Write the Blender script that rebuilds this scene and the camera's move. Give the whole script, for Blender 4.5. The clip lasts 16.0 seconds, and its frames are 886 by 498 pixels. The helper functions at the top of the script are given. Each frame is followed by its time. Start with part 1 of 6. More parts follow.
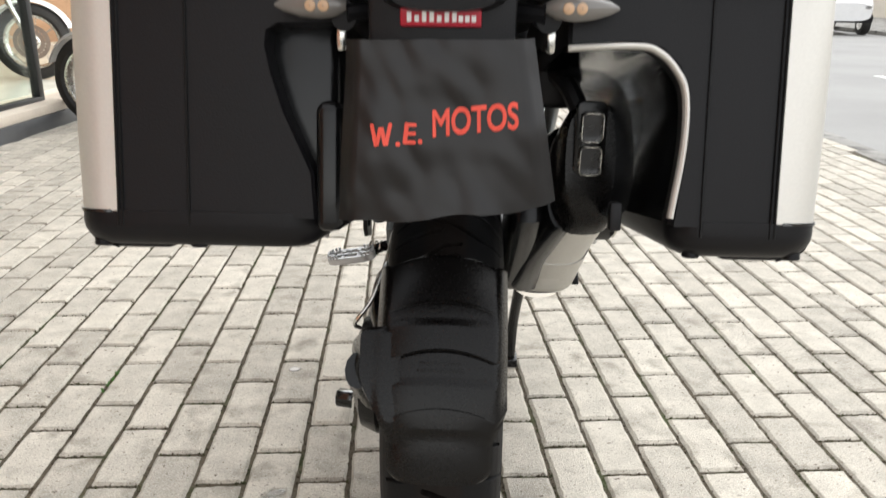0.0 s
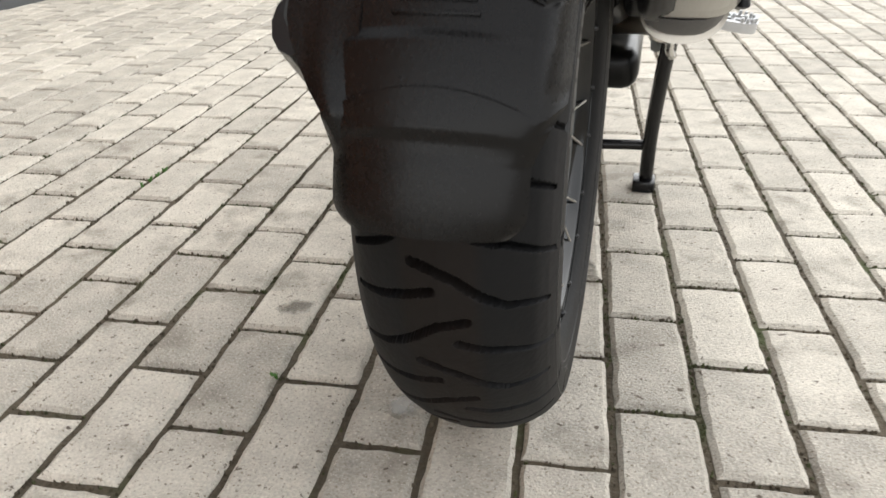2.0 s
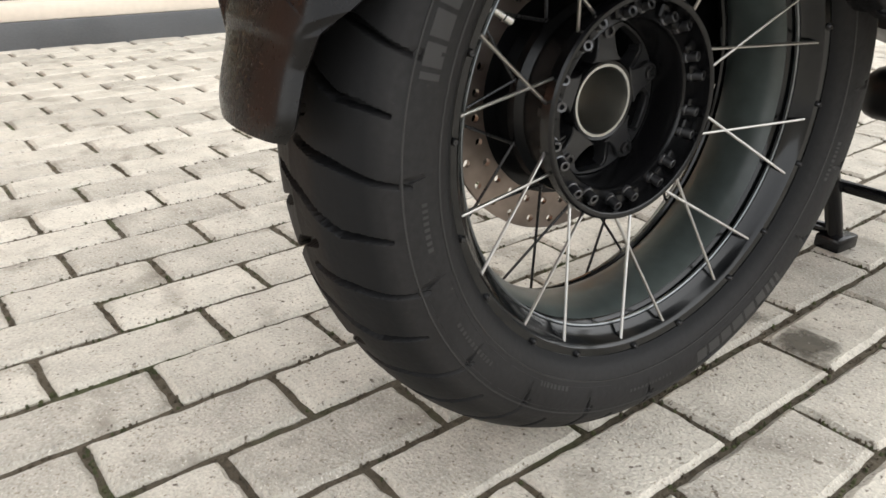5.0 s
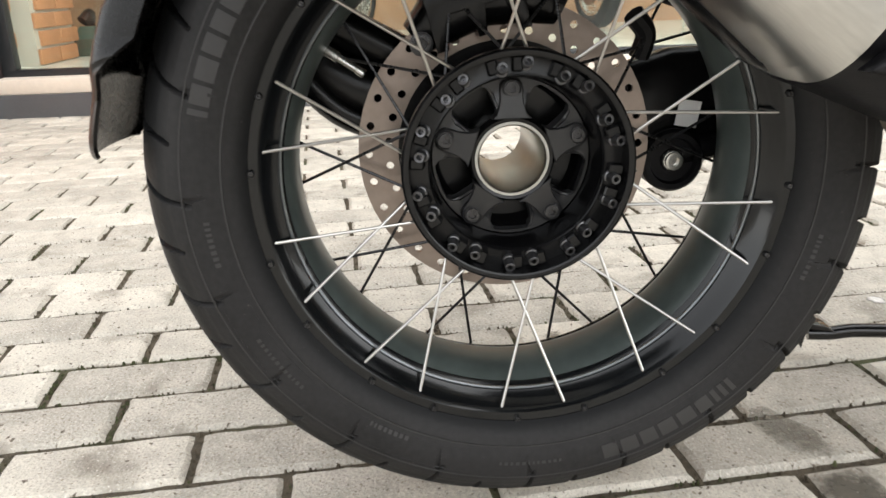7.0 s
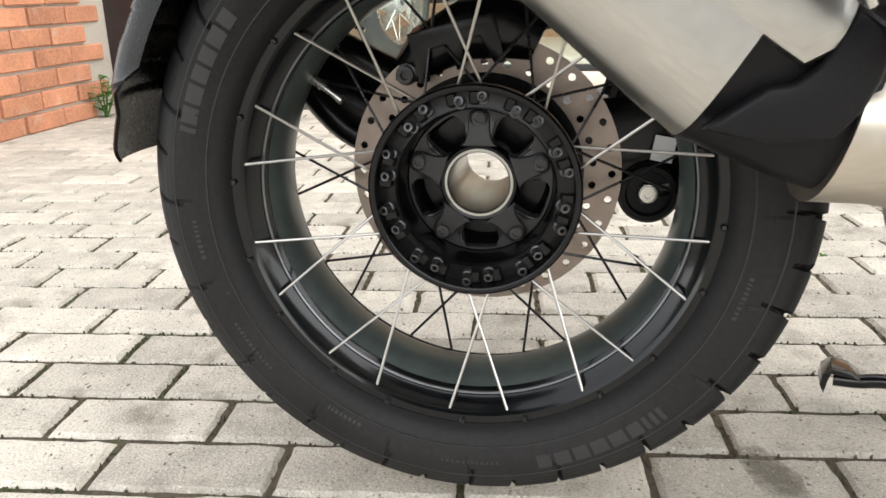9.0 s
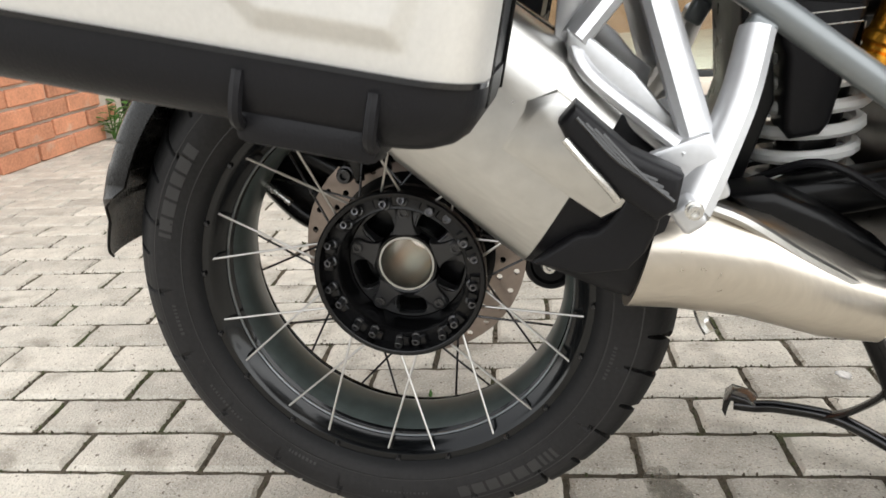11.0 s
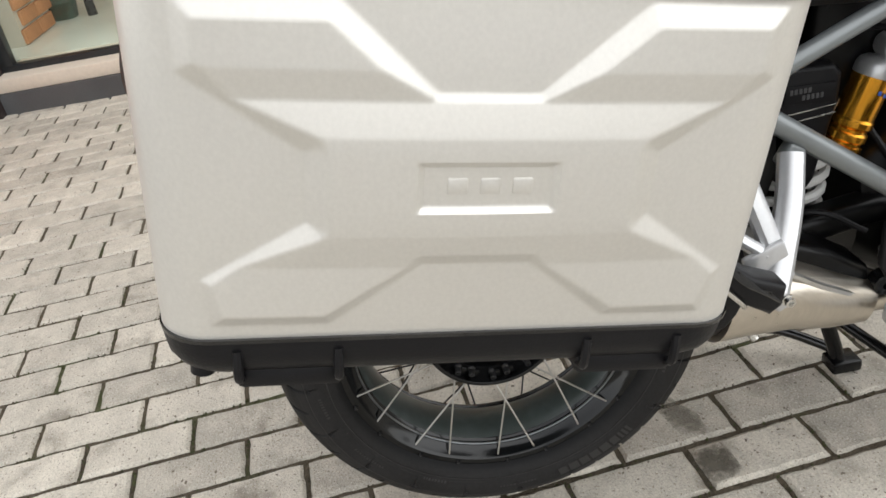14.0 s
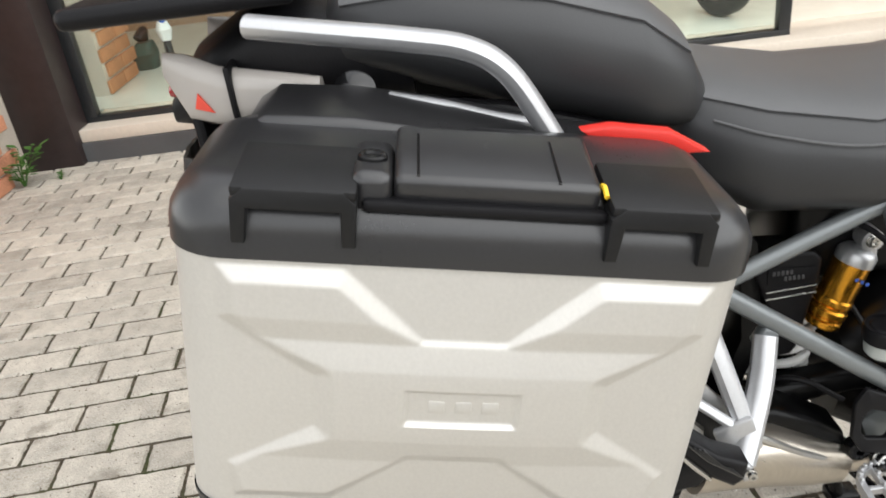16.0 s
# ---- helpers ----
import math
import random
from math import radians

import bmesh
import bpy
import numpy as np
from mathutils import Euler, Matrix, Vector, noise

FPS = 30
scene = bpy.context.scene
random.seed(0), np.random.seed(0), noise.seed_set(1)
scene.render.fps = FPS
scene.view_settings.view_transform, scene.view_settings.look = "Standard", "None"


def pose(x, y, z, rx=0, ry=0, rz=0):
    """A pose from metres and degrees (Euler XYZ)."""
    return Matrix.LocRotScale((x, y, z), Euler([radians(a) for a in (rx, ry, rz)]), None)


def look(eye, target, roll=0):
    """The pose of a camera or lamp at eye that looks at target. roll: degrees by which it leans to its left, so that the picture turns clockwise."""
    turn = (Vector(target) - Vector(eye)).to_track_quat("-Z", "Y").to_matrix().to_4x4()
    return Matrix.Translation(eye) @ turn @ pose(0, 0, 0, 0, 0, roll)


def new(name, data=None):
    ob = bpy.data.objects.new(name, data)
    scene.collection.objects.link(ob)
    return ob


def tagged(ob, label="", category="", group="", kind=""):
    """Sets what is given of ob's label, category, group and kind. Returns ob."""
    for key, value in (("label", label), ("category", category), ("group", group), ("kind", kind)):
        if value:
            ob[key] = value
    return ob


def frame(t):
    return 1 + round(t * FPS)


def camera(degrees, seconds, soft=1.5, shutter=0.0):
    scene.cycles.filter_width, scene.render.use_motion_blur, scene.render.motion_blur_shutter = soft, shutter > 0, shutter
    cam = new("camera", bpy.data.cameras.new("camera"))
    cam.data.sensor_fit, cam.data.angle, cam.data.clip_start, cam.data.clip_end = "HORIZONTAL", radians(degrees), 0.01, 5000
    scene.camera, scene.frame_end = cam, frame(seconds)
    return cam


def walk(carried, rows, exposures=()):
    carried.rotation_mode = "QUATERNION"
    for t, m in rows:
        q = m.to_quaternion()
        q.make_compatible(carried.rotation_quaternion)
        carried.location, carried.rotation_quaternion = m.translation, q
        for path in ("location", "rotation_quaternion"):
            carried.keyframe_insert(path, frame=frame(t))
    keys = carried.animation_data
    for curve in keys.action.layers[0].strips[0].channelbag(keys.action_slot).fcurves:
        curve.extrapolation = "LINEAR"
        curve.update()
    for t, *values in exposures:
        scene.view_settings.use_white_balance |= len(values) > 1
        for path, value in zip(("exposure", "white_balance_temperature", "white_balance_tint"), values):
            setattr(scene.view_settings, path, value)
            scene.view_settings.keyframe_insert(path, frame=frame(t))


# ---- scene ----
cam = camera(59.7, 16.0, shutter=0.3)
PATH = [
    (0, (0.028, -1.169, 0.965), (-0.033, 0.790, 0.298), 0.7),
    (0.5, (0.027, -1.047, 0.863), (-0.055, 0.873, 0.093), 0.4),
    (1, (0.029, -0.941, 0.764), (-0.088, 0.946, -0.081), 0.8),
    (1.5, (0.088, -0.863, 0.681), (-0.223, 0.976, -0.215), -0.2),
    (2, (0.130, -0.791, 0.597), (-0.346, 0.998, -0.330), -0.9),
    (2.5, (0.119, -0.673, 0.491), (-0.452, 1.083, -0.446), -0.2),
    (3, (0.105, -0.593, 0.433), (-0.572, 1.128, -0.497), 0.5),
    (3.5, (0.138, -0.561, 0.423), (-0.761, 1.070, -0.480), 1.5),
    (3.7, (0.171, -0.553, 0.426), (-0.867, 0.998, -0.470), 1.7),
    (5.8, (0.734, -0.44, 0.593), (-0.994, 0.193, -0.192), -1.5),
    (6, (0.769, -0.368, 0.604), (-1.003, 0.142, -0.17), -1.8),
    (6.5, (0.767, -0.217, 0.565), (-1.083, 0.048, -0.146), -1.6),
    (7, (0.679, -0.105, 0.501), (-1.21, 0.0, -0.147), -1.9),
    (7.5, (0.644, -0.049, 0.46), (-1.271, -0.099, -0.116), -0.9),
    (8, (0.667, -0.004, 0.465), (-1.251, -0.19, -0.07), 0.5),
    (8.5, (0.701, 0.044, 0.489), (-1.198, -0.23, -0.077), 0.0),
    (8.7, (0.715, 0.063, 0.506), (-1.169, -0.231, -0.099), -0.6),
    (10.8, (0.834, 0.211, 0.654), (-1.012, -0.168, -0.017), -2.4),
    (11, (0.843, 0.213, 0.675), (-1.008, -0.147, 0.009), -3.2),
    (11.5, (0.889, 0.219, 0.748), (-0.955, -0.084, 0.034), -4.7),
    (12, (0.941, 0.199, 0.846), (-0.861, -0.03, 0.01), -6.7),
    (12.5, (0.965, 0.148, 0.919), (-0.799, -0.01, -0.011), -8.6),
    (13, (0.944, 0.031, 0.956), (-0.783, -0.015, -0.05), -10.3),
    (13.5, (0.927, -0.071, 0.991), (-0.786, -0.027, -0.04), -10.4),
    (14, (0.93, -0.099, 1.023), (-0.795, -0.009, 0.016), -9.4),
    (14.5, (0.94, -0.091, 1.062), (-0.791, 0.014, 0.067), -9.4),
    (15, (0.956, -0.074, 1.112), (-0.778, 0.028, 0.121), -9.1),
    (15.5, (0.968, -0.053, 1.159), (-0.775, 0.029, 0.183), -8.1),
    (16, (0.974, -0.025, 1.203), (-0.807, -0.06, 0.294), -7.5),
]
walk(cam, [(t, look(eye, target, roll)) for t, eye, target, roll in PATH], exposures=[(0, 1.4), (1.5, 1.38), (2.5, 1.5), (3.7, 1.7), (5.8, 1.55), (7, 1.75), (8, 1.85), (8.7, 1.8), (10.8, 1.52), (12, 1.29), (13, 1.19), (14, 1.08), (15, 1.24), (16, 1.24)])

# ---- light ----
world = bpy.data.worlds.new("overcast_sky")
scene.world = world
world.use_nodes = True
wn, wl = world.node_tree.nodes, world.node_tree.links
SUN_UP, SUN_TURN = radians(60), radians(32)
sky = wn.new("ShaderNodeTexSky")
sky.sky_type, sky.sun_disc = "NISHITA", False
sky.sun_elevation, sky.sun_rotation = SUN_UP, SUN_TURN
sky.dust_density, sky.air_density, sky.ozone_density = 0.3, 1.6, 1.0
grey = wn.new("ShaderNodeHueSaturation")
grey.inputs["Saturation"].default_value = 0.10
wl.new(sky.outputs["Color"], grey.inputs["Color"])
wl.new(grey.outputs["Color"], wn["Background"].inputs["Color"])
wn["Background"].inputs["Strength"].default_value = 0.15
# Added fill lamp just inside the glass, no real source; brightens the shop.
window_fill = new("window_fill_lamp", bpy.data.lights.new("window_fill_lamp", "AREA"))
window_fill.data.shape, window_fill.data.size, window_fill.data.size_y, window_fill.data.energy, window_fill.data.color = "RECTANGLE", 2.5, 15.5, 90, (1.0, 0.98, 0.94)
window_fill.matrix_world = pose(-3.08, 6.0, 1.5, 0, 90, 0)
sun = new("sun", bpy.data.lights.new("sun", "SUN"))
sun.data.energy, sun.data.angle, sun.data.color = 0.45, radians(90), (1.0, 0.975, 0.90)
sun.matrix_world = look((6 * math.cos(SUN_UP) * math.sin(SUN_TURN), 6 * math.cos(SUN_UP) * math.cos(SUN_TURN), 6 * math.sin(SUN_UP)), (0, 0, 0))


# ---- materials ----
def material(name, base, rough=0.5, metal=0.0, spread=0.12, grain=40.0, stain=4.0, bump=0.1, coat=0.0, fine=0.5, island=False, piece=False, dirt=None, brush=None, spec=0.5, relief=0.002, specks=(), band=()):
    """Principled surface with variation at two scales, both in metres."""
    m = bpy.data.materials.new(name)
    m.use_nodes = True
    n, l = m.node_tree.nodes, m.node_tree.links
    b = n["Principled BSDF"]
    pos = n.new("ShaderNodeTexCoord")
    src = pos.outputs["Object"]
    if piece:
        own, vary = n.new("ShaderNodeObjectInfo"), n.new("ShaderNodeVectorMath")
        vary.operation = "MULTIPLY_ADD"
        vary.inputs[1].default_value, vary.inputs[2].default_value = (1, 1, 1), (0, 0, 0)
        shift = n.new("ShaderNodeVectorMath")
        shift.operation = "SCALE"
        shift.inputs[0].default_value, shift.inputs["Scale"].default_value = (31, 17, 23), 1.0
        l.new(own.outputs["Random"], shift.inputs["Scale"])
        l.new(src, vary.inputs[0])
        l.new(shift.outputs[0], vary.inputs[2])
        src = vary.outputs[0]
    if brush:
        mp = n.new("ShaderNodeMapping")
        mp.inputs["Scale"].default_value = brush
        l.new(src, mp.inputs["Vector"])
        gsrc = mp.outputs["Vector"]
    else:
        gsrc = src
    a = n.new("ShaderNodeTexNoise")
    a.inputs["Scale"].default_value, a.inputs["Detail"].default_value = grain, 6
    l.new(gsrc, a.inputs["Vector"])
    c = n.new("ShaderNodeTexNoise")
    c.inputs["Scale"].default_value, c.inputs["Detail"].default_value = stain, 4
    l.new(src, c.inputs["Vector"])
    add = n.new("ShaderNodeMix")
    add.data_type = "FLOAT"
    add.inputs[0].default_value = fine
    l.new(c.outputs["Fac"], add.inputs[2])
    l.new(a.outputs["Fac"], add.inputs[3])
    fac = add.outputs[0]
    if island or piece:
        r = n.new("ShaderNodeNewGeometry") if island else n.new("ShaderNodeObjectInfo")
        mx = n.new("ShaderNodeMix")
        mx.data_type = "FLOAT"
        mx.inputs[0].default_value = 0.18
        l.new(fac, mx.inputs[2])
        l.new(r.outputs["Random Per Island" if island else "Random"], mx.inputs[3])
        fac = mx.outputs[0]
    ramp = n.new("ShaderNodeValToRGB")
    lo = [max(0.0, v * (1 - spread)) for v in base]
    hi = [min(1.0, v * (1 + spread)) for v in base]
    ramp.color_ramp.elements[0].position, ramp.color_ramp.elements[1].position = 0.3, 0.7
    ramp.color_ramp.elements[0].color, ramp.color_ramp.elements[1].color = (*lo, 1), (*hi, 1)
    l.new(fac, ramp.inputs["Fac"])
    col = ramp.outputs["Color"]
    for color, scale, low, high in ([dirt] if dirt else []) + list(specks):
        d = n.new("ShaderNodeTexNoise")
        d.inputs["Scale"].default_value, d.inputs["Detail"].default_value = scale, 8
        l.new(src, d.inputs["Vector"])
        dr = n.new("ShaderNodeMapRange")
        dr.inputs[1].default_value, dr.inputs[2].default_value = low, high
        l.new(d.outputs["Fac"], dr.inputs[0])
        dm = n.new("ShaderNodeMix")
        dm.data_type = "RGBA"
        l.new(dr.outputs[0], dm.inputs[0])
        l.new(col, dm.inputs[6])
        dm.inputs[7].default_value = (*color, 1)
        col = dm.outputs[2]
    for color, half in band:
        xyz, ab, br, bm_ = n.new("ShaderNodeSeparateXYZ"), n.new("ShaderNodeMath"), n.new("ShaderNodeMapRange"), n.new("ShaderNodeMix")
        ab.operation, bm_.data_type = "ABSOLUTE", "RGBA"
        br.inputs[1].default_value, br.inputs[2].default_value, br.inputs[3].default_value, br.inputs[4].default_value = half - 0.006, half + 0.004, 0.85, 0.0
        l.new(pos.outputs["Object"], xyz.inputs[0])
        l.new(xyz.outputs[0], ab.inputs[0])
        l.new(ab.outputs[0], br.inputs[0])
        l.new(br.outputs[0], bm_.inputs[0])
        l.new(col, bm_.inputs[6])
        bm_.inputs[7].default_value = (*color, 1)
        col = bm_.outputs[2]
    l.new(col, b.inputs["Base Color"])
    rr = n.new("ShaderNodeMapRange")
    rr.inputs[3].default_value, rr.inputs[4].default_value = max(0.02, rough - 0.09), min(1, rough + 0.09)
    l.new(add.outputs[0], rr.inputs[0])
    l.new(rr.outputs[0], b.inputs["Roughness"])
    b.inputs["Metallic"].default_value = metal
    b.inputs["Specular IOR Level"].default_value = spec
    b.inputs["Coat Weight"].default_value = coat
    if bump:
        bp = n.new("ShaderNodeBump")
        bp.inputs["Strength"].default_value, bp.inputs["Distance"].default_value = bump, relief
        l.new(a.outputs["Fac"], bp.inputs["Height"])
        l.new(bp.outputs["Normal"], b.inputs["Normal"])
    return m


def glass(name, tint=(0.9, 0.95, 0.93)):
    m = bpy.data.materials.new(name)
    m.use_nodes = True
    n, l = m.node_tree.nodes, m.node_tree.links
    out = n["Material Output"]
    n.remove(n["Principled BSDF"])
    t, g, f, mix = n.new("ShaderNodeBsdfTransparent"), n.new("ShaderNodeBsdfGlossy"), n.new("ShaderNodeLayerWeight"), n.new("ShaderNodeMixShader")
    power, scale = n.new("ShaderNodeMath"), n.new("ShaderNodeMath")
    power.operation, power.inputs[1].default_value = "POWER", 5.0
    scale.operation, scale.inputs[1].default_value, scale.inputs[2].default_value = "MULTIPLY_ADD", 0.96, 0.04
    t.inputs["Color"].default_value = (*tint, 1)
    g.inputs["Roughness"].default_value = 0.02
    f.inputs["Blend"].default_value = 0.5
    l.new(f.outputs["Facing"], power.inputs[0])
    l.new(power.outputs[0], scale.inputs[0])
    l.new(scale.outputs[0], mix.inputs[0])
    l.new(t.outputs[0], mix.inputs[1])
    l.new(g.outputs[0], mix.inputs[2])
    l.new(mix.outputs[0], out.inputs["Surface"])
    return m


def blot(name, base, rough, rx, ry, strength):
    """A soft-edged stain, thinning out toward an uneven rim."""
    m = material(name, base, rough, spread=0.3, grain=230, stain=40, bump=0.2)
    n, l = m.node_tree.nodes, m.node_tree.links
    pos, sc, ln, ns, ad, mr = n.new("ShaderNodeTexCoord"), n.new("ShaderNodeVectorMath"), n.new("ShaderNodeVectorMath"), n.new("ShaderNodeTexNoise"), n.new("ShaderNodeMath"), n.new("ShaderNodeMapRange")
    sc.operation, ln.operation, ad.operation = "MULTIPLY", "LENGTH", "MULTIPLY_ADD"
    sc.inputs[1].default_value = (1 / rx, 1 / ry, 0)
    ns.inputs["Scale"].default_value, ns.inputs["Detail"].default_value = 60, 6
    ad.inputs[1].default_value = 1.3
    mr.inputs[1].default_value, mr.inputs[2].default_value, mr.inputs[3].default_value, mr.inputs[4].default_value = 1.1, 1.65, strength, 0.0
    l.new(pos.outputs["Object"], sc.inputs[0])
    l.new(sc.outputs[0], ln.inputs[0])
    l.new(pos.outputs["Object"], ns.inputs["Vector"])
    l.new(ns.outputs["Fac"], ad.inputs[0])
    l.new(ln.outputs["Value"], ad.inputs[2])
    l.new(ad.outputs[0], mr.inputs[0])
    l.new(mr.outputs[0], n["Principled BSDF"].inputs["Alpha"])
    return m


PAVER_WEAR = dict(rough=0.9, spread=0.40, grain=280, bump=1.0, relief=0.0030, fine=0.55)
PAVER_SPECKS = (((0.70, 0.655, 0.58), 300, 0.61, 0.70), ((0.24, 0.20, 0.15), 230, 0.60, 0.70), ((0.13, 0.105, 0.08), 95, 0.655, 0.70))
PAVER = material("concrete_paver", (0.505, 0.466, 0.400), stain=16, piece=True, dirt=((0.20, 0.175, 0.14), 12, 0.56, 0.80), specks=PAVER_SPECKS, **PAVER_WEAR)
PAVER_FAR = material("concrete_paver_joined", (0.505, 0.466, 0.400), stain=16, island=True, dirt=((0.20, 0.175, 0.14), 9, 0.58, 0.82), specks=PAVER_SPECKS, **PAVER_WEAR)
BED = material("mossy_sand_joint", (0.088, 0.071, 0.048), 0.97, spread=0.5, grain=140, stain=3, bump=1.0, relief=0.006, dirt=((0.055, 0.065, 0.022), 7, 0.54, 0.68))
MOSS = material("joint_moss", (0.060, 0.066, 0.026), 0.95, spread=0.5, grain=300, stain=20, bump=0.6, island=True)
ASPHALT = material("worn_asphalt", (0.29, 0.285, 0.275), 0.9, spread=0.2, grain=120, stain=0.6, bump=0.5)
EARTH = material("far_ground", (0.12, 0.115, 0.1), 0.95, spread=0.3, grain=5, stain=0.3, bump=0.3)
KERB = material("concrete_kerb", (0.28, 0.27, 0.25), 0.9, spread=0.3, grain=60, stain=3, bump=0.5, dirt=((0.06, 0.055, 0.05), 4, 0.5, 0.7))
WHITE_LINE = material("worn_road_paint", (0.75, 0.75, 0.73), 0.8, spread=0.15, grain=80, stain=5)
BRICK = material("orange_clay_brick", (0.52, 0.23, 0.13), 0.85, spread=0.4, grain=90, stain=9, bump=0.6, piece=True, dirt=((0.55, 0.4, 0.3), 11, 0.6, 0.8))
BRICK_IN = material("orange_cladding_brick", (0.42, 0.19, 0.09), 0.85, spread=0.4, grain=70, stain=5, bump=0.5, island=True)
MORTAR = material("pale_mortar", (0.5, 0.44, 0.37), 0.95, spread=0.15, grain=120, stain=6, bump=0.6)
DARK_CLAD = material("dark_brown_cladding", (0.03, 0.02, 0.02), 0.45, spread=0.3, grain=20, stain=2, bump=0.1)
GRANITE = material("dark_grey_granite_plinth", (0.085, 0.088, 0.092), 0.35, spread=0.5, grain=240, stain=3, bump=0.1)
BEIGE = material("beige_stone_sill", (0.72, 0.64, 0.54), 0.6, spread=0.08, grain=50, stain=3)
FRAME_BLACK = material("black_aluminium_frame", (0.018, 0.02, 0.022), 0.4, spread=0.2, grain=30)
SHOP_FLOOR = material("polished_shop_floor", (0.75, 0.74, 0.66), 0.22, spread=0.1, grain=6, stain=1)
BROWN_BRICK = material("brown_brick_shop_wall", (0.38, 0.22, 0.13), 0.85, spread=0.4, grain=14, stain=3, bump=0.5, relief=0.01, brush=(1, 4, 14))
SHOP_WALL = material("shop_wall_plaster", (0.5, 0.45, 0.38), 0.8, spread=0.1, grain=12, stain=1)
CEILING = material("shop_ceiling_plaster", (0.7, 0.69, 0.66), 0.9, spread=0.05, grain=12, stain=1)
PANE = glass("shop_glass")
RUBBER = material("tyre_rubber", (0.016, 0.0155, 0.015), 0.6, spread=0.3, spec=0.35, grain=180, stain=10, bump=0.22, dirt=((0.05, 0.045, 0.038), 30, 0.58, 0.85))
RUBBER_TREAD = material("worn_tyre_tread", (0.020, 0.0193, 0.0193), 0.56, spread=0.3, spec=0.14, grain=180, stain=10, bump=0.22, band=(((0.0058, 0.0061, 0.0067), 0.0735), ((0.0115, 0.0090, 0.0078), 0.030)), specks=(((0.07, 0.065, 0.06), 300, 0.70, 0.78),))
BOLT_GREY = material("grey_steel_bolt_head", (0.12, 0.12, 0.125), 0.34, 0.9, spread=0.25, grain=90)
WET = blot("wet_concrete", (0.22, 0.20, 0.165), 0.12, 0.034, 0.022, 0.7)
RUBBER_MARK = material("raised_tyre_lettering", (0.0205, 0.0198, 0.0198), 0.5, spread=0.2, grain=100)
RIM_BLACK = material("gloss_black_rim", (0.003, 0.0035, 0.004), 0.16, spec=0.34, spread=0.3, grain=25, stain=6, bump=0.01, coat=0.1)
# Paler than the gloss black rim: the colour of its painted highlight lines.
RIM_GLINT = material("rim_highlight_metal", (0.16, 0.17, 0.175), 0.3, 0.8, spread=0.2, grain=40, stain=6, bump=0.01)
RIM_DUSTY = material("dusty_black_rim_barrel", (0.046, 0.056, 0.053), 0.34, spread=0.35, grain=60, stain=9, bump=0.08)
STEEL = material("stainless_steel", (0.62, 0.61, 0.58), 0.26, 1.0, spread=0.1, grain=60, stain=8, bump=0.03)
SPOKE_STEEL = material("bright_spoke_steel", (0.48, 0.465, 0.44), 0.32, 1.0, spread=0.05, grain=50, stain=8, bump=0)
BLACK_BOLT = material("dark_steel_bolt", (0.06, 0.06, 0.062), 0.28, 0.85, spread=0.2, grain=60)
DISC_STEEL = material("used_brake_disc", (0.30, 0.25, 0.22), 0.36, 1.0, spread=0.18, grain=90, stain=14, bump=0.06, brush=(1, 1, 1))
BLACK_PLASTIC = material("matt_black_plastic", (0.0070, 0.0068, 0.0078), 0.43, spec=0.2, spread=0.18, grain=420, stain=7, bump=0.16)
PALE = blot("pale_droppings", (0.75, 0.73, 0.70), 0.7, 0.02, 0.017, 0.8)
DAMP = blot("damp_concrete", (0.16, 0.145, 0.115), 0.5, 0.070, 0.034, 0.6)
STAIN = blot("oil_stained_concrete", (0.10, 0.088, 0.068), 0.8, 0.046, 0.046, 0.75)
SHIELD = material("polished_dark_shield", (0.13, 0.14, 0.15), 0.14, 1.0, spread=0.2, grain=20, stain=5, bump=0.03)
SHIELD_GREY = material("grey_silencer_shield", (0.24, 0.255, 0.275), 0.25, 1.0, spread=0.15, grain=20, stain=5, bump=0.02)
LID_PLASTIC = material("smooth_black_lid_plastic", (0.0170, 0.0168, 0.0180), 0.30, spec=0.75, spread=0.2, grain=300, stain=9, bump=0.03, specks=(((0.05, 0.05, 0.052), 60, 0.70, 0.80),))
HOOD_PLASTIC = material("dark_grained_hood_plastic", (0.010, 0.010, 0.0105), 0.4, spec=0.3, spread=0.2, grain=300, stain=9, bump=0.06)
CARRIER_BLACK = material("painted_hub_carrier", (0.020, 0.020, 0.021), 0.30, spec=0.5, spread=0.2, grain=200, stain=12, bump=0.06)
FAIRING = material("pale_tail_lens", (0.42, 0.39, 0.36), 0.2, spread=0.06, grain=20, coat=0.4)
FENDER_PLASTIC = material("satin_black_mudguard", (0.0038, 0.0034, 0.0033), 0.27, spec=0.22, spread=0.2, grain=300, stain=8, bump=0.08)
GLOSS_BLACK = material("gloss_black_metal", (0.006, 0.006, 0.0065), 0.16, spread=0.3, grain=40, stain=6, bump=0.02, coat=0.3)
# Darker than plain black: the shade between engine parts is put into the colour.
DEEP_BLACK = material("deep_shade_black", (0.003, 0.003, 0.0032), 0.3, spec=0.2, spread=0.4, grain=60, stain=8, bump=0.1)
SATIN_BLACK = material("satin_black_metal", (0.0045, 0.0045, 0.005), 0.24, spec=0.32, spread=0.3, grain=60, stain=8, bump=0.05)
CASE_SILVER = material("silver_painted_shell", (0.64, 0.62, 0.58), 0.45, 0.55, spread=0.05, grain=300, stain=3, bump=0, fine=0.6)
BRUSHED = material("brushed_stainless_silencer", (0.52, 0.51, 0.485), 0.3, 1.0, spread=0.12, grain=30, stain=4, bump=0.06, brush=(40, 2, 2))
BRUSHED_WARM = material("heat_tinted_stainless", (0.58, 0.53, 0.46), 0.3, 1.0, spread=0.1, grain=26, stain=5, bump=0.05, brush=(30, 2, 2))
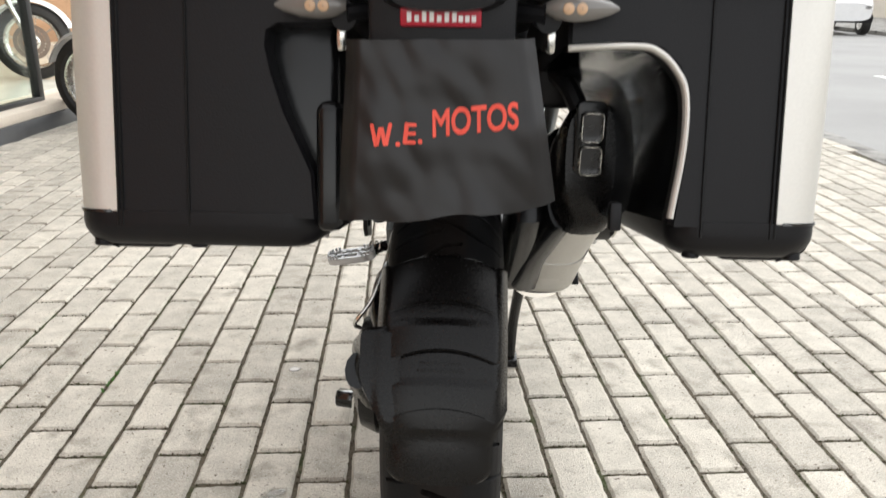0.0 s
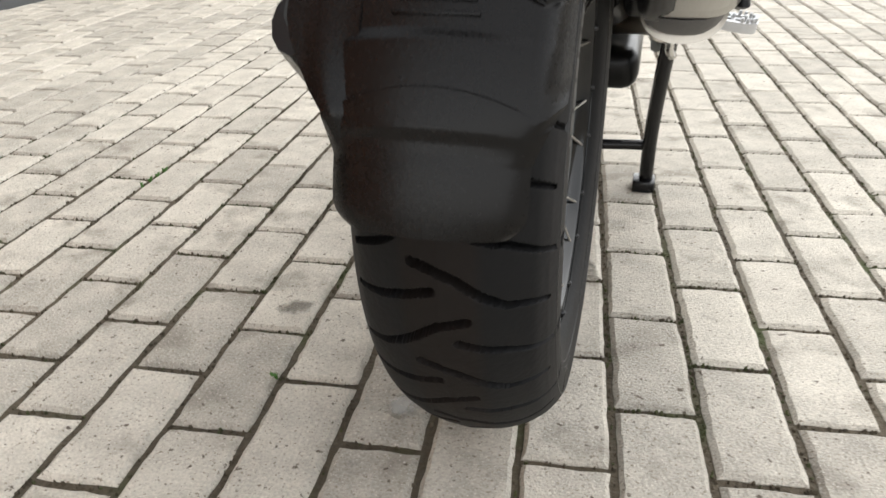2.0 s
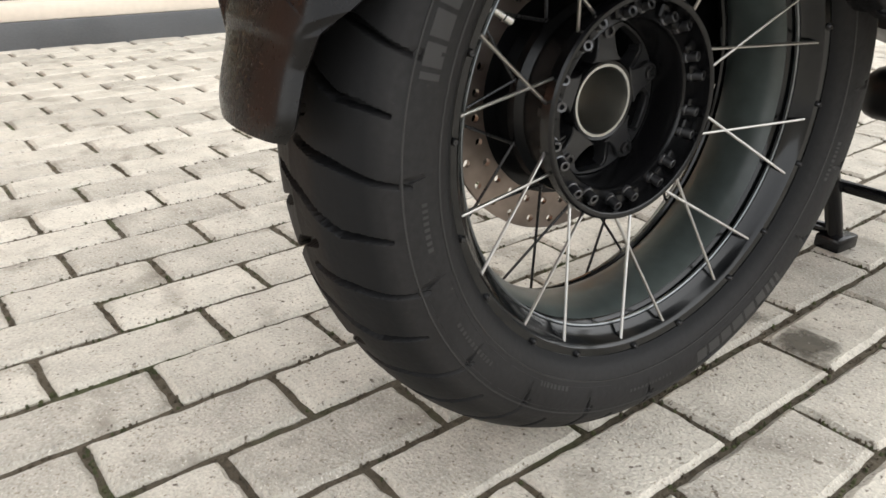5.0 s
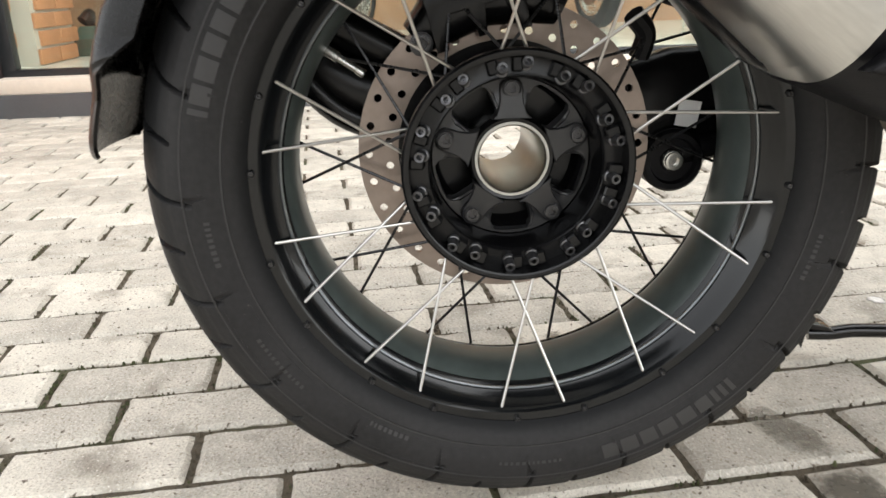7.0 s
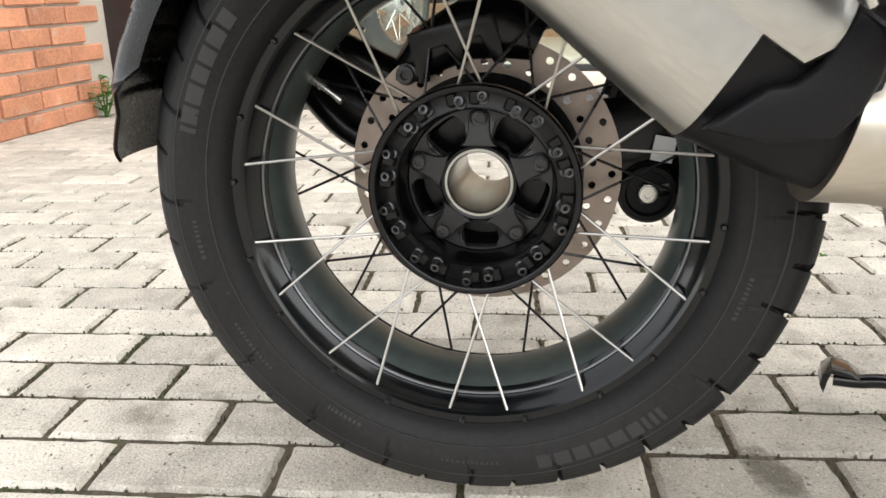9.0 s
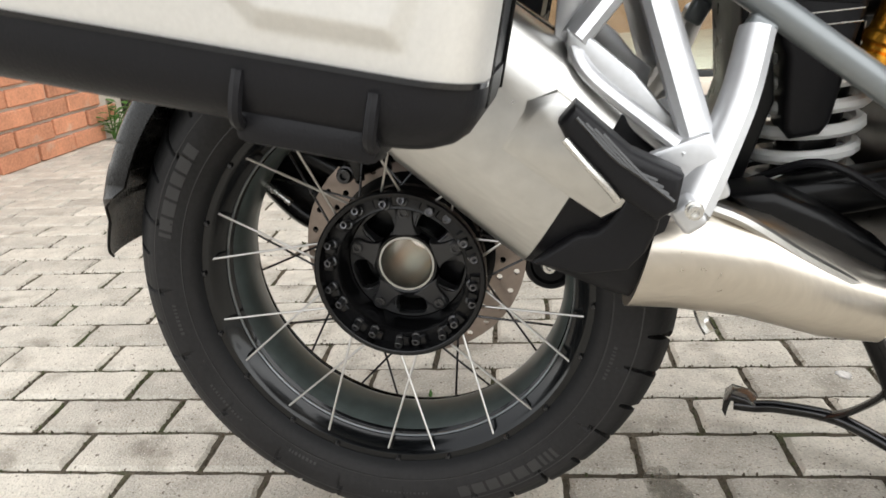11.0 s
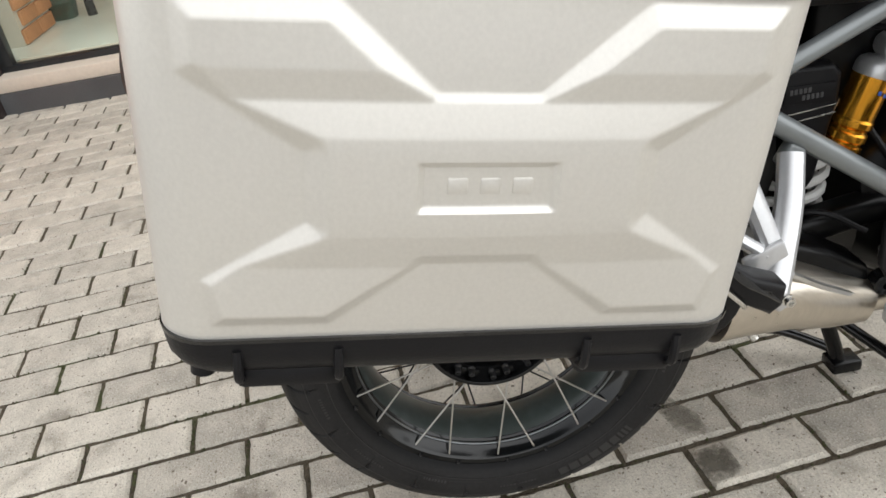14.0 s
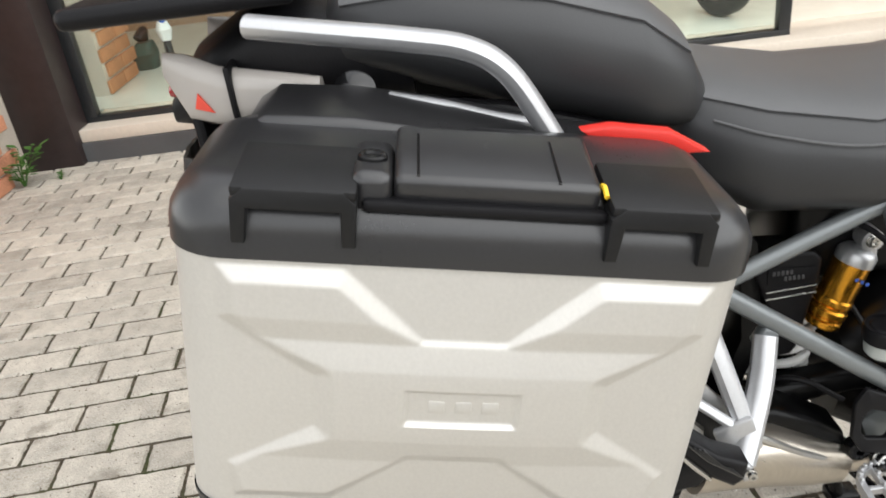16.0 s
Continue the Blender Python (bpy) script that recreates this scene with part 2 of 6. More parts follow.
ALLOY = material("bright_cast_alloy", (0.56, 0.565, 0.575), 0.36, 0.7, spread=0.06, grain=200, stain=6, bump=0.06)
FRAME_GREY = material("grey_painted_frame", (0.185, 0.20, 0.205), 0.34, 0.35, spread=0.06, grain=60, stain=5, bump=0, coat=0.2)
GOLD = material("gold_anodised_shock", (0.78, 0.36, 0.035), 0.24, 0.95, spread=0.08, grain=60, stain=6, bump=0.02)
WHITE_SPRING = material("white_spring_paint", (0.6, 0.6, 0.58), 0.4, spread=0.05, grain=50, stain=8)
MILKY = material("milky_fluid_reservoir", (0.46, 0.49, 0.47), 0.4, spread=0.06, grain=40, stain=8)
SEAT_VINYL = material("dark_grey_seat_vinyl", (0.085, 0.086, 0.088), 0.45, spread=0.15, grain=520, stain=5, bump=0.08)
SEAT_SIDE = material("black_seat_side_vinyl", (0.028, 0.0285, 0.030), 0.42, spread=0.15, grain=420, stain=5, bump=0.06)
BAG = material("black_nylon_cover", (0.0105, 0.0095, 0.0097), 0.38, spec=0.35, spread=0.25, grain=35, stain=7, bump=0.25)
RED_PRINT = material("red_print", (0.72, 0.075, 0.045), 0.55, spread=0.12, grain=60)
RED_PLASTIC = material("red_release_lever", (0.7, 0.03, 0.02), 0.4, spread=0.08, grain=60)
RED_PLATE = material("red_plate_frame_print", (0.42, 0.01, 0.03), 0.4, spread=0.1, grain=60)
WHITE_PRINT = material("white_print", (0.8, 0.8, 0.8), 0.5, spread=0.05, grain=60)
YELLOW = material("yellow_seal", (0.85, 0.55, 0.03), 0.4, spread=0.08, grain=60)
BLUE_PRINT = material("blue_print", (0.04, 0.12, 0.5), 0.4, spread=0.08, grain=60)
DARK_PRINT = material("grey_raised_print", (0.06, 0.06, 0.062), 0.45, spread=0.1, grain=60)
LENS_CLEAR = material("clear_indicator_lens", (0.16, 0.15, 0.14), 0.1, spread=0.08, grain=30, coat=0.5)
LENS_RED = material("red_lamp_lens", (0.3, 0.01, 0.015), 0.15, spread=0.1, grain=30, coat=0.5)
AMBER = material("amber_bulb", (0.55, 0.36, 0.22), 0.25, spread=0.1, grain=30)
LEAF = material("green_weed_leaf", (0.06, 0.16, 0.025), 0.55, spread=0.4, grain=60, stain=12, island=True)
WHITE_BODY = material("white_bike_paint", (0.75, 0.75, 0.75), 0.25, spread=0.05, grain=20, coat=0.4)
BODY_GREY = material("grey_bike_paint", (0.12, 0.125, 0.13), 0.3, spread=0.1, grain=20, coat=0.3)
HUB_SILVER = material("machined_hub_sleeve", (0.45, 0.45, 0.43), 0.3, 1.0, spread=0.1, grain=60, stain=6, bump=0.03)


# ---- mesh helpers ----
def finish(bm, name, mat, angle=35):
    me = bpy.data.meshes.new(name)
    bm.normal_update()
    bm.to_mesh(me)
    bm.free()
    me.materials.append(mat)
    me.shade_smooth()
    me.set_sharp_from_angle(angle=radians(angle))
    return me


def part(name, bm, mat, parent=None, label="", angle=35, at=None):
    ob = new(name, finish(bm, name, mat, angle))
    if parent is not None:
        ob.parent = parent
    if at is not None:
        ob.matrix_basis = at
    if label:
        ob["label"] = label
    return ob


def thing(name, m, label, category, group="", kind=""):
    ob = new(name)
    ob.empty_display_size = 0.05
    ob.matrix_basis = m
    return tagged(ob, label, category, group, kind)


def grid_bm(rows, closed_u=False, closed_v=False):
    """A skin over rows of points."""
    bm = bmesh.new()
    vs = [[bm.verts.new(p) for p in row] for row in rows]
    nu, nv = len(vs), len(vs[0])
    for i in range(nu if closed_u else nu - 1):
        for j in range(nv if closed_v else nv - 1):
            a, b, c, d = vs[i][j], vs[(i + 1) % nu][j], vs[(i + 1) % nu][(j + 1) % nv], vs[i][(j + 1) % nv]
            try:
                bm.faces.new((a, b, c, d))
            except ValueError:
                pass
    return bm


def loft(rings, caps=True):
    bm = grid_bm(rings, closed_v=True)
    if caps:
        bm.verts.ensure_lookup_table()
        n = len(rings[0])
        bm.faces.new([bm.verts[i] for i in range(n)][::-1])
        bm.faces.new([bm.verts[(len(rings) - 1) * n + i] for i in range(n)])
    bmesh.ops.recalc_face_normals(bm, faces=bm.faces)
    return bm


def lathe(profile, segs=72, closed=True, start=0.0, sweep=360.0):
    """Turn (x, r) points round the x axis."""
    full = abs(sweep - 360) < 1e-6
    count = segs if full else segs + 1
    rows = []
    for i in range(count):
        a = radians(start + sweep * i / segs)
        rows.append([(x, r * math.cos(a), r * math.sin(a)) for x, r in profile])
    bm = grid_bm(rows, closed_u=full, closed_v=closed)
    bmesh.ops.recalc_face_normals(bm, faces=bm.faces)
    return bm


def smooth_path(pts, steps=6):
    pts = [Vector(p) for p in pts]
    if len(pts) < 3:
        return pts
    out = []
    ext = [2 * pts[0] - pts[1]] + pts + [2 * pts[-1] - pts[-2]]
    for i in range(1, len(ext) - 2):
        p0, p1, p2, p3 = ext[i - 1:i + 3]
        for k in range(steps):
            t = k / steps
            out.append(0.5 * ((2 * p1) + (p2 - p0) * t + (2 * p0 - 5 * p1 + 4 * p2 - p3) * t * t + (3 * p1 - p0 - 3 * p2 + p3) * t ** 3))
    return out + [pts[-1]]


def tube(pts, r, segs=12, steps=6, flat=1.0, up=(0, 0, 1)):
    """A round or flattened bar along a path; r is one radius or one for each end."""
    path = smooth_path(pts, steps)
    n = len(path)
    r0, r1 = (r if isinstance(r, tuple) else (r, r))
    rings = []
    side = None
    for i, p in enumerate(path):
        d = (path[min(i + 1, n - 1)] - path[max(i - 1, 0)]).normalized()
        ref = Vector(up) if side is None else d.cross(side) * -1
        side = d.cross(ref if side is None else ref)
        if side.length < 1e-6:
            side = d.cross(Vector((1, 0, 0)))
        side.normalize()
        v = side.cross(d).normalized()
        rad = r0 + (r1 - r0) * i / max(1, n - 1)
        rings.append([p + side * (rad * math.cos(2 * math.pi * k / segs)) + v * (rad * flat * math.sin(2 * math.pi * k / segs)) for k in range(segs)])
        side = side.copy()
    return loft(rings)


def rbox(x0, x1, y0, y1, z0, z1, r=0.004, segs=2):
    bm = bmesh.new()
    bmesh.ops.create_cube(bm, size=1.0)
    for v in bm.verts:
        v.co = (x0 if v.co.x < 0 else x1, y0 if v.co.y < 0 else y1, z0 if v.co.z < 0 else z1)
    if r:
        bmesh.ops.bevel(bm, geom=bm.edges[:], offset=min(r, 0.45 * min(abs(x1 - x0), abs(y1 - y0), abs(z1 - z0))), segments=segs, profile=0.5, affect="EDGES")
    return bm


def prism(outline, x0, x1, r=0.002, segs=2):
    """An outline in (y, z) with thickness from x0 to x1 and rounded rims."""
    bm = bmesh.new()
    a = [bm.verts.new((x0, y, z)) for y, z in outline]
    b = [bm.verts.new((x1, y, z)) for y, z in outline]
    n = len(outline)
    bm.faces.new(a)
    bm.faces.new(b[::-1])
    for i in range(n):
        bm.faces.new((a[i], b[i], b[(i + 1) % n], a[(i + 1) % n]))
    bmesh.ops.recalc_face_normals(bm, faces=bm.faces)
    if r:
        rim = [e for e in bm.edges if abs(e.verts[0].co.x - e.verts[1].co.x) < 1e-7]
        bmesh.ops.bevel(bm, geom=rim, offset=r, segments=segs, profile=0.5, affect="EDGES")
    return bm


def joined(*bms):
    """Pieces of one and the same part."""
    out = bmesh.new()
    for b in bms:
        me = bpy.data.meshes.new("tmp")
        b.to_mesh(me)
        b.free()
        out.from_mesh(me)
        bpy.data.meshes.remove(me)
    return out


def moved(bm, m):
    bm.transform(m)
    return bm


def screw(r, depth, socket=True):
    """A socket-head screw along +x, seated at x = 0."""
    prof = [(0, 0.0005), (0, r * 1.25), (depth * 0.25, r * 1.25), (depth * 0.3, r), (depth, r), (depth * 1.02, r * 0.92)]
    prof += [(depth, r * 0.55), (depth * 0.45, r * 0.5), (depth * 0.45, 0.0005)] if socket else [(depth * 1.05, 0.0005)]
    return lathe(prof, 12, closed=False)


def round_rect(w, h, r, n=5):
    """Points of a rounded rectangle about the origin."""
    out = []
    for cx, cy, a0 in ((w / 2 - r, h / 2 - r, 0), (-w / 2 + r, h / 2 - r, 90), (-w / 2 + r, -h / 2 + r, 180), (w / 2 - r, -h / 2 + r, 270)):
        for k in range(n + 1):
            a = radians(a0 + 90 * k / n)
            out.append((cx + r * math.cos(a), cy + r * math.sin(a)))
    return out


# ---- ground, road and pavement ----
PITCH_W, PITCH_L, JOINT = 0.1056, 0.2168, 0.0094
TURN = radians(5.17)
ACROSS = Vector((math.cos(TURN), math.sin(TURN)))
ALONG = Vector((-math.sin(TURN), math.cos(TURN)))
CORNER = Vector((0.1118, 0.2073))
WALL_X, KERB_X, BRICK_Y = -2.85, 2.5, -2.12

bm = bmesh.new()
bmesh.ops.create_grid(bm, x_segments=8, y_segments=8, size=400)
ground = tagged(part("ground", moved(bm, Matrix.Translation((0, 0, -0.17))), EARTH), "wide grey-brown ground under the street reaching the horizon", "ground", kind="structure")
bm = rbox(WALL_X - 0.02, KERB_X, -6.0, 26.0, -0.14, -0.007, 0)
pavement = tagged(part("pavement", bm, BED), "grey concrete block pavement with mossy sand joints", "pavement", kind="structure")
bm = rbox(KERB_X + 0.16, 13.0, -40.0, 120.0, -0.16, -0.11, 0)
tagged(part("road", bm, ASPHALT), "worn light grey asphalt road beside the pavement", "road", kind="structure")


def paver_at(col, row):
    """Centre and heading of one block of the running bond."""
    half = 0.5 if col % 2 else 0.0
    p = CORNER + ACROSS * ((col + 0.5) * PITCH_W) + ALONG * ((row + 0.5 + half) * PITCH_L)
    return p


def paver_edge(n, m):
    """Points round a block, n steps along a long side and m along a short one."""
    return [(-1, 1 - 2 * k / n) for k in range(n)] + [(-1 + 2 * k / m, -1) for k in range(m)] + [(1, -1 + 2 * k / n) for k in range(n)] + [(1 - 2 * k / m, 1) for k in range(m)]


def paver_faces(ring):
    return [(k * ring + i, k * ring + (i + 1) % ring, (k + 1) * ring + (i + 1) % ring, (k + 1) * ring + i) for k in range(2) for i in range(ring)] + [tuple(range(2 * ring, 3 * ring))]


def paver_verts(w, l, b=0.0055, edge=None):
    out = []
    edge = edge or paver_edge(5, 3)
    for z, s in ((-0.03, 0.0), (-0.0055, 0.0), (0.0, b)):
        out += [(p * (w / 2 - s), q * (l / 2 - s), z) for p, q in edge]
    return out


# ---- wall of the shop ----
def build_shop():
    # Glass front along the pavement: granite plinth, pale sill, black frames, panes, and the room behind it.
    y0, y1 = -1.86, 14.0
    tagged(part("plinth", rbox(WALL_X - 0.25, WALL_X, y0, y1, -0.12, 0.10, 0.004), GRANITE), "dark grey polished granite plinth under the shop window", "plinth", kind="structure")
    tagged(part("window_sill", rbox(WALL_X - 0.40, WALL_X - 0.012, y0, y1, 0.10, 0.165, 0.006), BEIGE), "pale beige stone sill on the shop plinth", "sill", kind="structure")
    win = tagged(part("window_1", joined(*[rbox(WALL_X - 0.20, WALL_X - 0.14, a, b, 0.165, 0.195, 0.003) for a, b in ((y0, 1.81), (2.97, 4.28), (5.57, y1))]), FRAME_BLACK), "black aluminium shop window with large clear panes", "window", kind="structure")
    part("head_rail", rbox(WALL_X - 0.20, WALL_X - 0.14, y0, y1, 2.75, 2.85, 0.003), FRAME_BLACK, win)
    stops = [y0 + 0.03, 1.78, 3.0, 4.25, 5.6, 7.4, 9.2, 11.0, 12.6, y1 - 0.03]
    for y in stops:
        part("mullion", rbox(WALL_X - 0.20, WALL_X - 0.14, y - 0.03, y + 0.03, 0.19, 2.75, 0.003), FRAME_BLACK, win)
    for a, b in zip(stops, stops[1:]):
        if a in (1.78, 4.25):
            continue
        p = part("pane", rbox(WALL_X - 0.175, WALL_X - 0.165, a + 0.03, b - 0.03, 0.195, 2.75, 0), PANE, win)
        p.visible_shadow = False
    tagged(part("wall_front", rbox(WALL_X - 0.35, WALL_X - 0.02, y0, y1, 2.85, 4.6, 0.004), DARK_CLAD), "dark cladding above the shop window", "wall", kind="structure")
    tagged(part("floor", rbox(-6.0, WALL_X - 0.40, -2.9, y1, 0.02, 0.165, 0), SHOP_FLOOR), "polished beige shop floor behind the glass", "floor", kind="structure")
    tagged(part("wall_back", rbox(-6.0, -5.8, -2.9, y1, 0.0, 3.2, 0), BROWN_BRICK), "brown brick back wall of the shop", "wall", kind="structure")
    tagged(part("wall_shop_side", rbox(-6.0, -3.3, -3.1, -2.9, 0.0, 3.2, 0), SHOP_WALL), "plain plastered side wall of the shop", "wall", kind="structure")
    tagged(part("wall_shop_end", rbox(-6.0, WALL_X, y1, y1 + 0.2, -0.1, 4.6, 0), SHOP_WALL), "plain plastered end wall of the shop", "wall", kind="structure")
    tagged(part("ceiling", rbox(-6.0, WALL_X - 0.35, -2.9, y1, 3.0, 3.2, 0), CEILING), "pale plaster shop ceiling", "ceiling", kind="structure")
    tagged(part("wall_pillar", rbox(WALL_X - 0.30, WALL_X + 0.05, BRICK_Y - 0.02, y0, -0.12, 4.6, 0.006), DARK_CLAD), "dark brown clad pillar between brick wall and shop window", "pillar", kind="structure")
    # Inner brick-clad pier seen through the glass.
    pier = tagged(part("wall_pier", rbox(-4.05, -3.55, -2.55, -1.93, 0.165, 3.0, 0), MORTAR), "orange brick-clad pier inside the shop", "pier", kind="structure")
    rng = random.Random(5)
    brick = finish(rbox(-0.006, 0.012, -0.118, 0.118, -0.038, 0.038, 0.003, 1), "cladding_brick", BRICK_IN)
    for k in range(20):
        for j in range(3):
            y = -2.55 + 0.10 + j * 0.25 + (0.06 if k % 2 else 0.0)
            if y < -2.02:
                ob = new("brick", brick)
                ob.parent, ob.matrix_basis = pier, pose(-3.548 + rng.uniform(0, 0.006), y, 0.21 + k * 0.09)
        for j in range(2):
            ob = new("brick", brick)
            ob.parent, ob.matrix_basis = pier, pose(-3.67 - j * 0.25 - (0.05 if k % 2 else 0), -1.928 + rng.uniform(0, 0.005), 0.21 + k * 0.09, 0, 0, 90)


build_shop()


# ---- brick wall behind the motorcycle ----
BRICK_L, BRICK_H = 0.235, 0.072
brick_wall = tagged(part("wall_brick", rbox(WALL_X - 0.3, -0.9, BRICK_Y - 0.24, BRICK_Y - 0.02, -0.14, 3.4, 0), MORTAR), "orange clay brick wall with pale mortar joints", "wall", kind="structure")


# ---- kerb, far side of the street ----
kerb = tagged(part("kerb", rbox(KERB_X, KERB_X + 0.02, -40, 120, -0.16, -0.004, 0), KERB), "weathered concrete kerb between pavement and road", "kerb", kind="structure")
stone = finish(rbox(0.0, 0.15, -0.495, 0.495, -0.15, 0.0, 0.012), "kerb_stone", KERB)
for k in range(40):
    ob = new("kerb_stone", stone)
    ob.parent, ob.matrix_basis = kerb, pose(KERB_X + 0.012 + 0.004 * math.sin(k * 2.3), -5.0 + k * 1.0, -0.003 + 0.003 * math.sin(k * 1.7), 0, 0, 0.4 * math.sin(k))
for k in range(8):
    tagged(part("lane_mark", rbox(5.45, 5.58, 6.0 + k * 6.0, 9.6 + k * 6.0, -0.112, -0.106, 0), WHITE_LINE), "worn white lane mark on the asphalt", "road marking", "lane marks", kind="structure")
far_pave = tagged(part("pavement_far", rbox(10.6, 16.0, -40, 120, -0.14, 0.0, 0.02), KERB), "pale concrete pavement across the street", "pavement", kind="structure")
tagged(part("backdrop", rbox(16.0, 16.4, -40, 120, -0.14, 3.4, 0), SHOP_WALL), "plain plastered house fronts across the street", "backdrop", kind="structure")


# ---- motorcycle ----
AXLE = Vector((0.0, 0.0, 0.347))
bike = thing("motorcycle", pose(0, 0, 0), "black and silver adventure motorcycle raised on its centre stand", "motorcycle")
TYRE_R, TYRE_HALF = 0.321, 0.086


def tyre_profile():
    """Half round tread between shoulders, then sidewalls down to the bead: (x, r) from right bead to left bead."""
    pts = []
    side = [(0.066, 0.226), (0.0745, 0.234), (0.0795, 0.244), (0.0830, 0.256), (0.0835, 0.266), (0.0815, 0.2770), (0.0765, 0.2865)]
    pts += smooth_path([(x, r, 0) for x, r in side], 6)[:-1]
    crown = [(0.0765, 0.2865), (0.066, 0.2985), (0.050, 0.3092), (0.028, 0.3175), (0.0, TYRE_R)]
    half = smooth_path([(x, r, 0) for x, r in crown], 22)
    pts += half
    right = [(p[0], p[1]) for p in pts]
    return right + [(-x, r) for x, r in right[-2::-1]]


def build_tyre(parent):
    prof = np.array(tyre_profile())
    count = 1560
    step = np.r_[0, np.cumsum(np.hypot(*np.diff(prof, axis=0).T))]
    s = step - step[-1] / 2                      # across the tread, metres, right side negative
    th = np.arange(count) / count * 2 * np.pi
    arc = th * TYRE_R + 0.041
    pitch = 2 * np.pi * TYRE_R / 20
    grooves = []
    grooves += [[(0.020, 0.0485), (0.004, 0.0535), (-0.013, 0.0615), (-0.031, 0.0745), (-0.050, 0.0845), (-0.067, 0.0865), (-0.087, 0.0915)],
                [(0.078, 0.0900), (0.050, 0.0855), (0.026, 0.0785), (0.007, 0.0725)],
                [(0.078, 0.1500), (0.048, 0.1385), (0.025, 0.1225), (0.003, 0.1055), (-0.020, 0.0995)],
                [(-0.013, 0.1225), (-0.031, 0.1285), (-0.051, 0.1325), (-0.079, 0.1425), (-0.104, 0.1480)],
                [(0.098, 0.0720), (0.112, 0.0690)], [(-0.098, 0.0420), (-0.112, 0.0390)]]

    ss, aa = np.meshgrid(s, arc)
    near = np.full(ss.shape, 1.0)
    for g in grooves:
        for shift in (-1, 0, 1, 2):
            for (x0, y0), (x1, y1) in zip(g, g[1:]):
                # wrap to one pitch, so that the pattern repeats round the tyre
                ya = np.mod(aa, pitch) + shift * pitch
                dx, dy = x1 - x0, y1 - y0
                t = np.clip(((ss - x0) * dx + (ya - y0) * dy) / (dx * dx + dy * dy), 0, 1)
                width = 0.0034 - 0.0016 * np.clip((np.abs(ss) - 0.035) / 0.05, 0, 1)
                near = np.minimum(near, np.hypot(ss - x0 - t * dx, ya - y0 - t * dy) - width)
    ragged = np.random.RandomState(8).uniform(-0.0004, 0.0004, near.shape) * (np.abs(s) < 0.05)
    cut = np.clip(0.5 - (near + ragged) / 0.0014, 0, 1) * 0.0105
    cut[:, np.abs(s) > 0.118] = 0
    m = len(prof)
    rad = prof[None, :, 1] - cut
    co = np.stack([np.broadcast_to(prof[None, :, 0], rad.shape), rad * np.cos(th)[:, None], rad * np.sin(th)[:, None]], -1).reshape(-1, 3)
    i, j = np.meshgrid(np.arange(count), np.arange(m - 1), indexing="ij")
    n = (i + 1) % count
    quads = np.stack([i * m + j, n * m + j, n * m + j + 1, i * m + j + 1], -1).reshape(-1, 4)
    me = bpy.data.meshes.new("tyre")
    me.from_pydata(co.tolist(), [], quads.tolist())
    bm = bmesh.new()
    bm.from_mesh(me)
    bpy.data.meshes.remove(me)
    tyre = part("tyre", bm, RUBBER_TREAD, parent, "worn black road tyre with sinuous tread grooves", 30)
    # Raised bars and rings stand for the moulded writing on the wall of the tyre.
    marks = []
    rng = random.Random(3)
    def slab_on_wall(a, w, r0, h):
        rows = []
        for q in range(4):
            aq = radians(a + w * q / 3)
            rows.append([(x, r * math.cos(aq), r * math.sin(aq)) for x, r in ((0.0800, r0), (wall_x(r0 + 0.0008) + 0.0006, r0 + 0.0008), (wall_x(r0 + h / 2) + 0.0006, r0 + h / 2), (wall_x(r0 + h - 0.0008) + 0.0006, r0 + h - 0.0008), (0.0800, r0 + h))])
        return grid_bm(rows)

    def wall_x(r):
        return float(np.interp(r, [0.226, 0.234, 0.244, 0.256, 0.266, 0.277, 0.2865], [0.066, 0.0745, 0.0795, 0.0830, 0.0835, 0.0815, 0.0765]))

    # Large blocks stand for the big moulded letters, short ones for the small print.
    for a0, n, h, r0 in ((285, 9, 0.016, 0.2550), (140, 7, 0.017, 0.2545), (208, 12, 0.0050, 0.2570), (236, 8, 0.0055, 0.2490), (264, 12, 0.0045, 0.2580), (184, 8, 0.006, 0.2565), (30, 8, 0.016, 0.2545), (338, 9, 0.005, 0.2510), (82, 7, 0.016, 0.2550)):
        a = a0
        for k in range(n):
            big = h > 0.01
            w = (1.0 if k > 5 else 3.4 * rng.uniform(0.85, 1.1)) if big else 0.8 * rng.uniform(0.45, 1.0)
            marks.append(slab_on_wall(a, w, r0, h))
            a += w + (0.8 if big else 0.5)
    for r0 in (0.2445, 0.2755):
        marks.append(lathe([(wall_x(r0) - 0.002, r0 - 0.0012), (wall_x(r0) + 0.0007, r0 - 0.0006), (wall_x(r0) + 0.0007, r0 + 0.0006), (wall_x(r0) - 0.002, r0 + 0.0012)], 160))
    for a0, a1 in ((200, 224), (226, 258), (285, 325)):
        for r0 in (0.2495, 0.2715):
            marks.append(lathe([(wall_x(r0) - 0.001, r0 - 0.0007), (wall_x(r0) + 0.0005, r0), (wall_x(r0) - 0.001, r0 + 0.0007)], 40, closed=False, start=a0, sweep=a1 - a0))
    bm = joined(*marks)
    bmesh.ops.recalc_face_normals(bm, faces=bm.faces)
    part("tyre_marking", bm, RUBBER_MARK, parent, "raised moulded bars on the tyre wall")
    return tyre


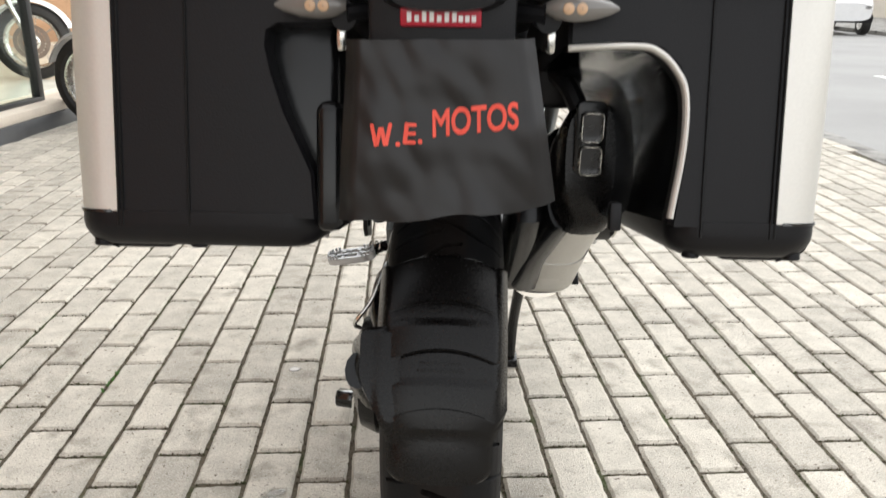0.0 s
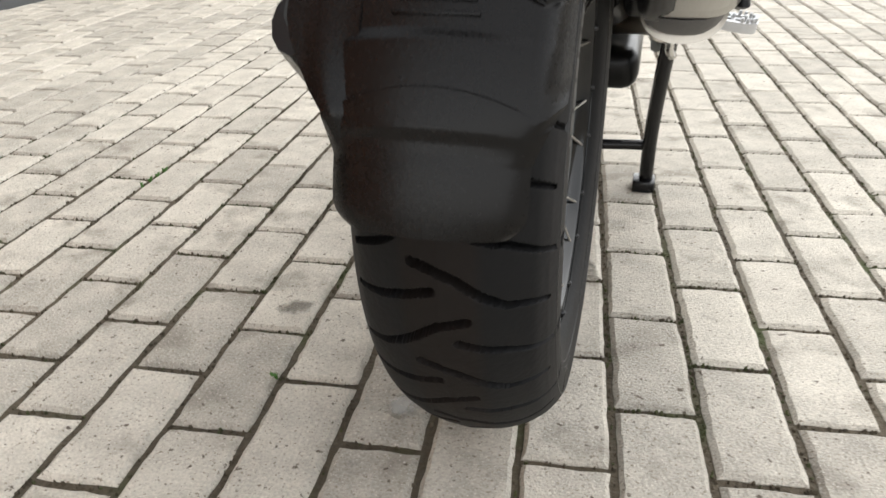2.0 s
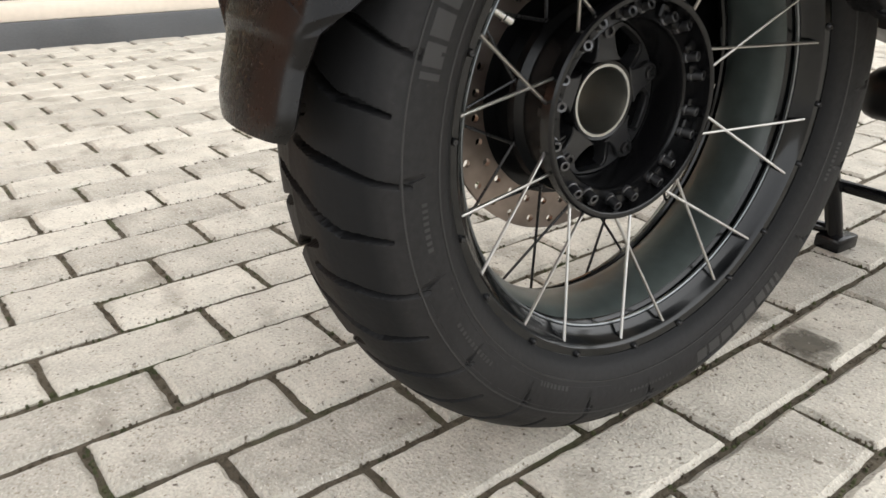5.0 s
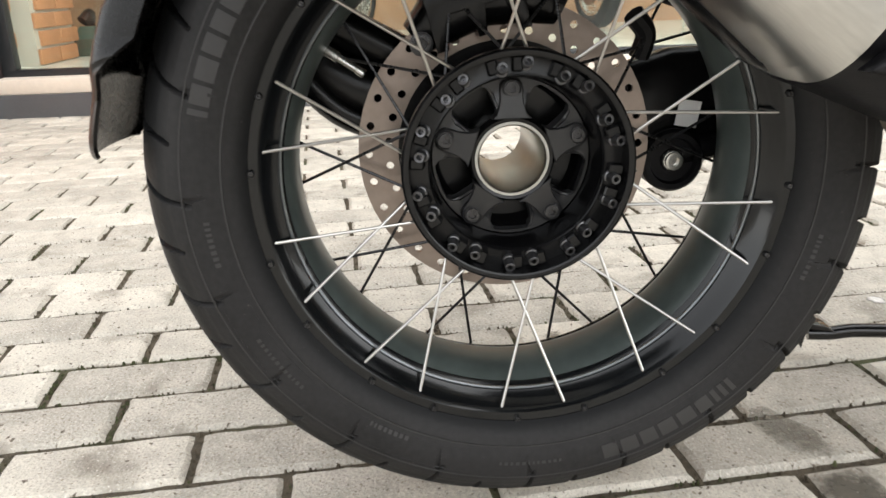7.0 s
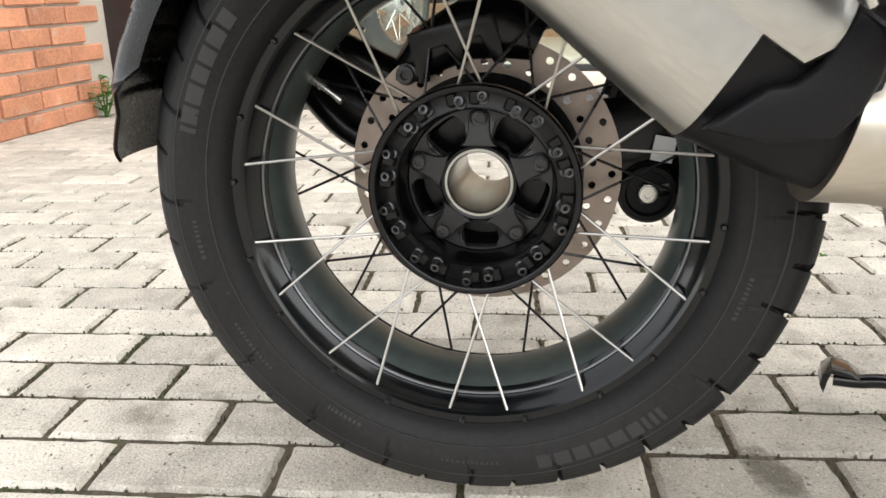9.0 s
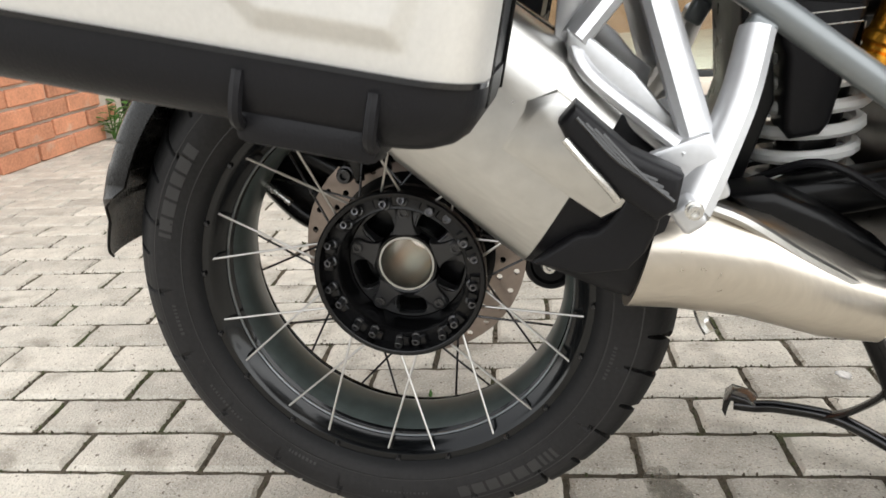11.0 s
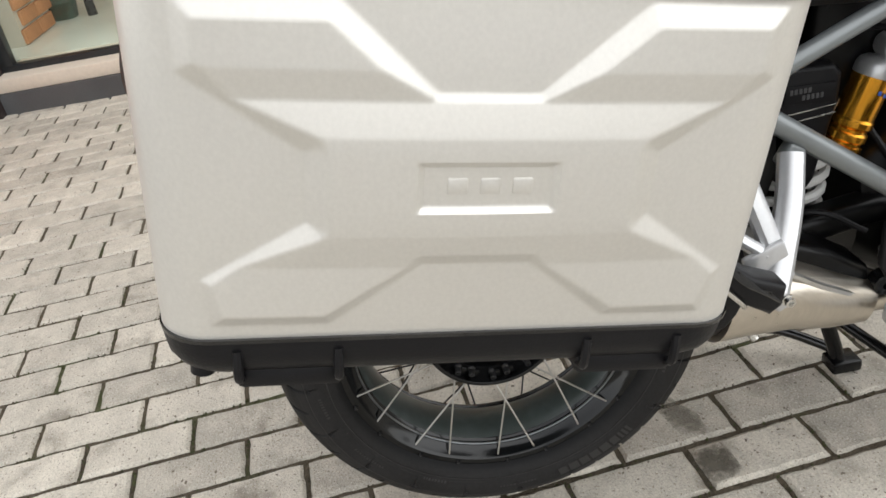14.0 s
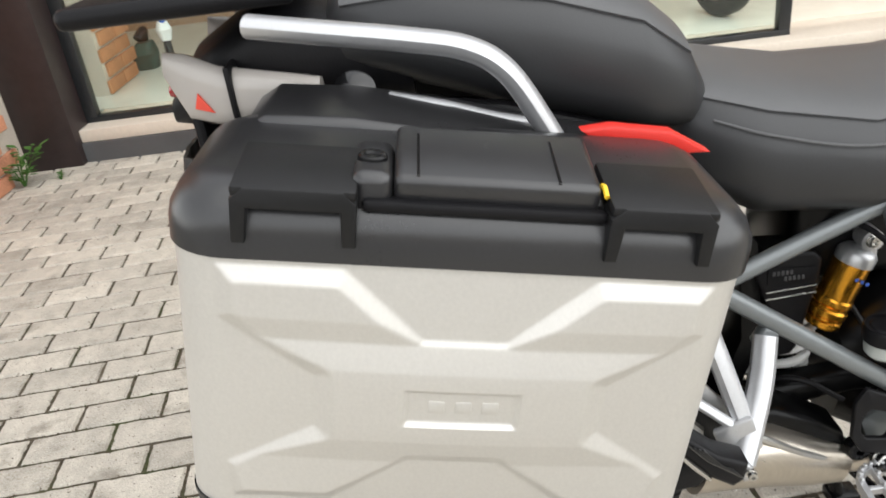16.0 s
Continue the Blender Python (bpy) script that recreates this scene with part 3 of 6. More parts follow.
def hole_ring(r0, r1, n, hole, x, thick, phase=0.0, k=8):
    """One ring of a drilled disc: every cell has a round hole through it."""
    bm = bmesh.new()
    for c in range(n):
        a0, a1 = 2 * math.pi * (c + phase) / n, 2 * math.pi * (c + 1 + phase) / n
        am, rm = (a0 + a1) / 2, (r0 + r1) / 2
        rim = [(r1, a1), (r1, am), (r1, a0), (rm, a0), (r0, a0), (r0, am), (r0, a1), (rm, a1)]
        outer = [(r * math.cos(a), r * math.sin(a)) for r, a in rim]
        cx, cy = rm * math.cos(am), rm * math.sin(am)
        inner = []
        for px, py in outer:
            d = math.hypot(px - cx, py - cy)
            inner.append((cx + (px - cx) / d * hole, cy + (py - cy) / d * hole))
        lv = [[bm.verts.new((xx, *p)) for p in ring] for xx in (x, x - thick) for ring in (outer, inner)]
        for i in range(8):
            j = (i + 1) % 8
            bm.faces.new((lv[0][i], lv[0][j], lv[1][j], lv[1][i]))
            bm.faces.new((lv[2][j], lv[2][i], lv[3][i], lv[3][j]))
            bm.faces.new((lv[1][i], lv[1][j], lv[3][j], lv[3][i]))
    bmesh.ops.remove_doubles(bm, verts=bm.verts, dist=1e-5)
    bmesh.ops.recalc_face_normals(bm, faces=bm.faces)
    return bm


def build_wheel():
    lip = [(0.0685, 0.2350), (0.0705, 0.2335), (0.0700, 0.2300), (0.0655, 0.2285), (0.0640, 0.2190), (0.0600, 0.2150), (0.0540, 0.2120), (0.0480, 0.2045), (0.0440, 0.2035), (0.0420, 0.2055),
           (0.0380, 0.2055), (0.0350, 0.2020)]
    barrel = [(0.0350, 0.2020), (0.0300, 0.1985), (0.0200, 0.1945), (0.0, 0.1925), (-0.0200, 0.1945), (-0.0300, 0.1985), (-0.0350, 0.2020)]
    back = [(-x, r) for x, r in lip[::-1]]
    seat = [(-0.066, 0.226), (-0.045, 0.222), (-0.02, 0.206), (0.02, 0.206), (0.045, 0.222), (0.066, 0.226)]
    wheel = part("rear_wheel", lathe(lip + barrel[1:-1] + back + seat, 144), RIM_BLACK, bike, "gloss black cross-spoked rear wheel", at=Matrix.Translation(AXLE))
    part("rim_barrel", lathe([(x, r - 0.0006) for x, r in barrel], 144, closed=False), RIM_DUSTY, wheel, "dusty inner barrel of the rim")
    # Two thin paler rings draw the highlights on the steps of the rim.
    for x, r in ((0.0462, 0.2030), (0.0712, 0.2325)):
        part("rim_highlight", lathe([(x - 0.0020, r + 0.0014), (x + 0.0008, r + 0.0012), (x + 0.0014, r), (x + 0.0004, r - 0.0012), (x - 0.0022, r - 0.0010)], 160), RIM_GLINT, wheel, "thin pale ring for the highlight along the rim edge")
    build_tyre(wheel)
    # Hub: outer flange, star carrier, hollow axle sleeve and barrel.
    flange = [(0.0290, 0.0965), (0.0300, 0.0980), (0.0300, 0.1010), (0.0280, 0.1030), (0.0180, 0.1030), (0.0120, 0.0985), (0.0040, 0.0900), (-0.0240, 0.0880), (-0.0300, 0.0940), (-0.0380, 0.0950), (-0.0420, 0.0900), (-0.060, 0.0880), (-0.072, 0.0860), (-0.072, 0.034),
              (-0.070, 0.031), (-0.064, 0.031), (-0.062, 0.066), (-0.034, 0.0700), (-0.030, 0.0735), (0.0080, 0.0765), (0.0135, 0.0775), (0.0150, 0.0790), (0.0140, 0.0820), (0.0130, 0.0945)]
    part("hub", lathe(flange, 120), SATIN_BLACK, wheel, "black cast hub with spoke flange")
    for k in range(5):
        # One fifth of the dished carrier plate, with its rounded window.
        mid = radians(126 + 72 * k)
        cr = 0.0540
        sector = []
        for i in range(10):
            sector.append((0.0732, -36 + 7.2 * i))
        for i in range(8):
            sector.append((0.0732 - 0.0392 * i / 8, 36))
        for i in range(8):
            sector.append((0.034, 36 - 9 * i))
        for i in range(8):
            sector.append((0.034 + 0.0392 * i / 8, -36))
        rows = []
        for r, d in sector:
            a = radians(d)
            px, py = r * math.cos(a) - cr, r * math.sin(a)
            ang = math.atan2(py, px)
            # rounded window, wider near its middle
            rad = 1.0 / ((abs(math.cos(ang)) / 0.0160) ** 5 + (abs(math.sin(ang)) / (0.0180 + 0.004 * math.cos(ang))) ** 5) ** (1 / 5)
            wx, wy = rad * math.cos(ang), rad * math.sin(ang)
            face = -0.017 - 0.006 * (r - 0.034) / 0.0392
            col = []
            for f, x in ((0.0, face - 0.012), (0.0, face), (0.45, face), (0.84, face), (0.87, face - 0.0022), (0.97, face - 0.0026), (1.0, face - 0.0045), (1.0, -0.040)):
                qx, qy = cr + px + (wx - px) * f, py + (wy - py) * f
                col.append((x, qx * math.cos(mid) - qy * math.sin(mid), qx * math.sin(mid) + qy * math.cos(mid)))
            rows.append(col)
        bm = grid_bm(rows, closed_u=True)
        bmesh.ops.recalc_face_normals(bm, faces=bm.faces)
        part("carrier_segment", bm, CARRIER_BLACK, wheel, angle=28)
    part("axle_sleeve", lathe([(-0.152, 0.0335), (-0.018, 0.0335), (-0.014, 0.0345), (-0.014, 0.0320), (-0.019, 0.0300), (-0.152, 0.0300)], 72), HUB_SILVER, wheel, "hollow machined axle sleeve")
    part("sleeve_collar", lathe([(-0.026, 0.0405), (-0.016, 0.0395), (-0.0135, 0.0375), (-0.0145, 0.0348), (-0.026, 0.0348)], 72), SATIN_BLACK, wheel)
    half = [(0.0370, 0.0185), (0.041, 0.0142), (0.048, 0.0117), (0.055, 0.0105), (0.063, 0.0106), (0.0680, 0.0100), (0.0712, 0.0076), (0.0728, 0.0035)]
    shear = Matrix(((1, -0.15, 0, -0.0105), (0, 1, 0, 0), (0, 0, 1, 0), (0, 0, 0, 1)))
    for k in range(5):
        arm_bm = prism([(r, w) for r, w in half] + [(r, -w) for r, w in half[::-1]], -0.014, 0.0032, 0.0009, 1)
        part("carrier_arm", moved(arm_bm, pose(0, 0, 0, 90 + 72 * k) @ shear), CARRIER_BLACK, wheel)
    bolt = finish(screw(0.0064, 0.005), "wheel_bolt", BLACK_BOLT)
    seat_ring = finish(lathe([(-0.004, 0.0068), (0.0012, 0.0070), (0.0020, 0.0082), (0.0012, 0.0094), (-0.004, 0.0096)], 28), "bolt_seat", CARRIER_BLACK)
    for k in range(5):
        a = radians(90 + 72 * k)
        ob = new("wheel_bolt", bolt)
        ob.parent, ob.matrix_basis = wheel, Matrix.Translation((-0.0178, 0.0640 * math.cos(a), 0.0640 * math.sin(a)))
        ob = new("bolt_seat", seat_ring)
        ob.parent, ob.matrix_basis = wheel, Matrix.Translation((-0.0178, 0.0640 * math.cos(a), 0.0640 * math.sin(a)))
    nip = finish(screw(0.0047, 0.014), "spoke_bolt", BOLT_GREY)
    lug = finish(rbox(-0.012, 0.004, -0.0065, 0.0065, -0.005, 0.005, 0.0015, 1), "spoke_lug", SATIN_BLACK)
    rod = finish(lathe([(0, 0.0005), (0, 0.0015), (1, 0.0015), (1, 0.0005)], 8, closed=False), "spoke", SPOKE_STEEL)
    # Same spoke in dark metal: the far side's shade is put into its colour.
    rod_shaded = finish(lathe([(0, 0.0005), (0, 0.0015), (1, 0.0015), (1, 0.0005)], 8, closed=False), "spoke", BLACK_BOLT)

    def spoke(a_rim, x_rim, a_hub, x_hub, mesh, r_hub):
        p = Vector((x_rim, 0.2215 * math.cos(radians(a_rim)), 0.2215 * math.sin(radians(a_rim))))
        q = Vector((x_hub, r_hub * math.cos(radians(a_hub)), r_hub * math.sin(radians(a_hub))))
        ob = new("spoke", mesh)
        ob.parent = wheel
        d = q - p
        ob.matrix_basis = Matrix.Translation(p) @ d.to_track_quat("X", "Z").to_matrix().to_4x4() @ Matrix.Diagonal((d.length, 1, 1, 1))

    end = finish(lathe([(-0.001, 0.0005), (-0.001, 0.0030), (0.0035, 0.0030), (0.005, 0.0020), (0.005, 0.0005)], 10, closed=False), "rim_nipple", BLACK_BOLT)
    for k in range(10):
        for ar, ah in ((12, 27), (28, 13)):
            a, b = 36 * k + ar, 36 * k + ah
            spoke(a, 0.061, b, 0.020, rod, 0.0985)
            spoke(36 * k + (8.6 if ar == 12 else 29.2), -0.061, 36 * k + (-17 if ar == 12 else 57), -0.034, rod_shaded, 0.0930)
            ob = new("rim_nipple", end)
            ob.parent, ob.matrix_basis = wheel, pose(0.0635, 0.2235 * math.cos(radians(a + 4)), 0.2235 * math.sin(radians(a + 4)))
            ob = new("spoke_bolt", nip)
            ob.parent = wheel
            rb = 0.0835 if ar == 12 else 0.0875
            ob.matrix_basis = Matrix.Translation((0.0120, rb * math.cos(radians(b)), rb * math.sin(radians(b)))) @ pose(0, 0, 0, b, 0, 0) @ pose(0, 0, 0, 0, 0, 18)
            ob = new("spoke_lug", lug)
            ob.parent = wheel
            ob.matrix_basis = Matrix.Translation((0.0150, 0.089 * math.cos(radians(b + 5)), 0.089 * math.sin(radians(b + 5)))) @ pose(0, 0, 0, b + 5, 0, 0)
    # Drilled brake disc on the far side with its carrier.
    disc = joined(hole_ring(0.104, 0.1225, 30, 0.0041, -0.063, 0.005, 0.0), hole_ring(0.1225, 0.1425, 30, 0.0041, -0.063, 0.005, 0.5))
    part("brake_disc", disc, DISC_STEEL, wheel, "drilled and rust-tinted rear brake disc")
    part("disc_carrier", lathe([(-0.0635, 0.1060), (-0.0635, 0.0850), (-0.068, 0.0850), (-0.068, 0.1060)], 72), SATIN_BLACK, wheel)
    # Valve through the barrel.
    v = radians(147)
    part("valve", moved(lathe([(0, 0.0005), (0, 0.0048), (0.012, 0.0048), (0.013, 0.0032), (0.030, 0.0032), (0.031, 0.004), (0.038, 0.004), (0.039, 0.0005)], 12, closed=False),
                        Matrix.Translation((0.0, 0.192 * math.cos(v), 0.192 * math.sin(v))) @ Vector((0.2, -math.cos(v), -math.sin(v))).to_track_quat("X", "Z").to_matrix().to_4x4()), STEEL, wheel, "bright metal tyre valve")
    return wheel


build_wheel()


def build_mudguard():
    """Hugger that follows the tyre, with a flap at its lower end, cross ribs, and a bulged bracket on the far flank."""
    rows = []
    # Pressed crescents: upper edge, lower edge (degrees round the axle), half width, depth.
    crescents = ((137.2, 142.6, 0.068, -0.0042), (147.5, 154.6, 0.080, -0.0042), (159.3, 164.9, 0.066, 0.0030))
    marks = sorted([126.4 + 0.35 * i for i in range(140)] + [c[0] + k for c in crescents for k in (-0.08, 0.0, 0.14, 0.35, 0.60, 0.80)])
    for base in marks:
        row = []
        settle = 1 - min(1, max(0, (base - 161) / 7))
        half = 0.085 if base < 160 else 0.085 - 0.018 * min(1, (base - 160) / 7.0) - (0.012 * min(1, (base - 171) / 4) ** 3 if base > 171 else 0)
        for j in range(41):
            u = -1 + j / 20
            x = half * u
            bend = 2.5 * (x / 0.066) ** 2 * settle * min(1, max(0, (half - abs(x)) / 0.017))
            a = base + bend
            r = 0.352 + 0.004 * math.sin(radians((a - 72) * 1.4)) + (0.007 * max(0, (a - 166) / 12) if a > 166 else 0)
            r -= 0.010 * abs(u) ** 2.2 + 0.028 * (max(0, abs(u) - 0.80) / 0.20) ** 2 * (1 - 0.85 * min(1, max(0, (base - 157) / 6)))
            r -= 0.004 * max(0, (127.4 - base)) ** 2
            for top, low, wide, depth in crescents:
                if top < base and abs(x) < wide:
                    run = max(0.8, (low - top) - 0.75 * bend)
                    w = base - top
                    if w < run:
                        level = min(1, w / 0.14) * min(1, (run - w) / 1.3)
                        groove = max(0, 1 - abs(w - 0.35) / 0.45) if depth < 0 else 0
                        r += (depth * 0.70 * level + depth * 0.5 * groove) * (1 - (abs(x) / wide) ** 4)
            row.append((x, r * math.cos(radians(a)), r * math.sin(radians(a))))
        rows.append(row)
    bm = grid_bm(rows)
    bmesh.ops.recalc_face_normals(bm, faces=bm.faces)
    bmesh.ops.solidify(bm, geom=bm.faces[:], thickness=0.0032)
    guard = part("rear_mudguard", bm, FENDER_PLASTIC, bike, "ribbed satin black mudguard close to the tyre", 40, at=Matrix.Translation(AXLE))
    # Bulged bracket and arm on the left.
    rows = []
    for i in range(37):
        a = 143 + 23 * i / 36
        f = i / 36
        grow = min(1, (f + 0.08) / 0.16) * min(1, (1 - f) / 0.62)
        reach = 0.038 * (grow * grow * (3 - 2 * grow)) - 0.008 - 0.012 * max(0, (f - 0.75) / 0.25)
        row = []
        for j in range(15):
            u = j / 14
            x = -0.050 - (0.036 + reach) * u
            rise = min(1, u / 0.6)
            r = 0.3545 - 0.010 * min(1, abs(x) / 0.085) ** 2.2 + 0.0055 * rise * rise * (3 - 2 * rise) - 0.055 * max(0, u - 0.80) / 0.20 - 0.004 * (1 - min(1, f / 0.05)) - 0.008 * (1 - min(1, (1 - f) / 0.15))
            row.append((x, r * math.cos(radians(a)), r * math.sin(radians(a))))
        rows.append(row)
    bm = grid_bm(rows)
    bmesh.ops.recalc_face_normals(bm, faces=bm.faces)
    bmesh.ops.solidify(bm, geom=bm.faces[:], thickness=0.004)
    part("mudguard_bracket", bm, FENDER_PLASTIC, guard, "bulged black flank of the mudguard", 45)
    part("mudguard_arm", tube([(-0.090, -0.300, 0.160), (-0.105, -0.22, 0.150), (-0.115, -0.12, 0.10), (-0.112, -0.05, 0.06)], (0.018, 0.022), 12), SATIN_BLACK, guard)
    for a, half in ((150.4, 0.026), (151.9, 0.029)):
        c, d = math.cos(radians(a)), math.sin(radians(a))
        part("moulded_bar", moved(rbox(-half, half, -0.0012, 0.0012, -0.0014, 0.0014, 0.0008, 2), Matrix.Translation((0, 0.3532 * c, 0.3532 * d)) @ pose(0, 0, 0, a - 180, 0, 0)), FENDER_PLASTIC, guard)


build_mudguard()


# ---- side cases ----
CASE_POSE = pose(0, -0.297, 0.706, -11.2, 0, 0)
CASE_L, CASE_H = 0.464, 0.262


def seg_dist(px, py, a, b):
    dx, dy = b[0] - a[0], b[1] - a[1]
    t = np.clip(((px - a[0]) * dx + (py - a[1]) * dy) / (dx * dx + dy * dy), 0, 1)
    return np.hypot(px - a[0] - t * dx, py - a[1] - t * dy)


def poly_inside(px, py, poly):
    """Depth inside an outline (positive inside)."""
    d = np.full(px.shape, 9.0)
    inside = np.zeros(px.shape, bool)
    for a, b in zip(poly, poly[1:] + poly[:1]):
        d = np.minimum(d, seg_dist(px, py, a, b))
        cross = ((a[1] > py) != (b[1] > py)) & (px < (b[0] - a[0]) * (py - a[1]) / (b[1] - a[1] + 1e-12) + a[0])
        inside ^= cross
    return np.where(inside, d, -d)


X_SHAPE = [(0.028, 0.248), (0.126, 0.248), (0.190, 0.190), (0.258, 0.190), (0.326, 0.248), (0.420, 0.248), (0.420, 0.202), (0.346, 0.151), (0.346, 0.101), (0.418, 0.050), (0.410, 0.010),
           (0.330, 0.010), (0.264, 0.064), (0.184, 0.064), (0.117, 0.010), (0.032, 0.010), (0.028, 0.050), (0.104, 0.098), (0.104, 0.151), (0.028, 0.202)]


def relief(u, w):
    """Height of the pressed pattern on the outer face, metres."""
    u, w = u - 0.012, w - 0.006
    d = poly_inside(u, w, X_SHAPE)
    rise = np.clip((d + 0.001) / 0.0170, 0, 1)
    # folded band: shoulders high, creases low, middle panel high again
    fold = np.interp(w, [0.0, 0.062, 0.090, 0.100, 0.152, 0.162, 0.186, 0.206, 0.270], [0.0066, 0.0030, 0.0080, 0.0084, 0.0084, 0.0080, 0.0026, 0.0068, 0.0068])
    h = np.minimum(rise * 0.0086, fold)
    h = np.where(d > -0.001, h, 0.0)
    pw, ph = np.abs(u - 0.226) - 0.048, np.abs(w - 0.1275) - 0.0185
    box = np.maximum(pw, ph)
    h = h - 0.0042 * np.clip((0.0005 - box) / 0.004, 0, 1)
    return h


def build_case(sx, label):
    case = thing("side_case", CASE_POSE, label, "pannier", "pair of side cases")

    def X(bm):
        if sx < 0:
            bm.transform(Matrix.Diagonal((-1, 1, 1, 1)))
            bmesh.ops.reverse_faces(bm, faces=bm.faces)
        return bm

    # Outer silver shell: pressed face, rounded upright corners, seam flange inward.
    nu, nw = 240, 150
    r, x_face, x_seam = 0.040, 0.444, 0.388
    us = np.linspace(0, 1, nu)
    # perimeter path from the rear seam round the face to the front seam
    side = x_face - r - x_seam
    quarter = math.pi / 2 * r
    total = 2 * side + 2 * quarter + (CASE_L - 2 * r)
    rows = []
    ws = np.linspace(0, CASE_H, nw)
    flat_u, flat_w = np.meshgrid(np.zeros(1), ws)
    for f in us:
        s = f * total
        if s < side:
            x, u, nx, ny = x_seam + s, 0.0, 0, -1
        elif s < side + quarter:
            a = (s - side) / r
            x, u, nx, ny = x_face - r + r * math.sin(a), r - r * math.cos(a), math.sin(a), -math.cos(a)
        elif s < side + quarter + CASE_L - 2 * r:
            x, u, nx, ny = x_face, r + s - side - quarter, 1, 0
        elif s < side + 2 * quarter + CASE_L - 2 * r:
            a = (s - side - quarter - CASE_L + 2 * r) / r
            x, u, nx, ny = x_face - r + r * math.cos(a), CASE_L - r + r * math.sin(a), math.cos(a), math.sin(a)
        else:
            x, u, nx, ny = x_seam + (total - s), CASE_L, 0, 1
        h = relief(np.full(nw, u), ws) * max(0.0, nx) ** 2
        belly = 0.010 * np.sin(np.pi * np.clip(ws / CASE_H, 0, 1)) * max(0.0, nx) * math.sin(math.pi * min(1, max(0, u / CASE_L))) + 0.006 * (ws / CASE_H)
        rows.append([(x + (h[k] + belly[k]) * (nx if nx > 0 else 0), u + 0.0, ws[k]) for k in range(nw)])
    bm = grid_bm(rows)
    bmesh.ops.recalc_face_normals(bm, faces=bm.faces)
    bmesh.ops.solidify(bm, geom=bm.faces[:], thickness=0.002)
    part("shell", X(bm), CASE_SILVER, case, "pressed silver shell with a raised crossed pattern", 28)
    # Three raised marks in the name panel.
    xb = x_face + 0.0178
    for u0 in (0.210, 0.2325, 0.255):
        part("raised_mark", X(rbox(xb - 0.004, xb + 0.0004, u0, u0 + 0.0145, 0.1280, 0.1405, 0.0016, 2)), CASE_SILVER, case)
    # Black seam bead, body, base and lid.
    inner = 0.268 if sx > 0 else 0.146

    def ring_at(x0, x1, u0, u1, w, r, n=6):
        cx, cu = (x0 + x1) / 2, (u0 + u1) / 2
        return [(cx + p, cu + q, w) for p, q in round_rect(x1 - x0, u1 - u0, r, n)]

    def slab(x0, x1, u0, u1, w0, w1, r, round_low=0.0, round_high=0.0, n=6):
        rings = []
        if round_low:
            for k in range(6):
                a = radians(90 * k / 5)
                ins = round_low * (1 - math.sin(a))
                rings.append(ring_at(x0 + ins, x1 - ins, u0 + ins, u1 - ins, w0 + round_low * (1 - math.cos(a)), max(0.004, r - ins * 0.6), n))
        else:
            rings.append(ring_at(x0, x1, u0, u1, w0, r, n))
        if round_high:
            for k in range(6):
                a = radians(90 * k / 5)
                ins = round_high * (1 - math.cos(a))
                rings.append(ring_at(x0 + ins, x1 - ins, u0 + ins, u1 - ins, w1 - round_high + round_high * math.sin(a), max(0.004, r - ins * 0.6), n))
        else:
            rings.append(ring_at(x0, x1, u0, u1, w1, r, n))
        return loft(rings)

    if sx > 0:
        outline = [(0.390, -0.004), (0.390, CASE_H + 0.004), (0.140, CASE_H + 0.004), (0.140, 0.203), (0.220, 0.207), (0.247, 0.200), (0.268, 0.180), (0.281, 0.150), (0.282, 0.09), (0.270, -0.004)]
    else:
        outline = [(0.390, -0.004), (0.390, CASE_H + 0.004), (0.128, CASE_H + 0.004), (0.128, 0.224), (0.192, 0.222), (0.206, 0.214), (0.208, 0.196), (0.201, 0.165), (0.186, 0.120), (0.166, 0.078), (0.153, 0.050), (0.149, -0.004)]
    rings = [[(0.5 * (0.368 + 0.2) + (x - 0.284) * f, u, w0) for x, w0 in outline] for u, f in ((0.002, 0.97), (0.006, 1.0), (CASE_L - 0.006, 1.0), (CASE_L - 0.002, 0.97))]
    bm = loft(rings)
    bmesh.ops.recalc_face_normals(bm, faces=bm.faces)
    part("body", X(bm), BLACK_PLASTIC, case, "matt black inner half of the case", 25)
    for x, wide in ((0.3855, 0.0030), (0.3805, 0.0018), (0.3005, 0.0030)):
        part("seam", X(slab(x, x + wide, -0.0008, CASE_L + 0.0008, -0.016, CASE_H + 0.004, 0.0008, n=1)), DEEP_BLACK, case)
    part("base", X(slab(inner, x_face + 0.002, 0.0, CASE_L, -0.042, 0.0015, 0.044, 0.030)), BLACK_PLASTIC, case, "black plastic base with moulded feet")
    part("base_piping", X(slab(0.362, x_face + 0.003, -0.001, CASE_L + 0.001, -0.0005, 0.0028, 0.041)), GLOSS_BLACK, case)
    for u0, u1, low in ((0.056, 0.140, 0.046), (0.330, 0.414, 0.046)):
        part("base_foot", X(rbox(x_face - 0.10, x_face - 0.004, u0, u1, -low - 0.004, -0.03, 0.006)), BLACK_PLASTIC, case)
        for u in (u0, u1 - 0.008):
            part("base_rib", X(tube([(x_face - 0.03, u + 0.004, -low - 0.002), (x_face + 0.000, u + 0.004, -low + 0.010), (x_face + 0.0035, u + 0.004, -0.022), (x_face + 0.001, u + 0.004, -0.008)], 0.0040, 8, 4)), BLACK_PLASTIC, case)
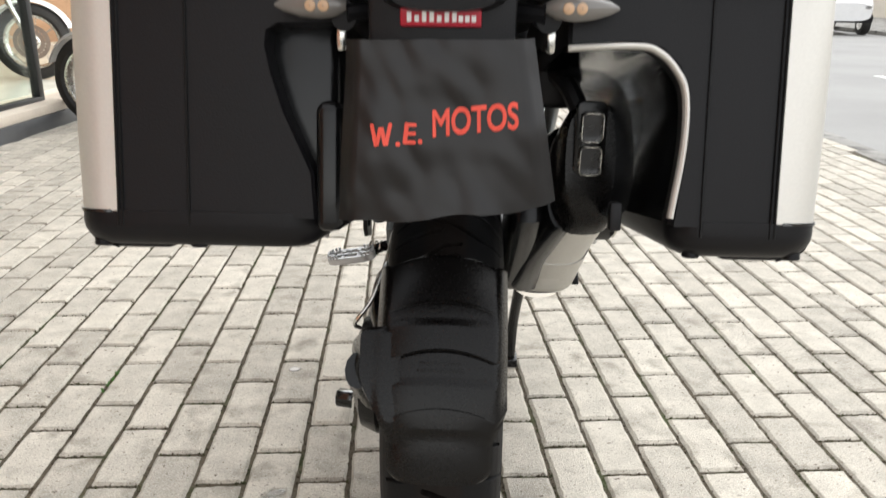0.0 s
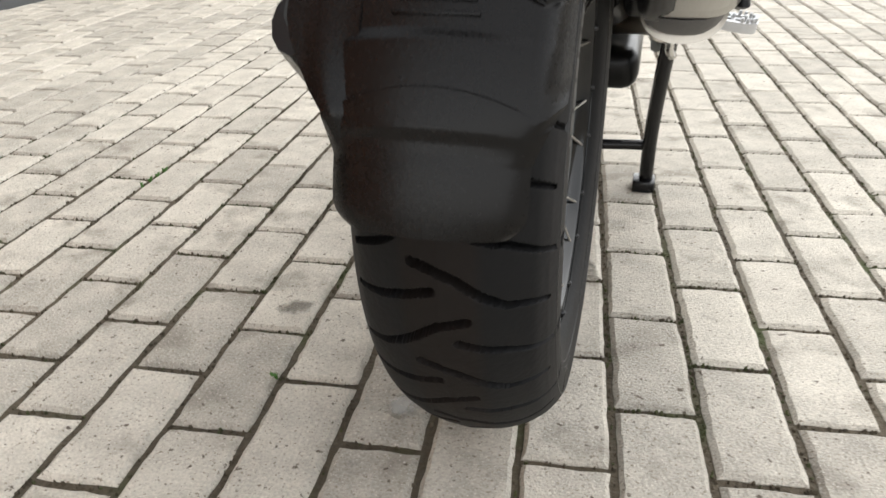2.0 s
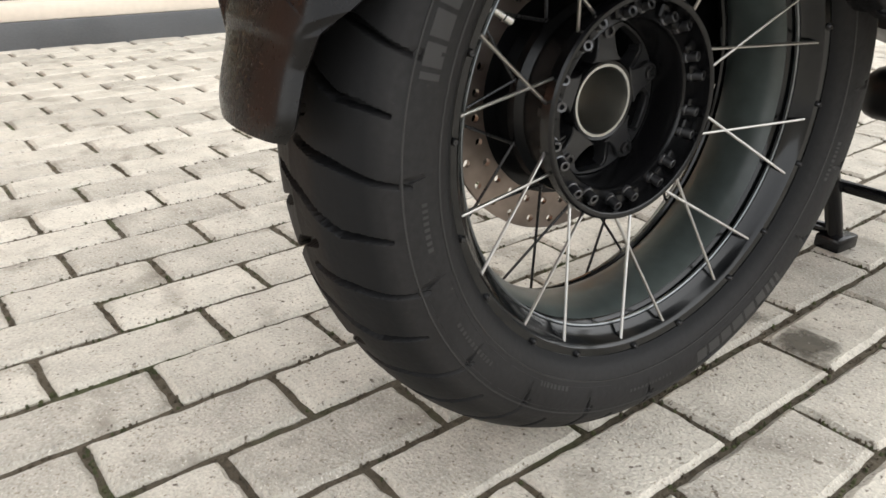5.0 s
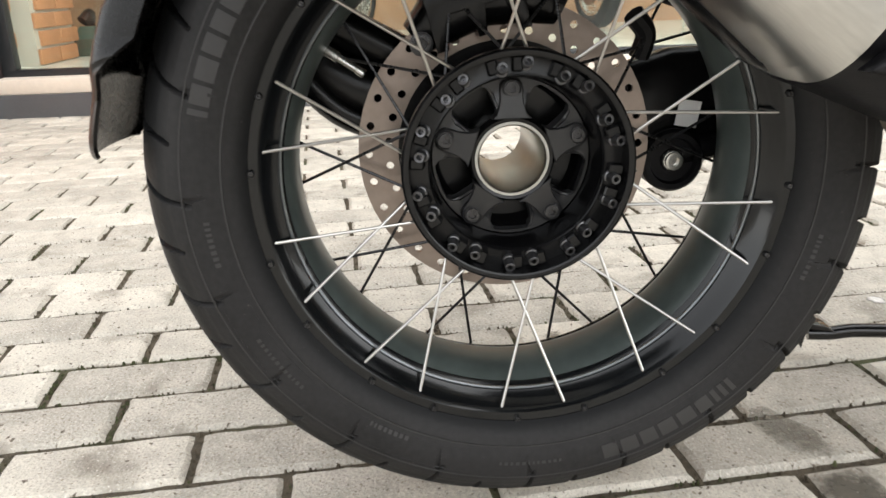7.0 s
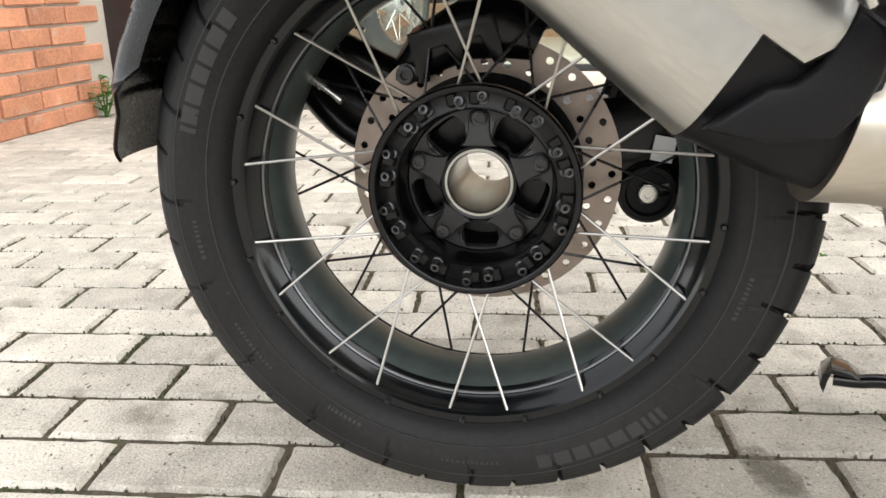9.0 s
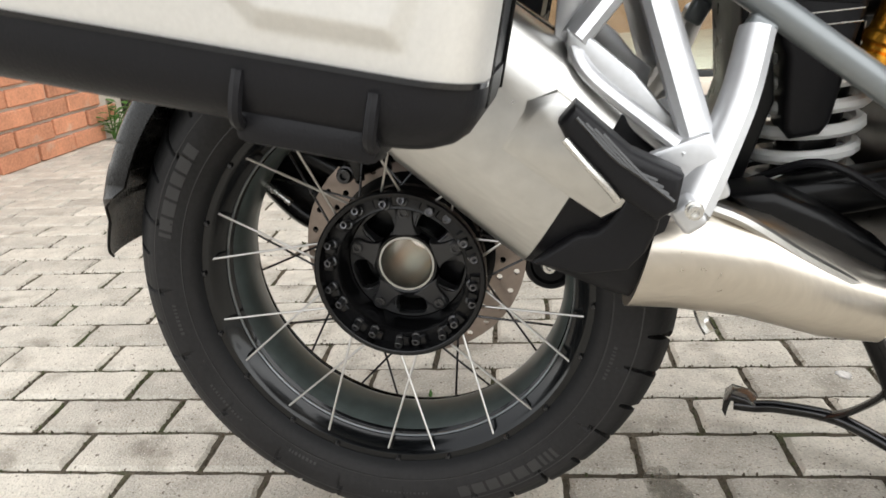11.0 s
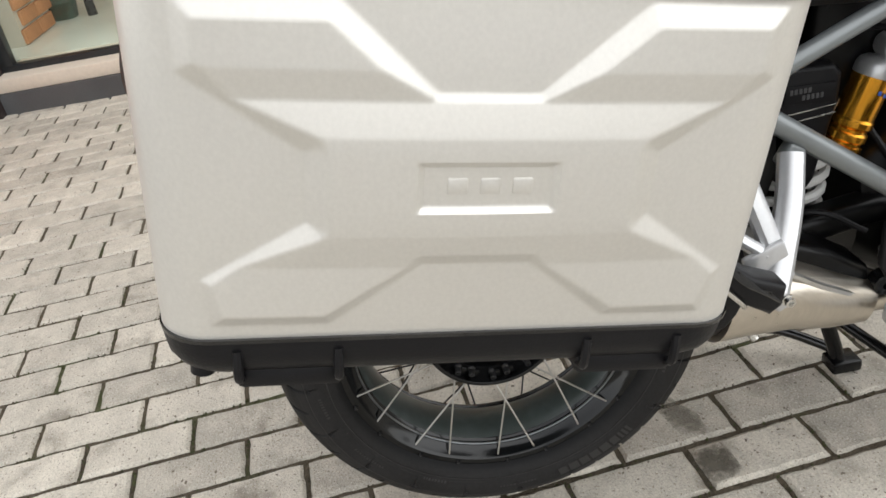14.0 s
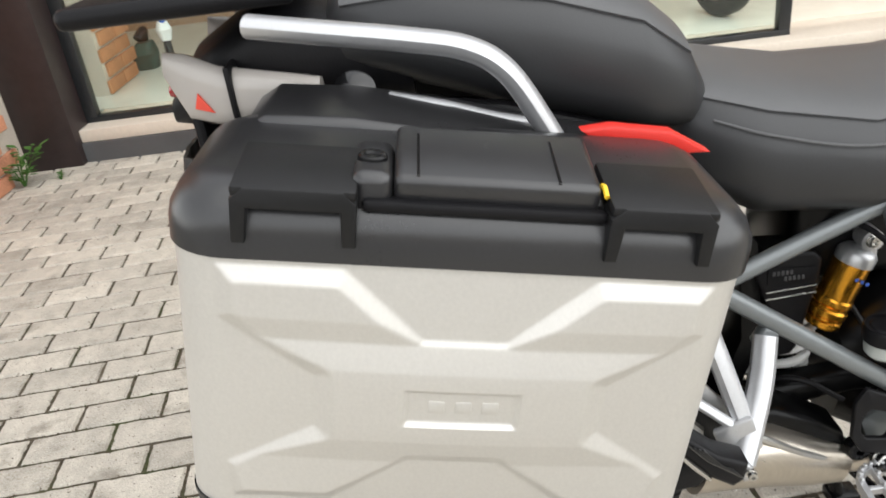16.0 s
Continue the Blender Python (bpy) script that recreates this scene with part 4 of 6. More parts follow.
    for x in (0.30, 0.42):
        part("rubber_stud", X(moved(lathe([(0, 0.0005), (0, 0.010), (0.008, 0.011), (0.010, 0.009), (0.010, 0.0005)], 14, closed=False), Matrix.Translation((x, 0.03, -0.034)) @ pose(0, 0, 0, 0, 90, 0))), BLACK_PLASTIC, case)
    # Lid: rounded outer edge, stepped top that rises inward.
    lid = part("lid", X(slab(0.235 if sx > 0 else 0.150, x_face + 0.009, -0.004, CASE_L + 0.006, CASE_H - 0.002, CASE_H + 0.054, 0.050, 0.0, 0.040, 8)), LID_PLASTIC, case, "scuffed matt black lid with rounded edge", 40)
    part("lid_step", X(prism([(0.024, 0.270), (0.032, 0.306), (0.052, 0.321), (0.132, 0.324), (0.232, 0.317), (0.332, 0.303), (0.43, 0.300), (0.442, 0.270)], 0.170, 0.296, 0.010, 4)), LID_PLASTIC, case)
    for u0, u1 in ((0.054, 0.146), (0.335, 0.418)):
        um = (u0 + u1) / 2
        hw = (u1 - u0) / 2
        cap = [(-hw, 0.0), (-hw, 0.030), (-hw + 0.010, 0.038), (hw - 0.010, 0.038), (hw, 0.030), (hw, 0.0), (hw - 0.010, 0.0), (hw - 0.012, 0.024), (-hw + 0.012, 0.024), (-hw + 0.010, 0.0)]
        bm = prism([(um + a, CASE_H + 0.014 + b * 1.18) for a, b in cap], x_face - 0.020, x_face + 0.015, 0.002)
        part("hinge_hood", X(bm), HOOD_PLASTIC, lid, "angular black hinge hood")
        part("hood_top", X(moved(rbox(-0.075, 0.0, -hw, hw, -0.006, 0.003, 0.003), Matrix.Translation((x_face + 0.014, um, CASE_H + 0.0565)) @ pose(0, 0, 0, 0, 7, 0))), HOOD_PLASTIC, lid)
    # Carrying handle with lock block.
    part("handle", X(moved(rbox(-0.088, 0.0, -0.072, 0.086, -0.022, 0.008, 0.007, 3), Matrix.Translation((0.443, 0.244, CASE_H + 0.060)) @ pose(0, 0, 0, 0, 9, 0))), LID_PLASTIC, lid, "flush black carrying handle")
    part("handle_lip", X(moved(rbox(-0.012, 0.006, -0.095, 0.092, -0.012, -0.002, 0.004, 2), Matrix.Translation((0.443, 0.244, CASE_H + 0.052)))), BLACK_PLASTIC, lid)
    part("lock", X(moved(lathe([(0, 0.0005), (0, 0.012), (0.005, 0.0115), (0.0065, 0.010), (0.006, 0.007), (0.004, 0.006), (0.004, 0.0005)], 20, closed=False), Matrix.Translation((0.408, 0.155, CASE_H + 0.066)) @ pose(0, 0, 0, 0, -90, 0))), SATIN_BLACK, lid, "round key lock")
    part("lock_block", X(rbox(0.362, 0.443, 0.140, 0.172, CASE_H + 0.03, CASE_H + 0.069, 0.009, 3)), LID_PLASTIC, lid)
    part("yellow_seal", X(moved(tube([(0.418, 0, 0.0), (0.428, 0.001, 0.006), (0.438, 0.002, 0.001)], 0.0022, 8), Matrix.Translation((0.005, 0.331, CASE_H + 0.060)))), YELLOW, lid, "short yellow seal strip")
    for u in (0.190, 0.297):
        part("handle_joint", X(moved(rbox(-0.070, -0.004, -0.0012, 0.0012, 0.0068, 0.0090, 0.0004, 1), Matrix.Translation((0.443, u, CASE_H + 0.060)) @ pose(0, 0, 0, 0, 9, 0))), GLOSS_BLACK, lid)
    # Rear panel toward the silencer or the wheel.
    if sx > 0:
        edge = [(0.140, 0.004, 0.198), (0.218, 0.002, 0.201), (0.243, 0.0, 0.194), (0.262, 0.0, 0.176), (0.275, 0.0, 0.148), (0.276, 0.0, 0.09), (0.265, 0.0, 0.006)]
        tunnel = smooth_path([(x - 0.007, 0.0, w - 0.004) for x, _, w in edge], 6)
        bm = grid_bm([[(p.x - 0.010 * f, 0.008 + 0.34 * f, p.z - 0.006 * f) for f in (0.0, 0.15, 0.4, 0.7, 1.0)] for p in tunnel])
        bmesh.ops.solidify(bm, geom=bm.faces[:], thickness=0.002)
        part("heat_shield", X(bm), SHIELD, case, "dark polished shield lining the silencer cut-out", 50)
        arch = smooth_path([(0.150, 0.0, 0.182), (0.186, 0.0, 0.178), (0.212, 0.0, 0.160), (0.226, 0.0, 0.125), (0.232, 0.0, 0.070), (0.228, 0.0, 0.020), (0.214, 0.0, -0.004)], 6)
        bm = grid_bm([[(p.x - 0.004 * f, 0.055 + 0.26 * f, p.z) for f in (0.0, 0.3, 1.0)] for p in arch])
        bmesh.ops.solidify(bm, geom=bm.faces[:], thickness=0.003)
        part("inner_shield", X(bm), SHIELD_GREY, case, "curved grey shield beside the silencer", 50)
        part("trim_strip", X(tube(edge, 0.0068, 10, flat=0.6)), CASE_SILVER, case, "silver trim strip round the silencer cut-out")
        part("foot_peg", X(rbox(0.198, 0.212, 0.012, 0.03, -0.012, 0.022, 0.003)), BLACK_PLASTIC, case)
    else:
        part("mount_panel", X(slab(0.118, 0.150, -0.004, 0.30, -0.018, 0.135, 0.010, 0.010, 0.014)), SATIN_BLACK, case, "gloss black mounting panel")
        part("recess_panel", X(slab(0.124, 0.230, 0.040, 0.36, 0.02, 0.250, 0.020, 0.02, 0.02)), SATIN_BLACK, case)
    return case


build_case(1, "silver and black hard side case with crossed relief")
build_case(-1, "silver and black hard side case beside the final drive")


def mirrored(bm):
    bm.transform(Matrix.Diagonal((-1, 1, 1, 1)))
    bmesh.ops.reverse_faces(bm, faces=bm.faces)
    return bm


def section_loft(stations, n=28, power=3.0):
    """Rounded box sections along a line; each station is centre, half width in x, half height, and pitch of the section in degrees."""
    rings = []
    for (cx, cy, cz), hw, hh, pitch in stations:
        ring = []
        for k in range(n):
            a = 2 * math.pi * k / n
            c, s = math.cos(a), math.sin(a)
            px = hw * math.copysign(abs(c) ** (2 / power), c)
            ph = hh * math.copysign(abs(s) ** (2 / power), s)
            ring.append((cx + px, cy + ph * math.sin(radians(pitch)), cz + ph * math.cos(radians(pitch))))
        rings.append(ring)
    return loft(rings)


def section_skin(stations, a0, a1, power=3.0, n=40):
    """The upper skin of a rounded body, between two angles of its sections."""
    rows = []
    for (cx, cy, cz), hw, hh, pitch in stations:
        row = []
        for k in range(n + 1):
            a = radians(a0 + (a1 - a0) * k / n)
            c, s = math.cos(a), math.sin(a)
            row.append((cx + hw * math.copysign(abs(c) ** (2 / power), c), cy, cz + hh * math.copysign(abs(s) ** (2 / power), s)))
        rows.append(row)
    bm = grid_bm(rows)
    bmesh.ops.recalc_face_normals(bm, faces=bm.faces)
    if sum(f.normal.z for f in bm.faces) < 0:
        bmesh.ops.reverse_faces(bm, faces=bm.faces)
    bmesh.ops.solidify(bm, geom=bm.faces[:], thickness=0.004)
    return bm


def ring_plate(outer, inner, x0, x1):
    """A plate with an opening; both outlines have the same number of corners, in (y, z)."""
    rows = [[(x0, *p) for p in outer], [(x1, *p) for p in outer], [(x1, *p) for p in inner], [(x0, *p) for p in inner]]
    bm = grid_bm([list(r) for r in zip(*rows)], closed_u=True, closed_v=True)
    bmesh.ops.recalc_face_normals(bm, faces=bm.faces)
    bmesh.ops.bevel(bm, geom=bm.edges[:], offset=0.0015, segments=1, affect="EDGES")
    return bm


def build_exhaust():
    can = part("silencer", section_loft([((0.165, 0.225, 0.490), 0.060, 0.076, 32), ((0.169, 0.190, 0.517), 0.066, 0.086, 32), ((0.175, 0.08, 0.604), 0.062, 0.079, 32), ((0.191, -0.04, 0.690), 0.052, 0.078, 32), ((0.196, -0.06, 0.703), 0.048, 0.075, 32)], 36, 3.4),
               BRUSHED, bike, "brushed stainless silencer rising beside the wheel", 30)
    part("end_cap", section_loft([((0.196, -0.055, 0.695), 0.049, 0.081, 32), ((0.198, -0.090, 0.722), 0.047, 0.082, 24), ((0.198, -0.112, 0.738), 0.043, 0.080, 12), ((0.198, -0.122, 0.742), 0.036, 0.072, 8)]), FENDER_PLASTIC, can, "black oval end cap with twin outlets")
    part("outlet_panel", moved(prism([(p, q) for p, q in round_rect(0.042, 0.100, 0.010)], -0.006, 0.006, 0.002), Matrix.Translation((0.193, -0.122, 0.772)) @ pose(0, 0, 0, 0, 0, -90)), SATIN_BLACK, can)
    for dz in (0.0225, -0.0225):
        outer, inner = round_rect(0.030, 0.040, 0.006), round_rect(0.026, 0.036, 0.005)
        bm = ring_plate(outer, inner, -0.002, 0.020)
        part("outlet_rim", moved(bm, Matrix.Translation((0.193, -0.124, 0.767 + dz)) @ pose(0, 0, 0, 0, 0, -90)), STEEL, can, "thin bright edge of a square outlet")
        part("outlet_bore", moved(prism(round_rect(0.0262, 0.0362, 0.005), -0.001, 0.004, 0), Matrix.Translation((0.193, -0.1245, 0.767 + dz)) @ pose(0, 0, 0, 0, 0, -90)), BLACK_BOLT, can)
    # Added black plate and shell: the steel's dark reflection of the wheel, as colour.
    part("dark_reflection_plate", prism([(0.268, 0.548), (0.178, 0.430), (-0.050, 0.604), (-0.088, 0.640), (-0.070, 0.690), (-0.007, 0.748)], 0.097, 0.140, 0.012, 3), SATIN_BLACK, can, "black added plate for the dark reflection inside the silencer")
    part("dark_reflection_shell", section_loft([((0.137, 0.222, 0.492), 0.034, 0.079, 32), ((0.138, 0.190, 0.517), 0.036, 0.0890, 32), ((0.143, 0.08, 0.604), 0.033, 0.0820, 32), ((0.163, -0.04, 0.690), 0.028, 0.0805, 32), ((0.170, -0.058, 0.702), 0.026, 0.078, 32)], 36, 3.0), SATIN_BLACK, can, "black added shell for the dark reflection on the silencer's wheel side", 40)
    part("exhaust_mount", joined(rbox(0.118, 0.186, -0.055, 0.060, 0.800, 0.885, 0.012, 3), tube([(0.150, -0.050, 0.850), (0.165, -0.085, 0.835), (0.178, -0.100, 0.810)], 0.014, 10)), BLACK_PLASTIC, can, "black bracket that carries the silencer")
    part("end_screw", moved(screw(0.006, 0.008), Matrix.Translation((0.193, -0.100, 0.697)) @ pose(0, 0, 0, 0, 0, -90)), STEEL, can)
    panel = [(0.142, 0.543), (0.226, 0.485), (0.250, 0.498), (0.252, 0.530), (0.226, 0.558), (0.192, 0.586), (0.168, 0.580)]
    my, mz = sum(p[0] for p in panel) / 7, sum(p[1] for p in panel) / 7
    bm = loft([[(x, my + (y - my) * f, mz + (z - mz) * f) for y, z in panel] for x, f in ((0.2290, 1.06), (0.2362, 1.0), (0.2386, 0.84), (0.2392, 0.80))])
    bmesh.ops.recalc_face_normals(bm, faces=bm.faces)
    part("embossed_panel", bm, BRUSHED, can, "embossed outer panel of the silencer", 30)
    part("shield_edge", prism([(0.170, 0.445), (0.178, 0.451), (0.207, 0.471), (0.222, 0.473), (0.232, 0.481), (0.241, 0.492), (0.252, 0.516), (0.276, 0.500), (0.270, 0.474), (0.262, 0.456), (0.248, 0.440), (0.212, 0.436)], 0.224, 0.2395, 0.004, 3), BLACK_PLASTIC, can, "black shield with a wavy edge")
    part("heat_band", section_loft([((0.169, 0.204, 0.507), 0.0668, 0.0868, 32), ((0.169, 0.190, 0.5172), 0.0674, 0.0856, 32), ((0.175, 0.092, 0.5955), 0.0640, 0.0812, 32)], 36, 3.4), BRUSHED, can, "outer plate of the silencer")
    part("front_shield", section_loft([((0.170, 0.272, 0.450), 0.047, 0.058, 20), ((0.168, 0.258, 0.462), 0.055, 0.066, 26), ((0.166, 0.212, 0.499), 0.0650, 0.0835, 32), ((0.167, 0.204, 0.505), 0.0670, 0.0870, 32)]), BLACK_PLASTIC, can, "black plastic shield round the silencer joint")
    pipe = part("exhaust_cover", section_loft([((0.170, 0.262, 0.436), 0.056, 0.052, 16), ((0.168, 0.300, 0.434), 0.056, 0.051, 14), ((0.163, 0.360, 0.420), 0.050, 0.047, 14), ((0.157, 0.430, 0.390), 0.036, 0.040, 16), ((0.154, 0.478, 0.376), 0.028, 0.033, 16)], 32, 2.3),
                BRUSHED_WARM, bike, "brushed heat-tinted stainless exhaust cover", 40)
    part("cover_lip", tube([(0.190, 0.292, 0.487), (0.198, 0.340, 0.472), (0.192, 0.395, 0.436), (0.178, 0.455, 0.400)], 0.006, 8), BRUSHED, pipe)
    part("cover_top", prism([(0.335, 0.482), (0.375, 0.486), (0.42, 0.466), (0.475, 0.43), (0.482, 0.395), (0.455, 0.396), (0.41, 0.418), (0.37, 0.448)], 0.10, 0.166, 0.010, 3), DEEP_BLACK, pipe, "gloss black exhaust shield")
    for p in ((0.203, 0.277, 0.404), (0.175, 0.432, 0.365), (0.163, 0.430, 0.413)):
        part("cover_screw", moved(screw(0.0062, 0.006), Matrix.Translation(p)), STEEL, pipe)
    part("front_pipe", tube([(0.15, 0.46, 0.38), (0.14, 0.52, 0.365), (0.11, 0.60, 0.35), (0.06, 0.70, 0.33)], 0.022, 14), BRUSHED_WARM, bike, "bare exhaust pipe with heat tint")
    part("pipe_bracket", tube([(0.16, 0.316, 0.380), (0.16, 0.322, 0.362), (0.166, 0.328, 0.352)], 0.006, 8), STEEL, pipe)


build_exhaust()


def build_frame():
    # Grey tubular rear frame, both flanks.
    for flip in (False, True):
        def S(bm):
            return mirrored(bm) if flip else bm
        f = part("frame_tube", S(tube([(0.172, 0.130, 0.812), (0.174, 0.265, 0.706), (0.175, 0.353, 0.641), (0.178, 0.549, 0.499)], 0.0125, 16)), FRAME_GREY, bike, "grey painted lower frame tube")
        part("upper_tube", S(tube([(0.172, 0.285, 0.700), (0.168, 0.369, 0.735), (0.160, 0.50, 0.786)], 0.011, 14)), FRAME_GREY, f)
        part("main_tube", S(tube([(0.165, 0.490, 0.785), (0.172, 0.520, 0.690), (0.180, 0.556, 0.530), (0.178, 0.580, 0.44)], 0.0165, 16)), FRAME_GREY, f)
        part("tube_end", S(moved(lathe([(0, 0.012), (0, 0.019), (0.014, 0.019), (0.014, 0.012)], 24), Matrix.Translation((0.172, 0.494, 0.772)))), FRAME_GREY, f)
        for y, z in ((0.262, 0.698), (0.350, 0.634)):
            part("weld_gusset", S(moved(rbox(-0.011, 0.010, -0.026, 0.026, -0.010, 0.007, 0.006, 3), Matrix.Translation((0.176, y + 0.012, z)) @ pose(0, 0, 0, -36, 0, 0))), FRAME_GREY, f)
            part("weld_tab", S(moved(rbox(-0.010, 0.009, -0.012, 0.012, -0.024, 0.006, 0.005, 3), Matrix.Translation((0.176, y, z - 0.008)) @ pose(0, 0, 0, -30, 0, 0))), FRAME_GREY, f)
        part("frame_bolt", S(moved(screw(0.011, 0.010), Matrix.Translation((0.190, 0.548, 0.499)))), STEEL, f)
        # Bright cast bracket for the passenger footrest.
        b = part("footrest_bracket", S(tube([(0.178, 0.258, 0.682), (0.190, 0.232, 0.655), (0.208, 0.203, 0.622)], 0.0150, 10, flat=0.75)), ALLOY, bike, "bright cast alloy passenger footrest bracket")
        part("bracket_arm", S(tube([(0.178, 0.258, 0.682), (0.205, 0.276, 0.620), (0.238, 0.300, 0.538)], 0.0150, 10, flat=0.75)), ALLOY, b)
        part("bracket_arm", S(tube([(0.208, 0.203, 0.622), (0.224, 0.216, 0.597), (0.240, 0.262, 0.560), (0.247, 0.288, 0.540)], 0.0075, 10, flat=0.75)), ALLOY, b)
        part("bracket_arm", S(tube([(0.180, 0.345, 0.622), (0.210, 0.330, 0.575), (0.240, 0.308, 0.530), (0.262, 0.290, 0.498)], (0.0150, 0.0175), 10, flat=0.8)), ALLOY, b)
        part("bracket_plate", S(prism([(0.198, 0.632), (0.220, 0.622), (0.250, 0.597), (0.276, 0.565), (0.297, 0.548), (0.290, 0.517), (0.222, 0.574), (0.199, 0.600)], 0.208, 0.217, 0.003)), ALLOY, b)
        part("bracket_web", S(moved(rbox(-0.005, 0.005, -0.026, 0.024, -0.028, 0.026, 0.005), Matrix.Translation((0.248, 0.291, 0.524)) @ pose(0, 0, 0, 20, 0, 0))), ALLOY, b)
        part("peg_clamp", S(moved(rbox(-0.012, 0.016, -0.010, 0.010, -0.012, 0.012, 0.005, 3), Matrix.Translation((0.270, 0.288, 0.500)) @ pose(0, 0, 0, 35, 0, 0))), ALLOY, b)
        part("peg_pin", S(moved(screw(0.0055, 0.008), Matrix.Translation((0.292, 0.290, 0.508)))), STEEL, b)
        peg = part("passenger_footrest", S(prism([(0.206, 0.588), (0.194, 0.574), (0.200, 0.562), (0.238, 0.520), (0.264, 0.503), (0.277, 0.512), (0.281, 0.536), (0.245, 0.553)], 0.270, 0.308, 0.007, 3)), BLACK_PLASTIC, bike, "folded black rubber passenger footrest")
        part("peg_insert", S(tube([(0.308, 0.199, 0.564), (0.309, 0.214, 0.546), (0.308, 0.229, 0.529), (0.304, 0.236, 0.519)], 0.0030, 8)), STEEL, peg, "curved steel edge")
        for k in range(4):
            part("peg_groove", S(tube([(0.3085, 0.207 + 0.006 * k, 0.579 - 0.004 * k), (0.3095, 0.236 + 0.006 * k, 0.548 - 0.004 * k), (0.308, 0.262 + 0.004 * k, 0.534 - 0.005 * k)], 0.0016, 6)), GLOSS_BLACK, peg)
        # Rider footrest: toothed ring.
        tilt = Matrix.Translation((0.235, 0.508, 0.372)) @ pose(0, 0, 0, 4, 9, 0)
        ring_o, ring_i = round_rect(0.112, 0.058, 0.026), round_rect(0.094, 0.042, 0.019)
        rows = [[(*p, -0.007) for p in ring_o], [(*p, 0.008) for p in ring_o], [(*p, 0.008) for p in ring_i], [(*p, -0.007) for p in ring_i]]
        bm = grid_bm([list(r) for r in zip(*rows)], closed_u=True, closed_v=True)
        bmesh.ops.recalc_face_normals(bm, faces=bm.faces)
        rest = part("rider_footrest", S(moved(bm, tilt)), ALLOY, bike, "serrated bright alloy rider footrest")
        for x in (-0.018, 0.018):
            part("cross_bar", S(moved(rbox(x - 0.003, x + 0.003, -0.024, 0.024, -0.006, 0.008, 0.001, 1), tilt)), ALLOY, rest)
        part("middle_bar", S(moved(rbox(-0.050, 0.050, -0.003, 0.003, -0.006, 0.008, 0.001, 1), tilt)), ALLOY, rest)
        for i, (px, py) in enumerate(round_rect(0.103, 0.050, 0.022, 4)):
            part("tooth", S(moved(rbox(px - 0.0026, px + 0.0026, py - 0.0026, py + 0.0026, 0.008, 0.0155, 0.001, 1), tilt)), ALLOY, rest)
        for k in range(5):
            part("tooth", S(moved(rbox(-0.036 + 0.018 * k - 0.0026, -0.036 + 0.018 * k + 0.0026, -0.0028, 0.0028, 0.008, 0.0150, 0.001, 1), tilt)), ALLOY, rest)
        part("footrest_pivot", S(tube([(0.150, 0.530, 0.395), (0.175, 0.522, 0.388), (0.190, 0.515, 0.380)], 0.012, 12)), SATIN_BLACK, rest)
        part("footrest_spring", S(tube([(0.165 + 0.0022 * k, 0.520 + 0.011 * math.cos(k * 1.2), 0.395 + 0.011 * math.sin(k * 1.2)) for k in range(14)], 0.0018, 6, 2)), STEEL, rest)
        # Heel guard with its opening.
        guard_o = [(0.474, 0.534), (0.461, 0.512), (0.463, 0.455), (0.478, 0.430), (0.545, 0.412), (0.551, 0.452), (0.543, 0.474), (0.502, 0.520)]
        guard_i = [(0.484, 0.500), (0.474, 0.492), (0.474, 0.465), (0.482, 0.452), (0.508, 0.448), (0.516, 0.462), (0.514, 0.480), (0.502, 0.494)]
        hg = part("heel_guard", S(ring_plate(guard_o, guard_i, 0.192, 0.201)), BLACK_PLASTIC, bike, "black heel guard plate with an opening")
        for y, z in ((0.536, 0.428), (0.534, 0.460), ):
            part("guard_screw", S(moved(screw(0.0065, 0.006), Matrix.Translation((0.200, y, z)))), STEEL, hg)
        part("side_plate", S(prism([(0.50, 0.44), (0.53, 0.36), (0.60, 0.30), (0.68, 0.34), (0.70, 0.50), (0.60, 0.52)], 0.135, 0.155, 0.006)), FRAME_GREY, bike, "grey cast footrest carrier plate")
    part("pivot_ring", moved(lathe([(0, 0.012), (0, 0.031), (0.008, 0.031), (0.010, 0.029), (0.010, 0.023), (0.006, 0.021), (0.006, 0.012)], 40), Matrix.Translation((0.180, 0.594, 0.468))), ALLOY, bike, "bright alloy ring round the frame pivot")
    part("pivot_bolt", moved(screw(0.012, 0.010), Matrix.Translation((0.180, 0.594, 0.468))), STEEL, bike)
    # Round mount knob for the side case.
    knob = part("case_mount", moved(lathe([(0, 0.0005), (0, 0.024), (0.010, 0.0245), (0.013, 0.022), (0.012, 0.0195), (0.008, 0.018), (0.008, 0.010), (0.013, 0.009), (0.014, 0.0075), (0.012, 0.0005)], 40, closed=False), Matrix.Translation((0.184, 0.209, 0.697))), ALLOY, bike, "round silver mounting knob for the side case")
    for k in range(6):
        a = radians(60 * k)
        part("knob_rib", moved(rbox(-0.002, 0.005, -0.0025, 0.0025, 0.009, 0.019, 0.001, 1), Matrix.Translation((0.192, 0.209, 0.697)) @ pose(0, 0, 0, 60 * k, 0, 0)), ALLOY, knob)
    part("knob_screw", moved(screw(0.006, 0.004), Matrix.Translation((0.197, 0.209, 0.697))), STEEL, knob)
    part("mount_plate", prism([(0.185, 0.70), (0.200, 0.722), (0.230, 0.715), (0.232, 0.68), (0.215, 0.655), (0.200, 0.60), (0.186, 0.612), (0.190, 0.655)], 0.176, 0.185, 0.003), ALLOY, knob)
    part("plate_screw", moved(screw(0.005, 0.005), Matrix.Translation((0.185, 0.206, 0.668))), STEEL, knob)


build_frame()


